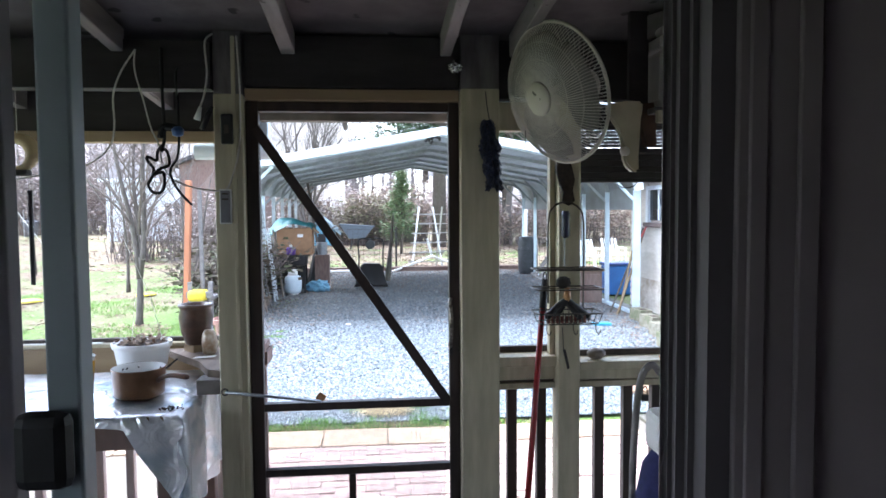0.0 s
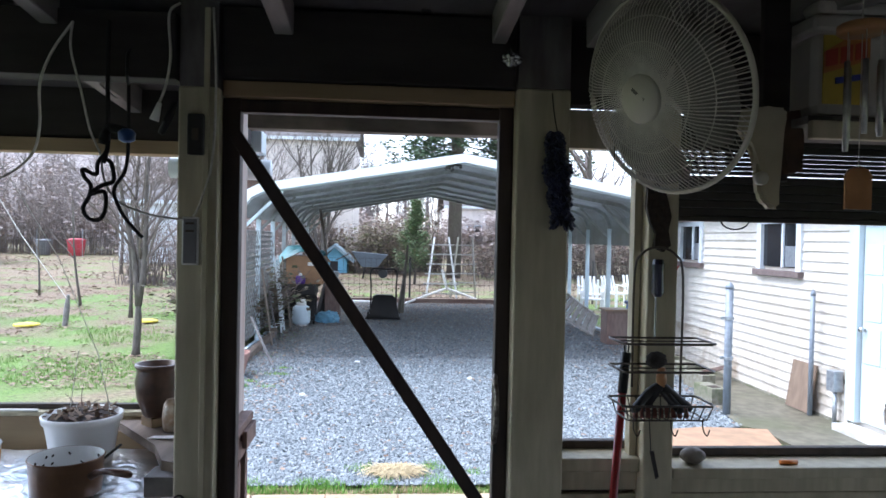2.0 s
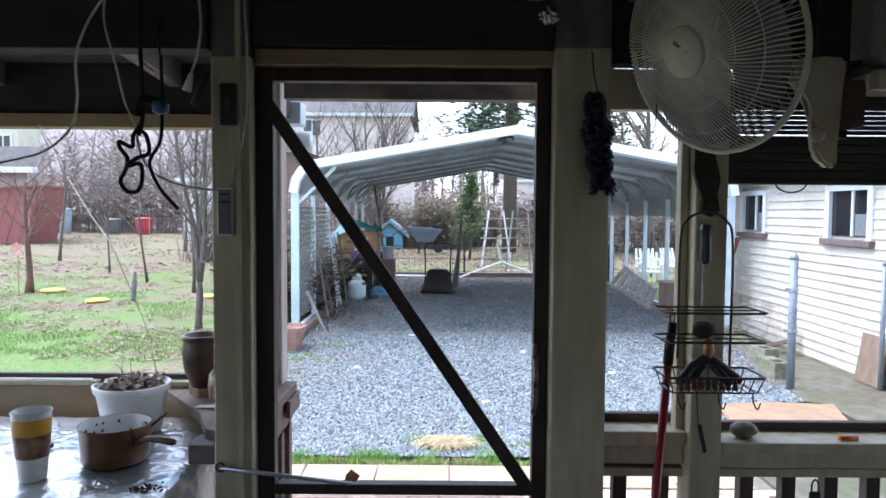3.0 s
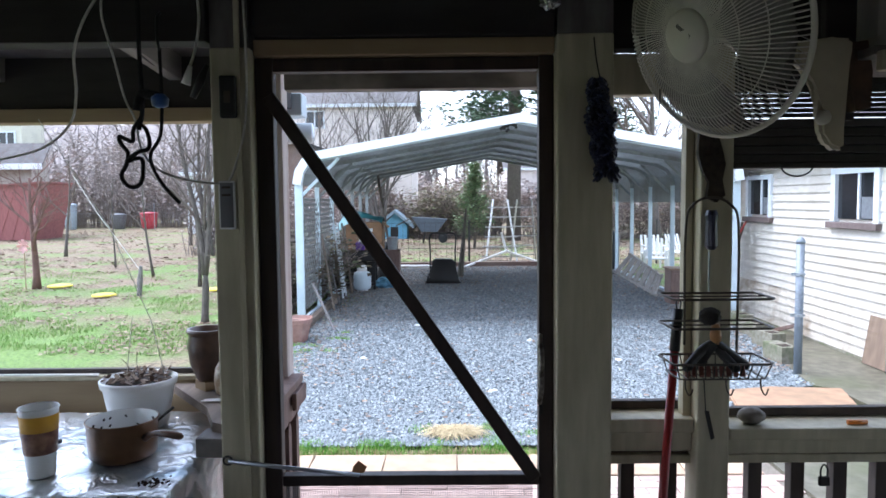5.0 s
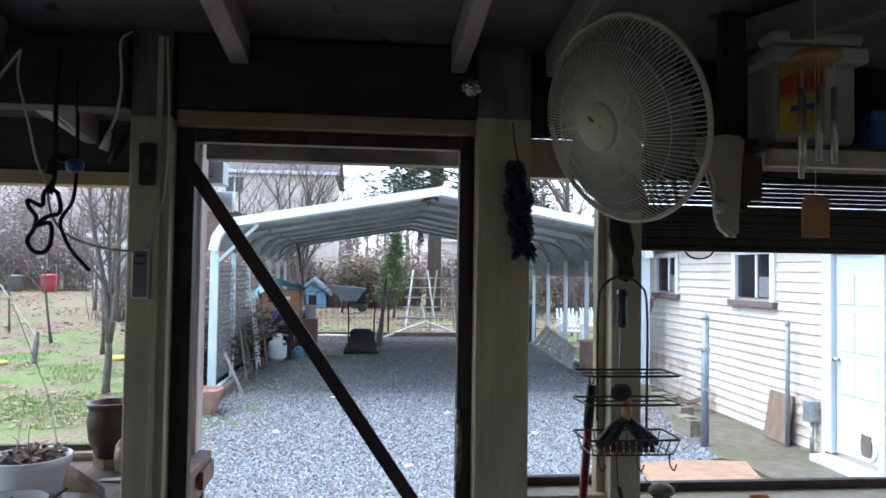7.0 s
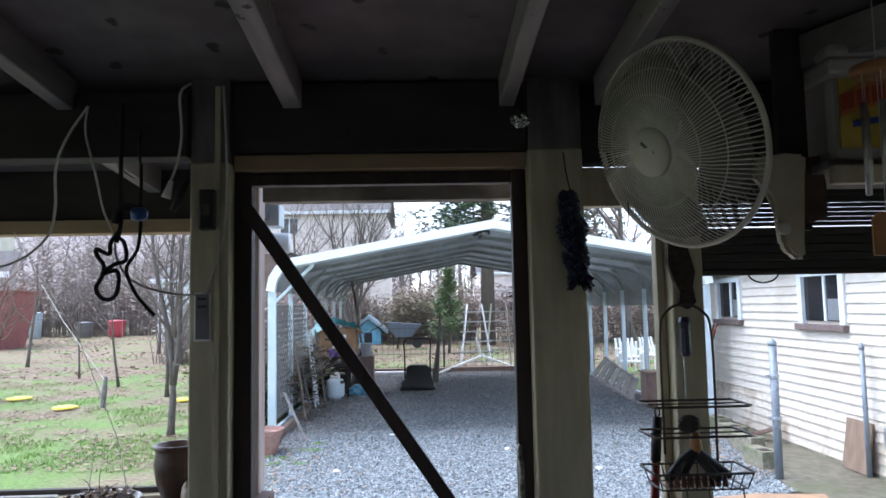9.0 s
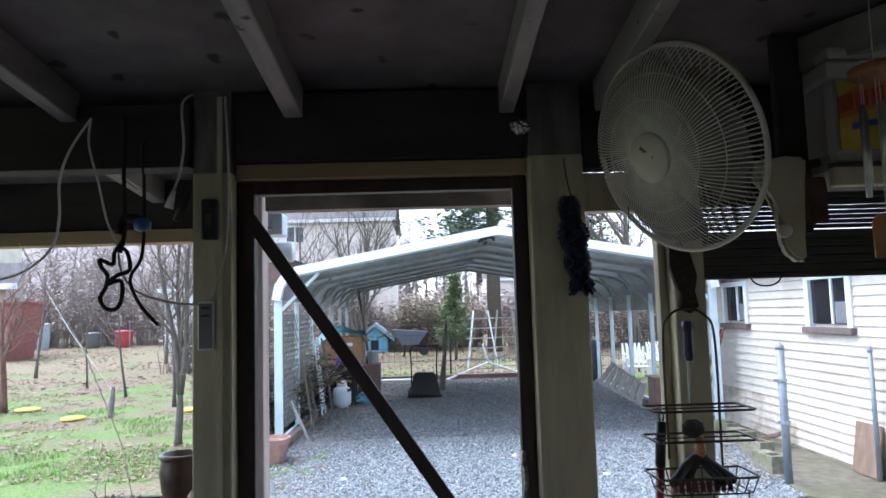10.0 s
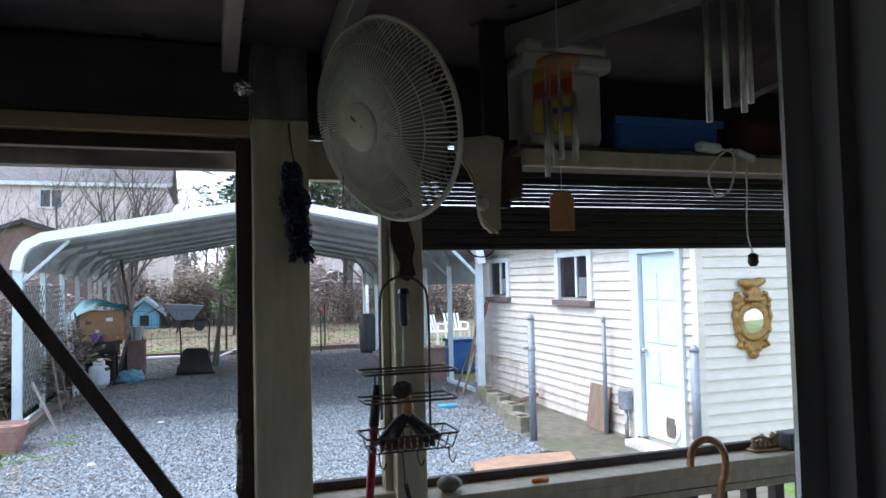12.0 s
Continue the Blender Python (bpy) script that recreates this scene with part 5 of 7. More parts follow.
for v in bm.verts:
    v.co = Vector((v.co.x * 0.027, v.co.y * 0.024, v.co.z * 0.022)) * (1 + 0.2 * noise.noise(v.co * 6)) + Vector((0.775, -0.155, 1.387))
solid("pumice_ball", bm, mat("dark_fuzzy_scrubber", (0.05, 0.042, 0.038), rough=0.95, scale=300, bump=0.8), "dark fuzzy scrubbing ball on the caddy shelf", "scrubber", smooth=True)
PEG = mat("peg_red_brown", (0.22, 0.08, 0.06), rough=0.6, scale=30)
for k in range(9):
    solid("clothes_peg", beam((0.71 + k * 0.017, -0.19, 1.242), (0.715 + k * 0.017, -0.17, 1.262), 0.012, 0.01, 0.002), PEG, "dull red wooden peg in the wire basket", "peg", "pegs in the basket")
kn = thing("hanging_knife", "small dark blade hanging on a string from the post", "blade", (0.81, -0.075, 1.04))
part("string", tube([(0.800, -0.052, 1.20), (0.801, -0.066, 1.118)], 0.0015, 5), BLACK, kn)
part("blade", prism([(0.797, 1.118), (0.808, 1.118), (0.824, 1.045), (0.815, 1.04)], 'y', -0.071, -0.067), DARKCAST, kn)

broom = thing("broom", "long red broom handle with black grip leaning on the ledge", "broom", (0.62, -0.16, FLOOR))
part("handle", tube([(0.617, -0.17, 0.32), (0.722, -0.052, 1.30)], 0.0115, 12), mat("red_broom_handle", (0.30, 0.018, 0.02), (0.24, 0.014, 0.016), rough=0.35, scale=20, bump=0.03), broom, "", True)
gr = part("grip", tube([(0.7195, -0.055, 1.277), (0.733, -0.040, 1.388)], 0.0135, 12), BLACK, broom, "", True)
part("loop", tube(bent([(0.729, -0.043, 1.388), (0.727, -0.042, 1.405), (0.734, -0.04, 1.415), (0.74, -0.039, 1.405), (0.738, -0.04, 1.388)]), 0.0022, 6), BLACK, gr)
part("head", box(0.50, 0.73, -0.205, -0.15, 0.22, 0.32, 0.01), BLACK, broom)
part("bristles", box(0.49, 0.74, -0.20, -0.155, FLOOR, 0.22), STRAW, broom)

bm = bmesh.new()
bmesh.ops.create_icosphere(bm, subdivisions=3, radius=1)
for v in bm.verts:
    v.co = Vector((v.co.x * 0.037, v.co.y * 0.03, v.co.z * 0.023)) * (1 + 0.13 * noise.noise(v.co * 2.2)) + Vector((0.952, 0.0, 1.084))
solid("stone", bm, mat("brown_pebble", (0.20, 0.17, 0.14), (0.14, 0.12, 0.10), rough=0.7, scale=60), "smooth brown grey stone on the ledge", "stone", smooth=True)
solid("orange_marker", tube([(1.205, -0.02, 1.069), (1.257, -0.02, 1.069)], 0.0065, 10), mat("orange_plastic", (0.75, 0.22, 0.03), rough=0.4), "short orange plastic tube on the ledge", "tube", smooth=True)
pl = thing("padlock", "small dark padlock hanging from the railing", "padlock", (1.148, -0.012, 0.89))
part("body", box(1.134, 1.164, -0.018, -0.006, 0.888, 0.915, 0.004), DARKCAST, pl)
part("shackle", tube(bent([(1.140, -0.012, 0.912), (1.140, -0.012, 0.935), (1.149, -0.012, 0.948), (1.158, -0.012, 0.935), (1.158, -0.012, 0.912)]), 0.0025, 6), DARKCAST, pl)
cane = thing("walking_cane", "honey brown wooden crook-handled walking cane leaning on the ledge", "cane", (1.80, -0.14, FLOOR))
part("shaft", tube(bent([(1.707, -0.1, 1.079), (1.713, -0.1, 1.122), (1.735, -0.1, 1.148), (1.772, -0.1, 1.156), (1.812, -0.1, 1.14), (1.838, -0.1, 1.10), (1.835, -0.1, 1.04), (1.805, -0.11, 0.95), (1.74, -0.16, 0.5), (1.69, -0.2, FLOOR + 0.01)]), 0.0115, 12), mat("honey_wood", (0.34, 0.15, 0.05), (0.26, 0.11, 0.035), rough=0.35, scale=14), cane, "", True)
part("tip", tube([(1.691, -0.199, FLOOR + 0.03), (1.69, -0.2, FLOOR)], 0.014, 10), BLACK, cane)
og = thing("ledge_ornament", "small tan figurine group on a dark base on the ledge", "ornament", (2.11, 0.02, 1.063))
bm = box(2.05, 2.17, 0.0, 0.05, 1.063, 1.071)
for x, h_ in ((2.062, 0.04), (2.085, 0.03), (2.10, 0.05), (2.125, 0.034), (2.145, 0.052), (2.16, 0.036)):
    lathe([(0.008, 0), (0.012, 0.01), (0.006, h_ * 0.6), (0.011, h_ * 0.8), (0.004, h_)], (x, 0.025, 1.07), 10, bm=bm)
tube(bent([(2.055, 0.025, 1.10), (2.09, 0.02, 1.112), (2.13, 0.025, 1.10), (2.165, 0.02, 1.115)]), 0.006, 6, bm)
part("figurine", bm, mat("tan_glaze", (0.36, 0.25, 0.14), (0.24, 0.15, 0.08), rough=0.4, scale=40), og, "", True)
solid("dark_planter", box(2.18, 2.28, -0.02, 0.05, 1.063, 1.12, 0.006), mat("slate_pot", (0.06, 0.06, 0.07), rough=0.6), "small dark square planter on the ledge", "planter")

# ---- table in the bay ----
TZ = 0.945
PLASTIC = bpy.data.materials.new("clear_vinyl_over_grey_cloth")
PLASTIC.use_nodes = True
n, l = PLASTIC.node_tree.nodes, PLASTIC.node_tree.links
b = n["Principled BSDF"]
geo, vo, nz, rp_ = n.new("ShaderNodeNewGeometry"), n.new("ShaderNodeTexNoise"), n.new("ShaderNodeTexNoise"), n.new("ShaderNodeValToRGB")
vo.inputs["Scale"].default_value, nz.inputs["Scale"].default_value = 7, 11
nz.inputs["Distortion"].default_value = 1.6
e = rp_.color_ramp.elements
e[0].position, e[0].color = 0.34, (0.42, 0.54, 0.62, 1)
e[1].position, e[1].color = 0.50, (0.90, 0.92, 0.94, 1)
for o_ in (vo, nz):
    l.new(geo.outputs["Position"], o_.inputs["Vector"])
l.new(vo.outputs[0], rp_.inputs[0])
l.new(rp_.outputs[0], b.inputs["Base Color"])
b.inputs["Roughness"].default_value = 0.3
b.inputs["Coat Weight"].default_value = 0.6
b.inputs["Metallic"].default_value = 0.65
tl, mxs = n.new("ShaderNodeBsdfTranslucent"), n.new("ShaderNodeMixShader")
tl.inputs["Color"].default_value = (0.72, 0.78, 0.82, 1)
mxs.inputs[0].default_value = 0.2
l.new(b.outputs[0], mxs.inputs[1])
l.new(tl.outputs[0], mxs.inputs[2])
l.new(mxs.outputs[0], n["Material Output"].inputs["Surface"])
bp = n.new("ShaderNodeBump")
bp.inputs["Strength"].default_value, bp.inputs["Distance"].default_value = 0.9, 0.02
l.new(nz.outputs[0], bp.inputs["Height"])
l.new(bp.outputs[0], b.inputs["Normal"])
table = thing("table", "brown wooden porch table under a plastic cover", "table", (-1.25, 0.17, FLOOR))
part("tabletop", box(-2.0, -0.615, -0.185, 0.54, TZ - 0.035, TZ - 0.004, 0.004), RAWWOOD, table)
part("apron", box(-1.95, -0.66, -0.15, -0.125, TZ - 0.13, TZ - 0.036, 0.003), BROWNRAIL, table)
part("apron", box(-0.685, -0.66, -0.125, 0.5, TZ - 0.13, TZ - 0.036, 0.003), BROWNRAIL, table)
for x in (-1.93, -0.67):
    for y in (-0.13, 0.48):
        part("leg", box(x - 0.03, x + 0.03, y - 0.03, y + 0.03, FLOOR, TZ - 0.036, 0.004), BROWNRAIL, table)
bm = bmesh.new()
nx, ny = 78, 44
grid = {}
for i in range(nx + 1):
    for j in range(ny + 1):
        x = -2.02 + (1.42 + 0.38) * i / nx
        front = -0.238 - 0.30 * min(1, max(0, (x + 0.80) / 0.18)) - 0.008 * math.sin(x * 9)
        y = front + (0.54 - front) * j / ny
        ox, oy = max(0, x + 0.603), max(0, -0.195 - y)
        wrinkle = 0.004 * noise.noise(Vector((x * 9, y * 9, 0))) + 0.003 * noise.noise(Vector((x * 23 + y * 9, y * 17, 3)))
        px = min(x, -0.603 + 0.10 * min(ox, 0.04) + 0.018 * math.sin(y * 28) * min(1, ox * 10))
        py = max(y, -0.195 - 0.02 * math.sin(x * 22) * min(1, oy * 8))
        grid[i, j] = bm.verts.new((px, py, TZ - 0.001 + max(-0.002, wrinkle) - max(ox, oy) * 1.0))
for i in range(nx):
    for j in range(ny):
        bm.faces.new((grid[i, j], grid[i + 1, j], grid[i + 1, j + 1], grid[i, j + 1]))
solid("tablecloth", bm, PLASTIC, "crumpled clear plastic over a blue-grey patterned tablecloth", "tablecloth", smooth=True)

COPPER = mat("copper_brown_enamel", (0.20, 0.105, 0.05), (0.15, 0.075, 0.035), rough=0.28, metal=0.3, scale=20, bump=0.03)
pan = thing("saucepan", "copper brown saucepan with speckled white inside", "saucepan", (-0.835, 0.095, TZ))
P0 = (-0.835, 0.095, TZ + 0.002)
part("body", lathe([(0.078, 0), (0.092, 0.012), (0.095, 0.055), (0.098, 0.108), (0.101, 0.112), (0.098, 0.114)], P0, 36, cap=False), COPPER, pan, "", True)
part("lining", lathe([(0.06, 0.016), (0.085, 0.02), (0.092, 0.06), (0.097, 0.1135)], P0, 36, cap=False), WHITEPL, pan, "white enamel lining", True)
rng = np.random.default_rng(2)
for k in range(44):
    a, r = rng.uniform(0, math.tau), 0.0895 * rng.uniform(0, 1) ** 0.15
    up_ = 0.022 if r < 0.08 else rng.uniform(0.03, 0.095)
    c = Vector((P0[0] + r * math.cos(a), P0[1] + r * math.sin(a), P0[2] + up_))
    part("crumb", beam(c, c + Vector((rng.uniform(-0.008, 0.008), rng.uniform(-0.008, 0.008), 0.007)), 0.005, 0.003), SOIL, pan)
part("handle", tube(bent([(-0.748, 0.045, TZ + 0.072), (-0.72, 0.025, TZ + 0.090), (-0.68, 0.008, TZ + 0.098), (-0.622, -0.005, TZ + 0.092)]), [0.010] * 6 + [0.008, 0.0085, 0.0085, 0.009, 0.009, 0.009, 0.0095, 0.010, 0.0105, 0.011, 0.011, 0.010, 0.006], 10), mat("dark_wood_handle", (0.15, 0.075, 0.045), (0.09, 0.045, 0.03), rough=0.4, scale=25), pan, "curved wooden handle", True)
part("spoon", tube([(-0.80, 0.11, TZ + 0.05), (-0.70, 0.135, TZ + 0.135)], 0.004, 6), DARKCAST, pan, "dark spoon handle")

cup = thing("paper_cup", "white paper cup with yellow and brown print", "cup", (-0.995, -0.045, TZ))
C0 = (-0.995, -0.045, TZ + 0.002)
part("body", lathe([(0.033, 0), (0.035, 0.004), (0.0495, 0.182), (0.052, 0.187), (0.050, 0.191), (0.047, 0.185), (0.034, 0.02)], C0, 32), WHITEPL, cup, "", True)
part("print", lathe([(0.0415, 0.066), (0.0468, 0.128)], C0, 32, cap=False), mat("cup_brown", (0.13, 0.045, 0.03), (0.42, 0.24, 0.15), rough=0.4, scale=28, bump=0), cup, "brown printed picture", True)
part("print", lathe([(0.0469, 0.128), (0.0499, 0.172)], C0, 32, cap=False), mat("cup_yellow", (0.78, 0.42, 0.04), rough=0.4, scale=10, bump=0), cup, "yellow printed band", True)

wp = thing("white_flower_pot", "white plastic flower pot with dead stalks in soil", "flower pot", (-0.912, 0.385, TZ))
W0 = (-0.912, 0.385, TZ + 0.002)
part("pot", lathe([(0.08, 0), (0.09, 0.01), (0.112, 0.135), (0.119, 0.138), (0.123, 0.158), (0.117, 0.162), (0.111, 0.15)], W0, 36), WHITEPL, wp, "", True)
part("soil", lathe([(0.109, 0.13), (0.10, 0.152), (0.05, 0.160), (0.003, 0.158)], W0, 24), SOIL, wp)
bm = bmesh.new()
for k in range(70):
    a, r = rng.uniform(0, math.tau), 0.11 * math.sqrt(rng.uniform(0, 1))
    c = Vector((W0[0] + r * math.cos(a), W0[1] + r * math.sin(a), W0[2] + 0.158))
    beam(c, c + Vector((rng.uniform(-0.03, 0.03), rng.uniform(-0.03, 0.03), rng.uniform(0.0, 0.02))), 0.012, 0.002, 0, bm)
part("dead_leaves", bm, LEAVES, wp)
bm = bmesh.new()
for dx, dz in ((-0.03, 0.09), (0.0, 0.12), (0.03, 0.07), (-0.01, 0.05)):
    tube(bent([(W0[0] + dx * 0.3, W0[1], W0[2] + 0.15), (W0[0] + dx, W0[1] - 0.01, W0[2] + 0.15 + dz * 0.6), (W0[0] + dx * 1.8, W0[1], W0[2] + 0.15 + dz * 0.8)]), 0.0011, 5, bm)
part("stalks", bm, TWIG, wp)
part("string", tube([(-0.83, 0.40, TZ + 0.16), (-0.893, 0.45, 1.291), (-1.025, 0.46, 1.603), (-1.151, 0.47, 1.806), (-1.26, 0.48, 1.97)], 0.0014, 5), CORD, wp, "pale support string")
part("string", tube([(-0.96, 0.40, TZ + 0.16), (-0.955, 0.45, 1.30)], 0.0012, 5), CORD, wp, "pale support string")

cl = thing("clay_pot", "brown glazed stoneware pot on a wooden board", "pot", (-0.72, 0.52, 1.036))
K0 = (-0.72, 0.52, 1.036)
part("pot", lathe([(0.04, 0.03), (0.046, 0.036), (0.066, 0.09), (0.075, 0.15), (0.068, 0.188), (0.071, 0.196), (0.076, 0.201), (0.074, 0.211), (0.064, 0.211), (0.061, 0.185)], K0, 32),
     mat("brown_glaze", (0.10, 0.055, 0.035), (0.05, 0.028, 0.02), rough=0.28, scale=22, bump=0.15, stain=(0.2, 0.11, 0.06)), cl, "", True)
part("foot", lathe([(0.054, 0), (0.054, 0.03), (0.04, 0.034)], K0, 4), RAWWOOD, cl, "square wooden foot")
part("soil", lathe([(0.061, 0.185), (0.003, 0.193)], K0, 20), SOIL, cl)
jar = thing("ledge_jar", "cream jar with a brown pattern on the board", "jar", (-0.645, 0.44, 1.036))
part("body", lathe([(0.024, 0), (0.03, 0.006), (0.034, 0.05), (0.03, 0.088), (0.024, 0.098), (0.02, 0.105)], (-0.645, 0.44, 1.036), 20), mat("cream_glaze", (0.62, 0.55, 0.44), (0.40, 0.27, 0.17), rough=0.3, scale=45, bump=0.05), jar, "", True)
pk = thing("plank", "weathered wooden board on a block at the back of the table", "plank", (-0.7, 0.3, TZ))
part("board", prism([(-0.885, 0.585), (-0.652, 0.282), (-0.585, 0.13), (-0.525, 0.10), (-0.525, 0.585)], "z", 1.006, 1.035), OLDPLANK, pk)
part("block", box(-0.615, -0.525, 0.07, 0.17, TZ + 0.003, 1.0055, 0.003), RAFTER, pk, "grey wooden block")
solid("plastic_strip", prism([(-1.62, 0.60), (-1.15, 0.592), (-1.16, 0.618), (-1.60, 0.618)], "z", 1.0622, 1.0665), WHITEPL, "white plastic strip lying on the bay ledge", "strip")
solid("paper_scrap", beam((-0.69, 0.36, 1.0365), (-0.60, 0.33, 1.046), 0.03, 0.002), WHITEPL, "folded paper scrap lying on the board", "paper")
solid("black_lighter", box(-1.11, -1.08, 0.195, 0.215, TZ + 0.003, TZ + 0.016, 0.003), BLACK, "small black object beside the cup", "lighter")
bm = bmesh.new()
for k in range(26):
    c = Vector((-0.665 + rng.normal(0, 0.018), -0.11 + rng.normal(0, 0.014), TZ + 0.004))
    beam(c, c + Vector((rng.uniform(-0.012, 0.012), rng.uniform(-0.008, 0.008), 0.004)), 0.006, 0.003, 0, bm)
solid("soil_crumbs", bm, SOIL, "spilt dark soil crumbs on the plastic cloth", "crumbs", kind="stuff")
rod = thing("door_stop_rod", "thin grey metal rod hooked across the screen door", "rod", (-0.3, -0.06, 0.93))
part("rod", tube([(-0.475, -0.072, 0.992), (-0.30, -0.06, 0.966), (-0.13, -0.03, 0.935)], 0.006, 8), STEEL, rod, "", True)
part("eye", tube([(-0.478 + 0.012 * math.cos(k), -0.068, 0.992 + 0.012 * math.sin(k)) for k in [i * math.tau / 10 for i in range(10)]], 0.003, 5, closed=True), DARKCAST, rod)
solid("dry_leaf", prism([(-0.155, 0.927), (-0.12, 0.932), (-0.112, 0.948), (-0.135, 0.965), (-0.15, 0.95)], 'y', -0.005, -0.001), TAN, "curled brown leaf caught on the door rail", "leaf")
# gutter end and downspout outside the bay corner
gt = thing("gutter", "pale metal gutter end with a white downspout elbow", "gutter", (-0.5, 0.75, 1.9))
part("channel", box(-3.0, -0.412, 0.69, 0.79, 2.0, 2.082, 0.004), CPSTEEL, gt)
part("downspout", tube([(-0.77, 0.80, 1.945), (-0.395, 0.80, 1.945)], 0.040, 18), WHITETRIM, gt, "", True)


# ---- plants ----
def branch(bm, rng, p, d, length, r, depth):
    pts, rs = [p], [r]
    q, v = p.copy(), d.normalized()
    n = 4
    for i in range(n):
        v = (v + Vector(rng.normal(0, 0.11, 3)) + Vector((0, 0, 0.05))).normalized()
        q = q + v * (length / n)
        pts.append(q.copy())
        rs.append(r * (1 - 0.55 * (i + 1) / n))
    tube(pts, rs, 6 if r > 0.02 else 4 if r > 0.008 else 3, bm)
    if depth > 0:
        k = int(rng.integers(3, 5))
        for j in range(k):
            u = 0.35 + 0.6 * (j + rng.uniform(0, 0.6)) / k
            i = min(n - 1, int(u * n))
            s = pts[i].lerp(pts[i + 1], u * n - i)
            side = Vector(rng.normal(0, 1, 3))
            side = (side - v * side.dot(v)).normalized()
            nd = (v * rng.uniform(0.5, 1.0) + side * rng.uniform(0.5, 0.95) + Vector((0, 0, 0.22)))
            branch(bm, rng, s, nd, length * rng.uniform(0.5, 0.72), rs[i] * rng.uniform(0.42, 0.6), depth - 1)


def bare_tree(x, y, height, r, seed, label, forks=5, depth=3, start=0.35, name="bare_tree", group="", stems=1, m=None, spread=0.35):
    rng = np.random.default_rng(seed)
    t = thing(name, label, "tree", (x, y, G), group)
    for s in range(stems):
        lean = Vector((rng.normal(0, 0.05 + 0.16 * (stems > 1)), rng.normal(0, 0.05), 1)).normalized()
        pts, rs = [], []
        for i in range(9):
            u = i / 8
            pts.append(Vector((x, y, G - 0.03)) + lean * height * 0.75 * u + Vector((0.05 * math.sin(u * 5 + seed) * height * 0.15, 0.03 * math.cos(u * 4 + seed), 0)))
            rs.append(r * (1.25 if i == 0 else 1.0) * (1 - 0.75 * u))
        part("trunk", tube(pts, rs, 9), m or BARK, t, "", True)
        bm = bmesh.new()
        for k in range(forks):
            u = start + (1 - start) * (k + 0.5) / forks
            i = min(7, int(u * 8))
            p = pts[i].lerp(pts[i + 1], u * 8 - i)
            a = rng.uniform(0, math.tau)
            branch(bm, rng, p, Vector((math.cos(a), math.sin(a), 0)) * (spread + 0.35) + lean * 0.9, height * (0.45 - 0.2 * u), rs[i] * 0.6, depth)
        part("crown", bm, m or TWIG, t)
    return t


QUAD = np.array([(-0.5, -0.3, 0), (0.5, -0.25, 0.08), (0.45, 0.3, 0), (-0.5, 0.25, 0.1)])
BLADE = np.array([(-0.5, 0, 0), (0.5, 0, 0), (0.15, 0.35, 1.0)])
OCTA = np.array([(1, 0, 0), (-1, 0, 0), (0, 1, 0), (0, -1, 0), (0.1, 0.1, 1), (-0.1, 0, -1)], float)
OCTF = [(0, 2, 4), (2, 1, 4), (1, 3, 4), (3, 0, 4), (2, 0, 5), (1, 2, 5), (3, 1, 5), (0, 3, 5)]


def clumps(rng, centres, n, spread, size, m, name, parent, flat=0.8):
    """Many small leaf blades round the given centres, as one part of a plant."""
    c = np.array(centres)[rng.integers(0, len(centres), n)]
    p = c + rng.normal(0, 1, (n, 3)) * np.array(spread)
    sz = rng.uniform(0.5, 1.3, (n, 1)) * size * np.array([[1.0, 1.0, 1.0]])
    v, f = scatter(QUAD, [(0, 1, 2, 3)], p - np.array(origin(parent)), sz, rng, 1.0)
    me = bpy.data.meshes.new(name)
    me.from_pydata(v, [], f)
    me.materials.append(m)
    ob = new(name, me)
    ob.parent = parent
    return ob


def fir(x, y, z0, z1, r, seed, label, tiers=26, m=NEEDLES, leaf=0.24, droop=0.25, trunk=0.28, dense=13):
    rng = np.random.default_rng(seed)
    t = thing("conifer", label, "tree", (x, y, G), "conifers")
    part("trunk", tube([(x, y, G), (x + 0.1, y, (z0 + z1) / 2), (x, y, z1)], [trunk, trunk * 0.7, 0.03], 10), BARK, t, "", True)
    bm = bmesh.new()
    cs = []
    for k in range(tiers):
        u = k / (tiers - 1)
        z = z0 + (z1 - z0) * u
        L = r * (1 - 0.85 * u) * rng.uniform(0.75, 1.15)
        for j in range(7):
            a = rng.uniform(0, math.tau)
            e = Vector((x + L * math.cos(a), y + L * math.sin(a), z - droop * L + rng.normal(0, 0.15)))
            s = Vector((x, y, z))
            tube([s, s.lerp(e, 0.5) + Vector((0, 0, 0.1)), e], [0.035, 0.02, 0.006], 4, bm)
            for q in np.linspace(0.3, 1.0, 6):
                cs.append(tuple(s.lerp(e, q)))
    part("limb", bm, BARK, t)
    clumps(rng, cs, int(len(cs) * dense), (0.20, 0.20, 0.10) if r > 1 else (0.10, 0.10, 0.08), leaf, m, "crown", t)
    return t


def brush(name, label, x0, x1, y0, y1, h, n, seed, m, twigs=200, leaf=0.16):
    """A thicket: a mass of thin stems with small leaves."""
    rng = np.random.default_rng(seed)
    t = thing(name, label, "shrub", ((x0 + x1) / 2, (y0 + y1) / 2, G))
    bm = bmesh.new()
    cs = []
    for k in range(twigs):
        x, y = rng.uniform(x0, x1), rng.uniform(y0, y1)
        hh = h * rng.uniform(0.5, 1.0) * (0.75 + 0.3 * math.sin(x * 1.1 + seed) * math.sin(x * 0.43))
        b = Vector((x + rng.normal(0, 0.35), y + rng.normal(0, 0.3), G + hh))
        a = Vector((x, y, G))
        mid_ = a.lerp(b, 0.5) + Vector((rng.normal(0, 0.15), rng.normal(0, 0.15), 0.1))
        tube([a, mid_, b], [0.022, 0.014, 0.004], 3, bm)
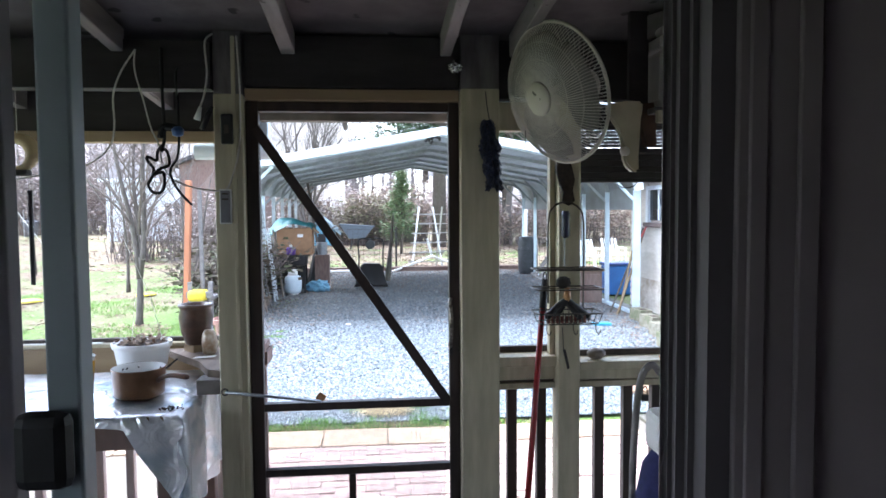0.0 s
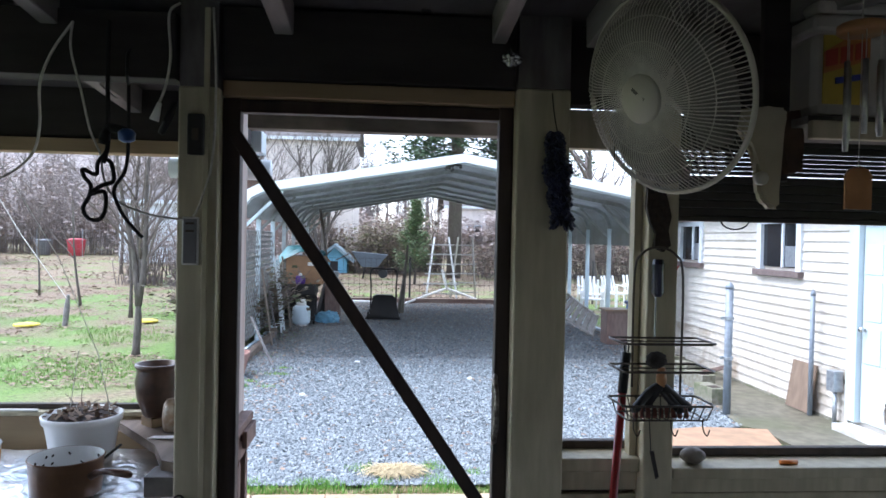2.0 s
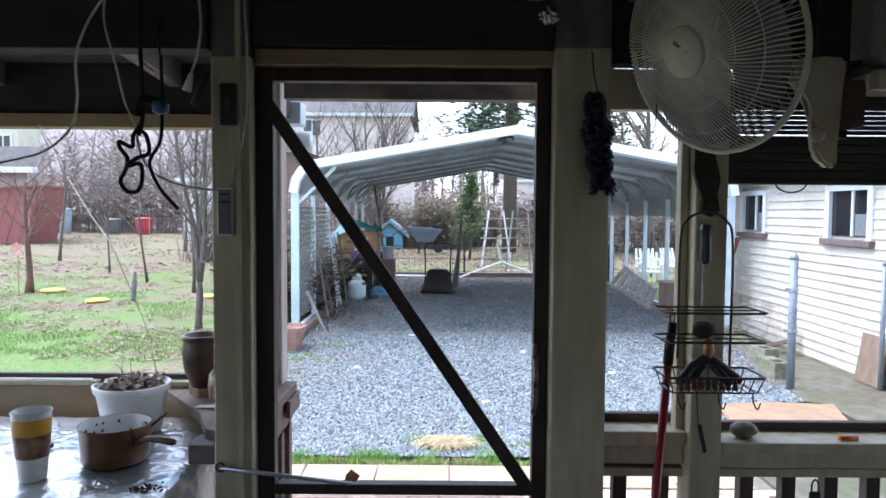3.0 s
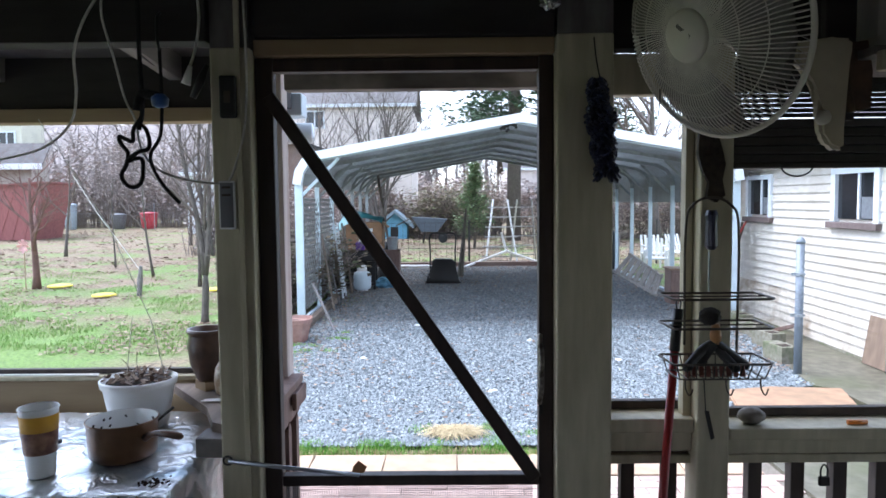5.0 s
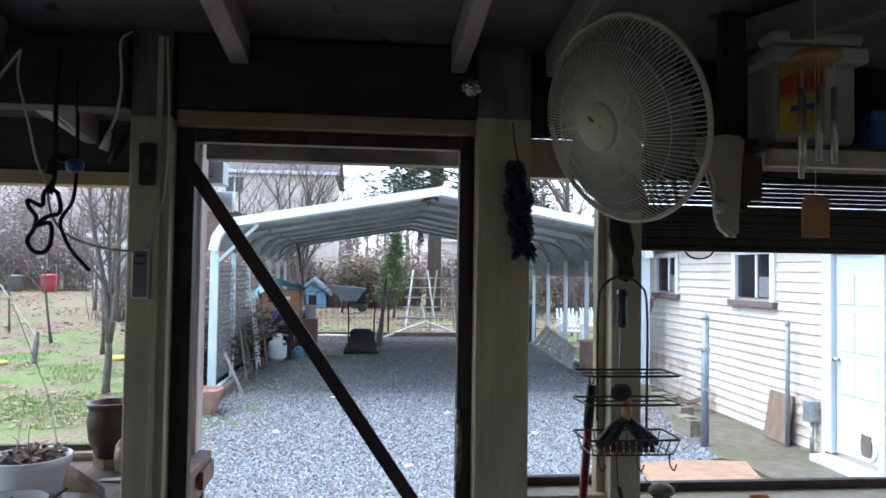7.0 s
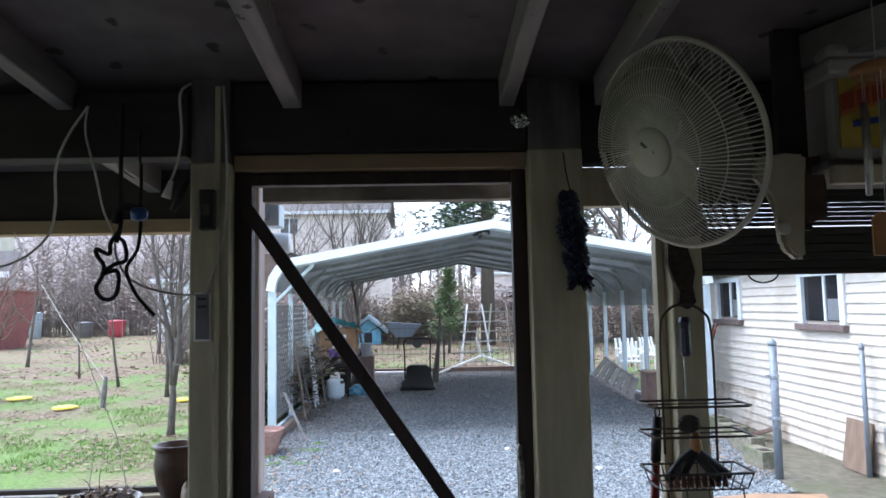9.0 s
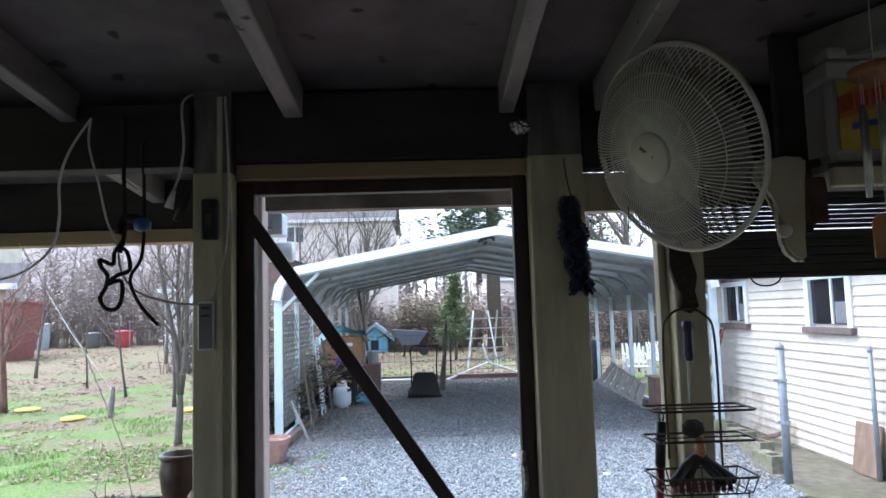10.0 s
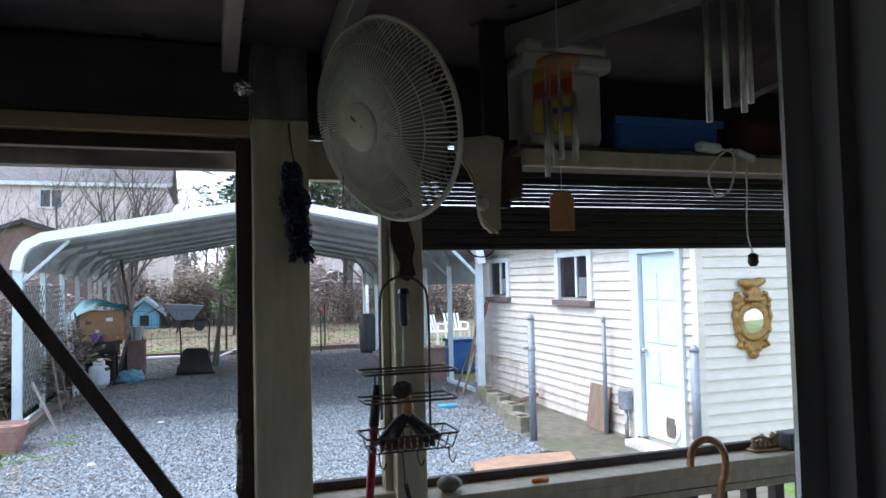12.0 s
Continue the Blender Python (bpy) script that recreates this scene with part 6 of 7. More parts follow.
        for q in (0.35, 0.55, 0.75, 0.9, 1.0):
            cs.append(tuple(a.lerp(b, q)))
            e = a.lerp(b, q) + Vector((rng.normal(0, 0.3), rng.normal(0, 0.3), rng.uniform(0.05, 0.4)))
            tube([a.lerp(b, q), e], [0.008, 0.003], 3, bm)
    part("brushwood", bm, TWIG, t)
    clumps(rng, cs, n, (0.22, 0.22, 0.18), leaf, m, "foliage", t)
    return t


# brush tones lightened so that haze sits in the colour
HAZEBRUSH = island("haze_paled_brush", [(0.33, 0.285, 0.265), (0.42, 0.36, 0.335), (0.50, 0.43, 0.40), (0.36, 0.29, 0.255)], rough=0.9)


def forked_tree(x, y, fork, height, r, seed, label, leans, m=None):
    """A short bole that splits low into slender leaning stems."""
    rng = np.random.default_rng(seed)
    t = thing("forked_tree", label, "tree", (x, y, G))
    top = Vector((x + 0.01, y, G + fork))
    part("bole", tube([(x - 0.02, y, G - 0.03), (x - 0.015, y, G + 0.1), (x + 0.01, y, G + fork * 0.5), top + Vector((0, 0, 0.05))], [r * 1.35, r * 1.05, r, r * 0.4], 12), m or BARK, t, "", True)
    for lx, ly, k in leans:
        pts, rs = [], []
        for i in range(10):
            u = i / 9
            pts.append(top + Vector((lx * u + 0.03 * math.sin(u * 9) + 0.004 * lx, ly * u + 0.02 * math.sin(u * 7), (height - fork) * k * u - 0.3 * (1 - u))))
            rs.append(r * 0.92 * (1 - 0.87 * u))
        part("stem", tube(pts, rs, 9), m or BARK, t, "", True)
        bm = bmesh.new()
        for j in range(11):
            u = 0.12 + 0.85 * (j + 0.5) / 11
            i = min(8, int(u * 9))
            p = pts[i].lerp(pts[i + 1], u * 9 - i)
            a = rng.uniform(0, math.tau)
            branch(bm, rng, p, Vector((math.cos(a), math.sin(a), 0)) * 0.75 + Vector((0, 0, 0.85)), 1.5 - 0.8 * u, rs[i] * 0.55, 3)
        part("crown", bm, TWIG, t)
    return t


forked_tree(-3.76, 9.22, 1.05, 4.4, 0.054, 11, "grey-barked bare tree forking low on the lawn", ((-0.55, 0.1, 1.0), (0.30, -0.1, 1.05), (-0.12, 0.25, 0.8)))
bare_tree(-3.35, 10.3, 3.4, 0.035, 12, "thin crooked bare sapling on the lawn", forks=5, depth=2, stems=2)
bare_tree(-9.3, 14.0, 3.4, 0.085, 13, "small reddish bare fruit tree on the lawn", forks=9, depth=3, start=0.3, m=mat("reddish_twigs", (0.20, 0.115, 0.095), (0.14, 0.08, 0.07), rough=0.9, scale=10, bump=0), spread=0.7)
bare_tree(-9.9, 19.1, 3.6, 0.032, 14, "thin bare tree by the back fence", forks=7, depth=3)
bare_tree(-7.7, 16.6, 4.0, 0.036, 15, "thin bare tree by the back fence", forks=7, depth=3)
bare_tree(-8.4, 23.5, 5.0, 0.045, 16, "thin bare tree by the back fence", forks=7, depth=3)
bare_tree(-5.6, 14.2, 3.0, 0.045, 18, "thin bare tree with a pruned trunk on the lawn", forks=8, depth=3)
bare_tree(-11.6, 30.0, 7.0, 0.07, 19, "slim bare tree before the white garage", forks=9, depth=3, start=0.25)
bare_tree(-9.2, 33.0, 7.5, 0.08, 24, "slim bare tree before the white garage", forks=9, depth=3, start=0.25)
bare_tree(-6.9, 37.0, 9.5, 0.12, 25, "tall bare tree before the cream house", forks=11, depth=3, start=0.25, spread=0.6)
bare_tree(-14.0, 24.0, 5.0, 0.06, 17, "bare tree at the side of the lawn", forks=8, depth=3)
bare_tree(-2.7, 27.5, 7.6, 0.10, 21, "many-stemmed tall bare tree behind the carport", forks=7, depth=3, stems=5, start=0.3, m=BARK)
bare_tree(9.6, 30.0, 10.5, 0.22, 22, "tall bare tree behind the garage", forks=11, depth=3, start=0.3, spread=0.6)
bare_tree(7.0, 33.0, 10.0, 0.2, 23, "tall bare tree behind the garage", forks=11, depth=3, start=0.3, spread=0.6)
fir(3.25, 31.5, 5.4, 15.5, 4.6, 31, "tall dark green fir with a bare lower trunk", leaf=0.16, trunk=0.36, dense=30)
fir(7.6, 37.0, 4.8, 13.5, 4.2, 32, "tall dark green fir behind the yard", leaf=0.18, dense=26)
fir(1.2, 26.5, 0.3, 2.95, 0.85, 33, "young bright green conifer by the back fence", tiers=13, m=HEDGE, leaf=0.075, droop=-0.55, trunk=0.06, dense=16)
brush("thicket", "russet winter thicket along the back fence", -5.5, 3.2, 36.0, 39.0, 4.0, 11000, 41, RUSSET, 620, 0.13)
brush("thicket", "brown thicket with some green behind the yard", -1.6, 1.4, 33.5, 35.0, 3.4, 3600, 42, island("mixed_brush", [(0.20, 0.14, 0.10), (0.14, 0.16, 0.07), (0.26, 0.20, 0.15), (0.17, 0.20, 0.09)], rough=0.85), 190, 0.13)
brush("thicket", "brown brush behind the garage side", 4.0, 14.0, 31.0, 36.0, 2.6, 8000, 43, RUSSET, 480, 0.13)
brush("thicket", "tangled brown brush behind the far fence", -48.0, -9.0, 54.0, 61.0, 9.5, 22000, 44, HAZEBRUSH, 1900, 0.24)
brush("thicket", "grey-brown brush behind the neighbouring houses", -9.0, 22.0, 58.0, 62.0, 4.5, 9000, 45, HAZEBRUSH, 600, 0.34)

brush("thicket", "grey brush round the red shed", -44.0, -26.5, 38.2, 39.0, 3.6, 4200, 47, HAZEBRUSH, 340, 0.22)
brush("thicket", "bare grey-brown brush before the dark shed", -9.5, -3.3, 23.5, 26.5, 2.9, 5200, 49, HAZEBRUSH, 420, 0.10)
brush("hedge_row", "dense brown and green bramble outside the lattice", -3.0, -2.40, 10.0, 17.8, 2.15, 12000, 48, island("bramble", [(0.07, 0.055, 0.04), (0.11, 0.085, 0.055), (0.07, 0.09, 0.04), (0.15, 0.115, 0.08)], rough=0.85), 420, 0.10)
# wooded rise to the left
bm = bmesh.new()
hg = {}
for i in range(61):
    for j in range(9):
        x, y = -190 + 172 * i / 60, 92 + 60 * j / 8
        fall = min(1.0, (-18 - x) / 26)
        hg[i, j] = bm.verts.new((x, y, G - 0.1 + fall * 19 * math.sin(j / 8 * math.pi / 2) + fall * 2.2 * noise.noise(Vector((x * 0.06, y * 0.06, 2)))))
for i in range(60):
    for j in range(8):
        bm.faces.new((hg[i, j], hg[i + 1, j], hg[i + 1, j + 1], hg[i, j + 1]))
# distance haze is mixed into the slope's own colour
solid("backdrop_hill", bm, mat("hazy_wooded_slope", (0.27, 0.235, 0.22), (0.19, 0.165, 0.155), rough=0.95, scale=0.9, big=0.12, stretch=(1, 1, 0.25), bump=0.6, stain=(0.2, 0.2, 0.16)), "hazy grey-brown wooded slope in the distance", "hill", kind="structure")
# distant wood
rng = np.random.default_rng(61)
bm = bmesh.new()
for k in range(330):
    x, y = rng.uniform(-75, 60), rng.uniform(66, 95)
    h_ = rng.uniform(7, 13)
    tube([(x, y, G), (x + rng.normal(0, 0.4), y, h_ * 0.6), (x + rng.normal(0, 0.8), y, h_)], [0.18, 0.12, 0.02], 4, bm)
    for j in range(13):
        z = h_ * rng.uniform(0.25, 0.95)
        a = rng.uniform(0, math.tau)
        L = rng.uniform(1.0, 2.6)
        e = Vector((x + L * math.cos(a), y + L * math.sin(a), z + L * 0.8))
        tube([(x, y, z), e], [0.06, 0.012], 3, bm)
        for q in (0.4, 0.7, 0.9):
            p = Vector((x, y, z)).lerp(e, q)
            tube([p, p + Vector((rng.normal(0, 0.7), rng.normal(0, 0.7), rng.uniform(0.2, 0.9)))], [0.03, 0.008], 3, bm)
# pale bark colour carries the haze over the far woods
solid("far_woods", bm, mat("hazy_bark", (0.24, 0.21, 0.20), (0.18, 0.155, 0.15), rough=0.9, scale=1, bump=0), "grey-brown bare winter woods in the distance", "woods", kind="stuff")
brush("undergrowth", "grey-brown undergrowth below the far woods", -60.0, 45.0, 64.0, 68.0, 5.0, 9000, 62, RUSSET, 700, 0.45)

# ---- neighbouring houses ----
ROOFGREY = mat("grey_roof_shingle", (0.15, 0.14, 0.138), (0.105, 0.098, 0.097), rough=0.9, scale=4, bump=0.2)
STUCCO = mat("pale_cream_stucco", (0.72, 0.65, 0.60), (0.64, 0.57, 0.52), rough=0.85, scale=3, bump=0.1)


def house(name, x0, x1, y0, y1, eave, ridge, label, wm, rm, windows=(), axis='x', category="house"):
    t = thing(name, label, category, ((x0 + x1) / 2, (y0 + y1) / 2, G))
    part("wall", box(x0, x1, y0, y1, G, eave), wm, t)
    ov = 0.35
    if axis == 'x':
        part("roof", prism([(y0 - ov, eave - 0.06), ((y0 + y1) / 2, ridge), (y1 + ov, eave - 0.06), (y1 + ov, eave + 0.1), ((y0 + y1) / 2, ridge + 0.18), (y0 - ov, eave + 0.1)], 'x', x0 - ov, x1 + ov), rm, t)
        part("fascia", box(x0 - ov, x1 + ov, y0 - ov - 0.05, y0 - ov - 0.002, eave - 0.10, eave + 0.12), WHITETRIM, t)
    else:
        part("gable", prism([(x0, eave), ((x0 + x1) / 2, ridge), (x1, eave)], 'y', y0, y1), wm, t)
        part("roof", prism([(x0 - ov, eave - 0.12), ((x0 + x1) / 2, ridge), (x1 + ov, eave - 0.12), (x1 + ov, eave + 0.04), ((x0 + x1) / 2, ridge + 0.18), (x0 - ov, eave + 0.04)], 'y', y0 - ov, y1 + ov), rm, t)
    for wx, wz, ww, wh in windows:
        w = part("window", box(wx - ww / 2, wx + ww / 2, y0 - 0.03, y0 + 0.02, wz, wz + wh), GLASSDARK, t)
        bm = box(wx - ww / 2 - 0.1, wx + ww / 2 + 0.1, y0 - 0.07, y0 - 0.002, wz + wh, wz + wh + 0.1)
        box(wx - ww / 2 - 0.1, wx - ww / 2, y0 - 0.07, y0 - 0.002, wz, wz + wh, bm=bm)
        box(wx + ww / 2, wx + ww / 2 + 0.1, y0 - 0.07, y0 - 0.002, wz, wz + wh, bm=bm)
        box(wx - ww / 2 - 0.14, wx + ww / 2 + 0.14, y0 - 0.1, y0 - 0.002, wz - 0.1, wz, bm=bm)
        box(wx - 0.04, wx + 0.04, y0 - 0.06, y0 - 0.032, wz, wz + wh, bm=bm)
        part("frame", bm, WHITETRIM, w)
    return t


house("neighbour_house", -12.6, -2.2, 45.0, 54.0, 8.0, 10.4, "two-storey pale cream house with grey roof", STUCCO, ROOFGREY,
      [(-8.6, 6.65, 1.1, 1.0), (-10.8, 3.6, 1.0, 1.3), (-5.4, 3.6, 1.0, 1.3)])
YELLOWED = mat("pale_yellow_siding", (0.58, 0.565, 0.45), (0.53, 0.515, 0.41), rough=0.6, scale=3, stretch=(1, 1, 6), bump=0.05)
nh = house("neighbour_house", -42.0, -26.3, 42.0, 44.5, 7.4, 8.6, "pale yellow two-storey house with grey-brown roof and a lean-to", YELLOWED, ROOFGREY, [(-27.2, 5.25, 0.9, 0.95), (-31.5, 5.25, 0.9, 0.95)])
part("lean_to_wall", box(-42.0, -24.7, 40.15, 41.995, G, 5.2), mat("beige_wall", (0.40, 0.36, 0.32), (0.34, 0.30, 0.27), rough=0.85, scale=4), nh, "beige lean-to wall")
part("lean_to_roof", prism([(39.2, 3.95), (40.3, 5.25), (40.3, 5.39), (39.2, 4.09)], 'x', -42.3, -23.5), ROOFGREY, nh)
part("lean_to_fascia", box(-42.3, -23.5, 39.12, 39.195, 3.78, 4.12), WHITETRIM, nh)
house("neighbour_garage", -16.1, -10.6, 42.0, 47.0, 3.5, 4.6, "white low garage behind the lawn", WHITETRIM, ROOFGREY, [(-12.2, 1.3, 0.9, 0.8)], category="garage")
# red raised to a paler tone to hold the haze before the shed
BARNRED = mat("haze_paled_barn_red", (0.30, 0.115, 0.105), (0.23, 0.085, 0.08), rough=0.85, scale=6, stretch=(6, 1, 0.4))
rs = thing("red_shed", "barn-red steep-sided wooden shed beyond the lawn", "shed", (-22.9, 37.5, G))
part("wall", prism([(-27.6, G), (-22.4, G), (-21.7, 2.85), (-25.8, 2.6)], 'y', 36.0, 39.0), BARNRED, rs)
part("roof", prism([(-25.9, 2.605), (-21.6, 2.865), (-21.6, 2.96), (-25.9, 2.70)], 'y', 35.85, 39.15), BARNRED, rs)
for k in range(7):
    part("batten", beam((-26.9 + k * 0.68, 35.985, G), (-25.3 + k * 0.54, 35.985, 2.58 + k * 0.03), 0.05, 0.025, up=(0, 1, 0)), BARNRED, rs)
pw = thing("pinwheel", "pink garden pinwheel on a thin stick in the lawn", "pinwheel", (-9.28, 13.6, G))
part("stick", tube([(-9.28, 13.6, G), (-9.28, 13.6, 0.80)], 0.012, 6), RAWWOOD, pw)
PINK = mat("faded_pink", (0.75, 0.42, 0.40), rough=0.6)
for k in range(8):
    a = k * math.tau / 8
    part("petal", beam((-9.28, 13.58, 0.78), (-9.28 + 0.13 * math.cos(a), 13.55, 0.78 + 0.15 * math.sin(a)), 0.07, 0.01, up=(0, 1, 0.5)), PINK, pw)
house("dark_shed", -8.3, -4.65, 29.0, 32.0, 3.65, 4.3, "weathered shed with a dark gabled roof", BROWNRAIL, mat("dark_felt", (0.05, 0.048, 0.05), rough=0.9), (), 'y', "shed")
house("far_house", 5.5, 16.0, 62.0, 70.0, 4.5, 6.8, "far pale house beyond the yard", STUCCO, ROOFGREY, [(8.0, 1.6, 1.2, 1.2), (11.5, 1.6, 1.2, 1.2)])


def fence(name, x0, x1, y, h, step, label, m, wires):
    t = thing(name, label, "fence", ((x0 + x1) / 2, y, G))
    n_ = int(abs(x1 - x0) / step)
    for i in range(n_ + 1):
        x = x0 + (x1 - x0) * i / n_
        part("post", tube([(x, y, G), (x, y, G + h + 0.06)], 0.028, 7), m, t)
    for z in wires:
        part("wire", tube([(x0, y, G + h * z), (x1, y, G + h * z)], 0.006, 4), m, t)
    bm = bmesh.new()
    for k in range(int(abs(x1 - x0) / 0.16)):
        x = x0 + (x1 - x0) * k * 0.16 / abs(x1 - x0)
        beam((x, y + 0.01, G), (x, y + 0.01, G + h), 0.006, 0.004, 0, bm, up=(0, 1, 0))
    part("wire_mesh", bm, m, t)
    t.children[-1]["kind"] = "stuff"
    return t


fence("back_fence", -2.0, 9.0, 18.75, 1.25, 2.3, "low wire fence on dark metal posts behind the carport", DARKCAST, (0.1, 0.4, 0.7, 1.0))
fence("far_fence", -34.0, -6.0, 50.0, 1.9, 3.0, "galvanised wire fence at the back of the lawn", STEEL, (0.3, 0.65, 1.0))

# ---- yard things ----
def wheelie(x, y, w, h, m, label):
    t = thing("trash_can", label, "trash can", (x, y, G), "trash cans")
    part("body", lathe([(w * 0.36, 0.02), (w * 0.4, 0.05), (w * 0.5, h * 0.9), (w * 0.5, h * 0.92)], (x, y, G), 14), m, t, "", True)
    part("lid", lathe([(w * 0.55, 0), (w * 0.55, 0.05), (w * 0.3, 0.14), (0.02, 0.15)], (x, y, G + h * 0.92), 14), m, t, "", True)
    return t


wheelie(-22.6, 51.5, 1.25, 1.25, mat("red_bin", (0.55, 0.06, 0.09), rough=0.5), "red plastic trash can by the far fence")
wheelie(-24.9, 51.5, 1.1, 1.15, mat("grey_bin", (0.16, 0.17, 0.19), rough=0.5), "dark grey trash can by the far fence")
wheelie(-28.3, 51.0, 0.95, 2.0, mat("pale_blue_bin", (0.45, 0.55, 0.65), rough=0.5), "pale blue drum by the far fence")
for x, y, r in ((-8.85, 14.2, 0.27), (-7.0, 12.5, 0.24), (-4.95, 13.3, 0.22)):
    solid("yellow_disc", lathe([(r, 0), (r * 0.97, 0.03), (r * 0.6, 0.05), (0.02, 0.055)], (x, y, G), 20), mat("yellow_plastic", (0.75, 0.6, 0.05), rough=0.5), "flat yellow plastic disc lying on the lawn", "disc", "yellow discs")
solid("wooden_stake", tube([(-6.25, 12.45, G), (-6.22, 12.45, 0.12), (-6.18, 12.42, 0.42)], [0.05, 0.06, 0.03], 7), RAFTER, "short weathered stake on the lawn", "stake")
solid("guy_line", tube([(-6.2, 12.4, 0.35), (-7.3, 12.9, 1.55), (-7.9, 13.2, 2.3)], 0.007, 5), CORD, "pale line running from stake to tree", "line")
solid("orange_post", beam((-2.72, 8.0, G), (-2.62, 8.0, 2.1), 0.13, 0.07, 0.005), mat("orange_cedar", (0.50, 0.20, 0.10), (0.40, 0.16, 0.08), rough=0.75, scale=10, stretch=(1, 1, 0.2)), "reddish orange cedar post beside the carport", "post")
solid("garden_board", beam((-2.48, 8.1, G), (-2.5, 8.1, 2.0), 0.06, 0.05, 0.004), RAFTER, "pale upright board beside the carport", "board")
steps = thing("pallet_bench", "weathered slatted bench with yellow cloth beside the carport", "bench", (-2.45, 7.9, G))
for k in range(4):
    part("slat", box(-2.64, -2.27, 7.75, 7.79, G + 0.08 + k * 0.17, G + 0.17 + k * 0.17, 0.004), RAFTER, steps)
for x in (-2.6, -2.31):
    part("upright", box(x - 0.03, x + 0.03, 7.795, 7.86, G, 0.62, 0.004), RAFTER, steps)
part("seat", box(-2.64, -2.27, 7.86, 8.2, 0.36, 0.40, 0.004), RAFTER, steps)
part("cloth", box(-2.62, -2.36, 7.70, 8.0, 0.34, 0.50, 0.05), mat("yellow_cloth", (0.7, 0.55, 0.05), rough=0.85, scale=20), steps, "yellow cloth", True)
tp = thing("terracotta_planter", "weathered pinkish terracotta planter at the gravel edge", "planter", (-1.98, 7.55, G))
TERRA = mat("terracotta", (0.36, 0.20, 0.16), (0.28, 0.15, 0.12), rough=0.85, scale=20, stain=(0.45, 0.38, 0.33), amount=0.6)
bm = lathe([(0.17, 0), (0.18, 0.02), (0.235, 0.25), (0.25, 0.255), (0.255, 0.32), (0.235, 0.325), (0.22, 0.28)], (-1.98, 7.55, G), 28)
for v_ in bm.verts:
    d_ = v_.co - Vector((-1.98, 7.55, v_.co.z))
    k_ = max(abs(d_.x), abs(d_.y)) / max(1e-6, d_.length)
    v_.co = Vector((-1.98, 7.55, v_.co.z)) + d_ * (1 + 0.5 * (1 / k_ - 1)) * 0.96
part("pot", bm, TERRA, tp)
bm = lathe([(0.20, 0.27), (0.003, 0.29)], (-1.98, 7.55, G), 16)
part("soil", bm, SOIL, tp)
solid("leaning_stick", beam((-1.55, 8.3, G), (-1.95, 8.75, 0.45), 0.03, 0.03, 0.002), RAFTER, "weathered stick leaning on the lattice", "stick")

# grill with the box and the gas bottle under the carport
gr_ = thing("grill_cart", "dark metal barbecue cart under the carport", "barbecue", (-1.78, 13.3, G))
for x in (-2.12, -1.46):
    for y in (13.1, 13.5):
        part("leg", beam((x, y, G), (x, y, 0.5), 0.04, 0.04), DARKCAST, gr_)
part("firebox", box(-2.16, -1.42, 13.05, 13.55, 0.42, 0.66, 0.03), DARKCAST, gr_)
part("shelf", box(-2.12, -1.46, 13.1, 13.5, G + 0.10, G + 0.13), DARKCAST, gr_)
part("panel", box(-2.12, -1.46, 13.48, 13.5, G + 0.13, 0.42), DARKCAST, gr_)
tk = thing("gas_bottle", "white propane gas bottle standing before the barbecue", "gas bottle", (-1.70, 12.9, G))
part("tank", lathe([(0.12, 0.03), (0.175, 0.06), (0.19, 0.12), (0.19, 0.33), (0.165, 0.40), (0.08, 0.44), (0.03, 0.45)], (-1.70, 12.9, G), 24), CPSTEEL, tk, "", True)
part("foot_ring", lathe([(0.115, 0), (0.115, 0.05)], (-1.70, 12.9, G), 20), WHITEPL, tk)
part("collar", lathe([(0.10, 0.41), (0.105, 0.44), (0.10, 0.55), (0.095, 0.55), (0.095, 0.44)], (-1.70, 12.9, G), 20), WHITEPL, tk, "", True)
part("valve", lathe([(0.02, 0.41), (0.02, 0.46), (0.035, 0.465), (0.035, 0.485)], (-1.70, 12.9, G), 10), CHROME, tk)
cbm = mat("brown_cardboard", (0.33, 0.19, 0.10), (0.28, 0.16, 0.085), rough=0.85, scale=12)
cbx = thing("cardboard_box", "large brown cardboard box with torn tape on the barbecue", "box", (-1.68, 13.3, 0.66))
part("carton", box(-2.05, -1.28, 13.05, 13.6, 0.662, 1.25, 0.01), cbm, cbx)
part("tape", box(-1.60, -1.48, 13.044, 13.049, 1.05, 1.12), WHITEPL, cbx)
part("flap", beam((-1.28, 13.3, 1.25), (-1.15, 13.3, 1.13), 0.5, 0.008, up=(1, 0, 0.4)), cbm, cbx)
jug = thing("purple_jug", "purple plastic jug before the cardboard box", "jug", (-1.72, 13.02, 0.66))
PURP = mat("purple_plastic", (0.10, 0.03, 0.26), rough=0.4)
part("body", box(-1.84, -1.64, 12.97, 13.042, 0.662, 0.84, 0.03), PURP, jug, "", True)
part("cap", lathe([(0.03, 0), (0.03, 0.05)], (-1.74, 13.0, 0.84), 12), WHITEPL, jug)
bm = bmesh.new()
gx = {}
for i in range(17):
    for j in range(13):
        x, y = -2.32 + 1.05 * i / 16, 12.98 + 0.68 * j / 12
        ox = max(0, -2.08 - x, x + 1.32)
        oy = max(0, 13.06 - y)
        z = 1.275 + 0.13 * noise.noise(Vector((x * 3.1, y * 3.1, 1))) + 0.10 * math.exp(-((x + 1.75) ** 2) * 6) - 1.0 * ox - 1.4 * oy
        gx[i, j] = bm.verts.new((x, y, z + 0.04))
for i in range(16):
    for j in range(12):
        bm.faces.new((gx[i, j], gx[i + 1, j], gx[i + 1, j + 1], gx[i, j + 1]))
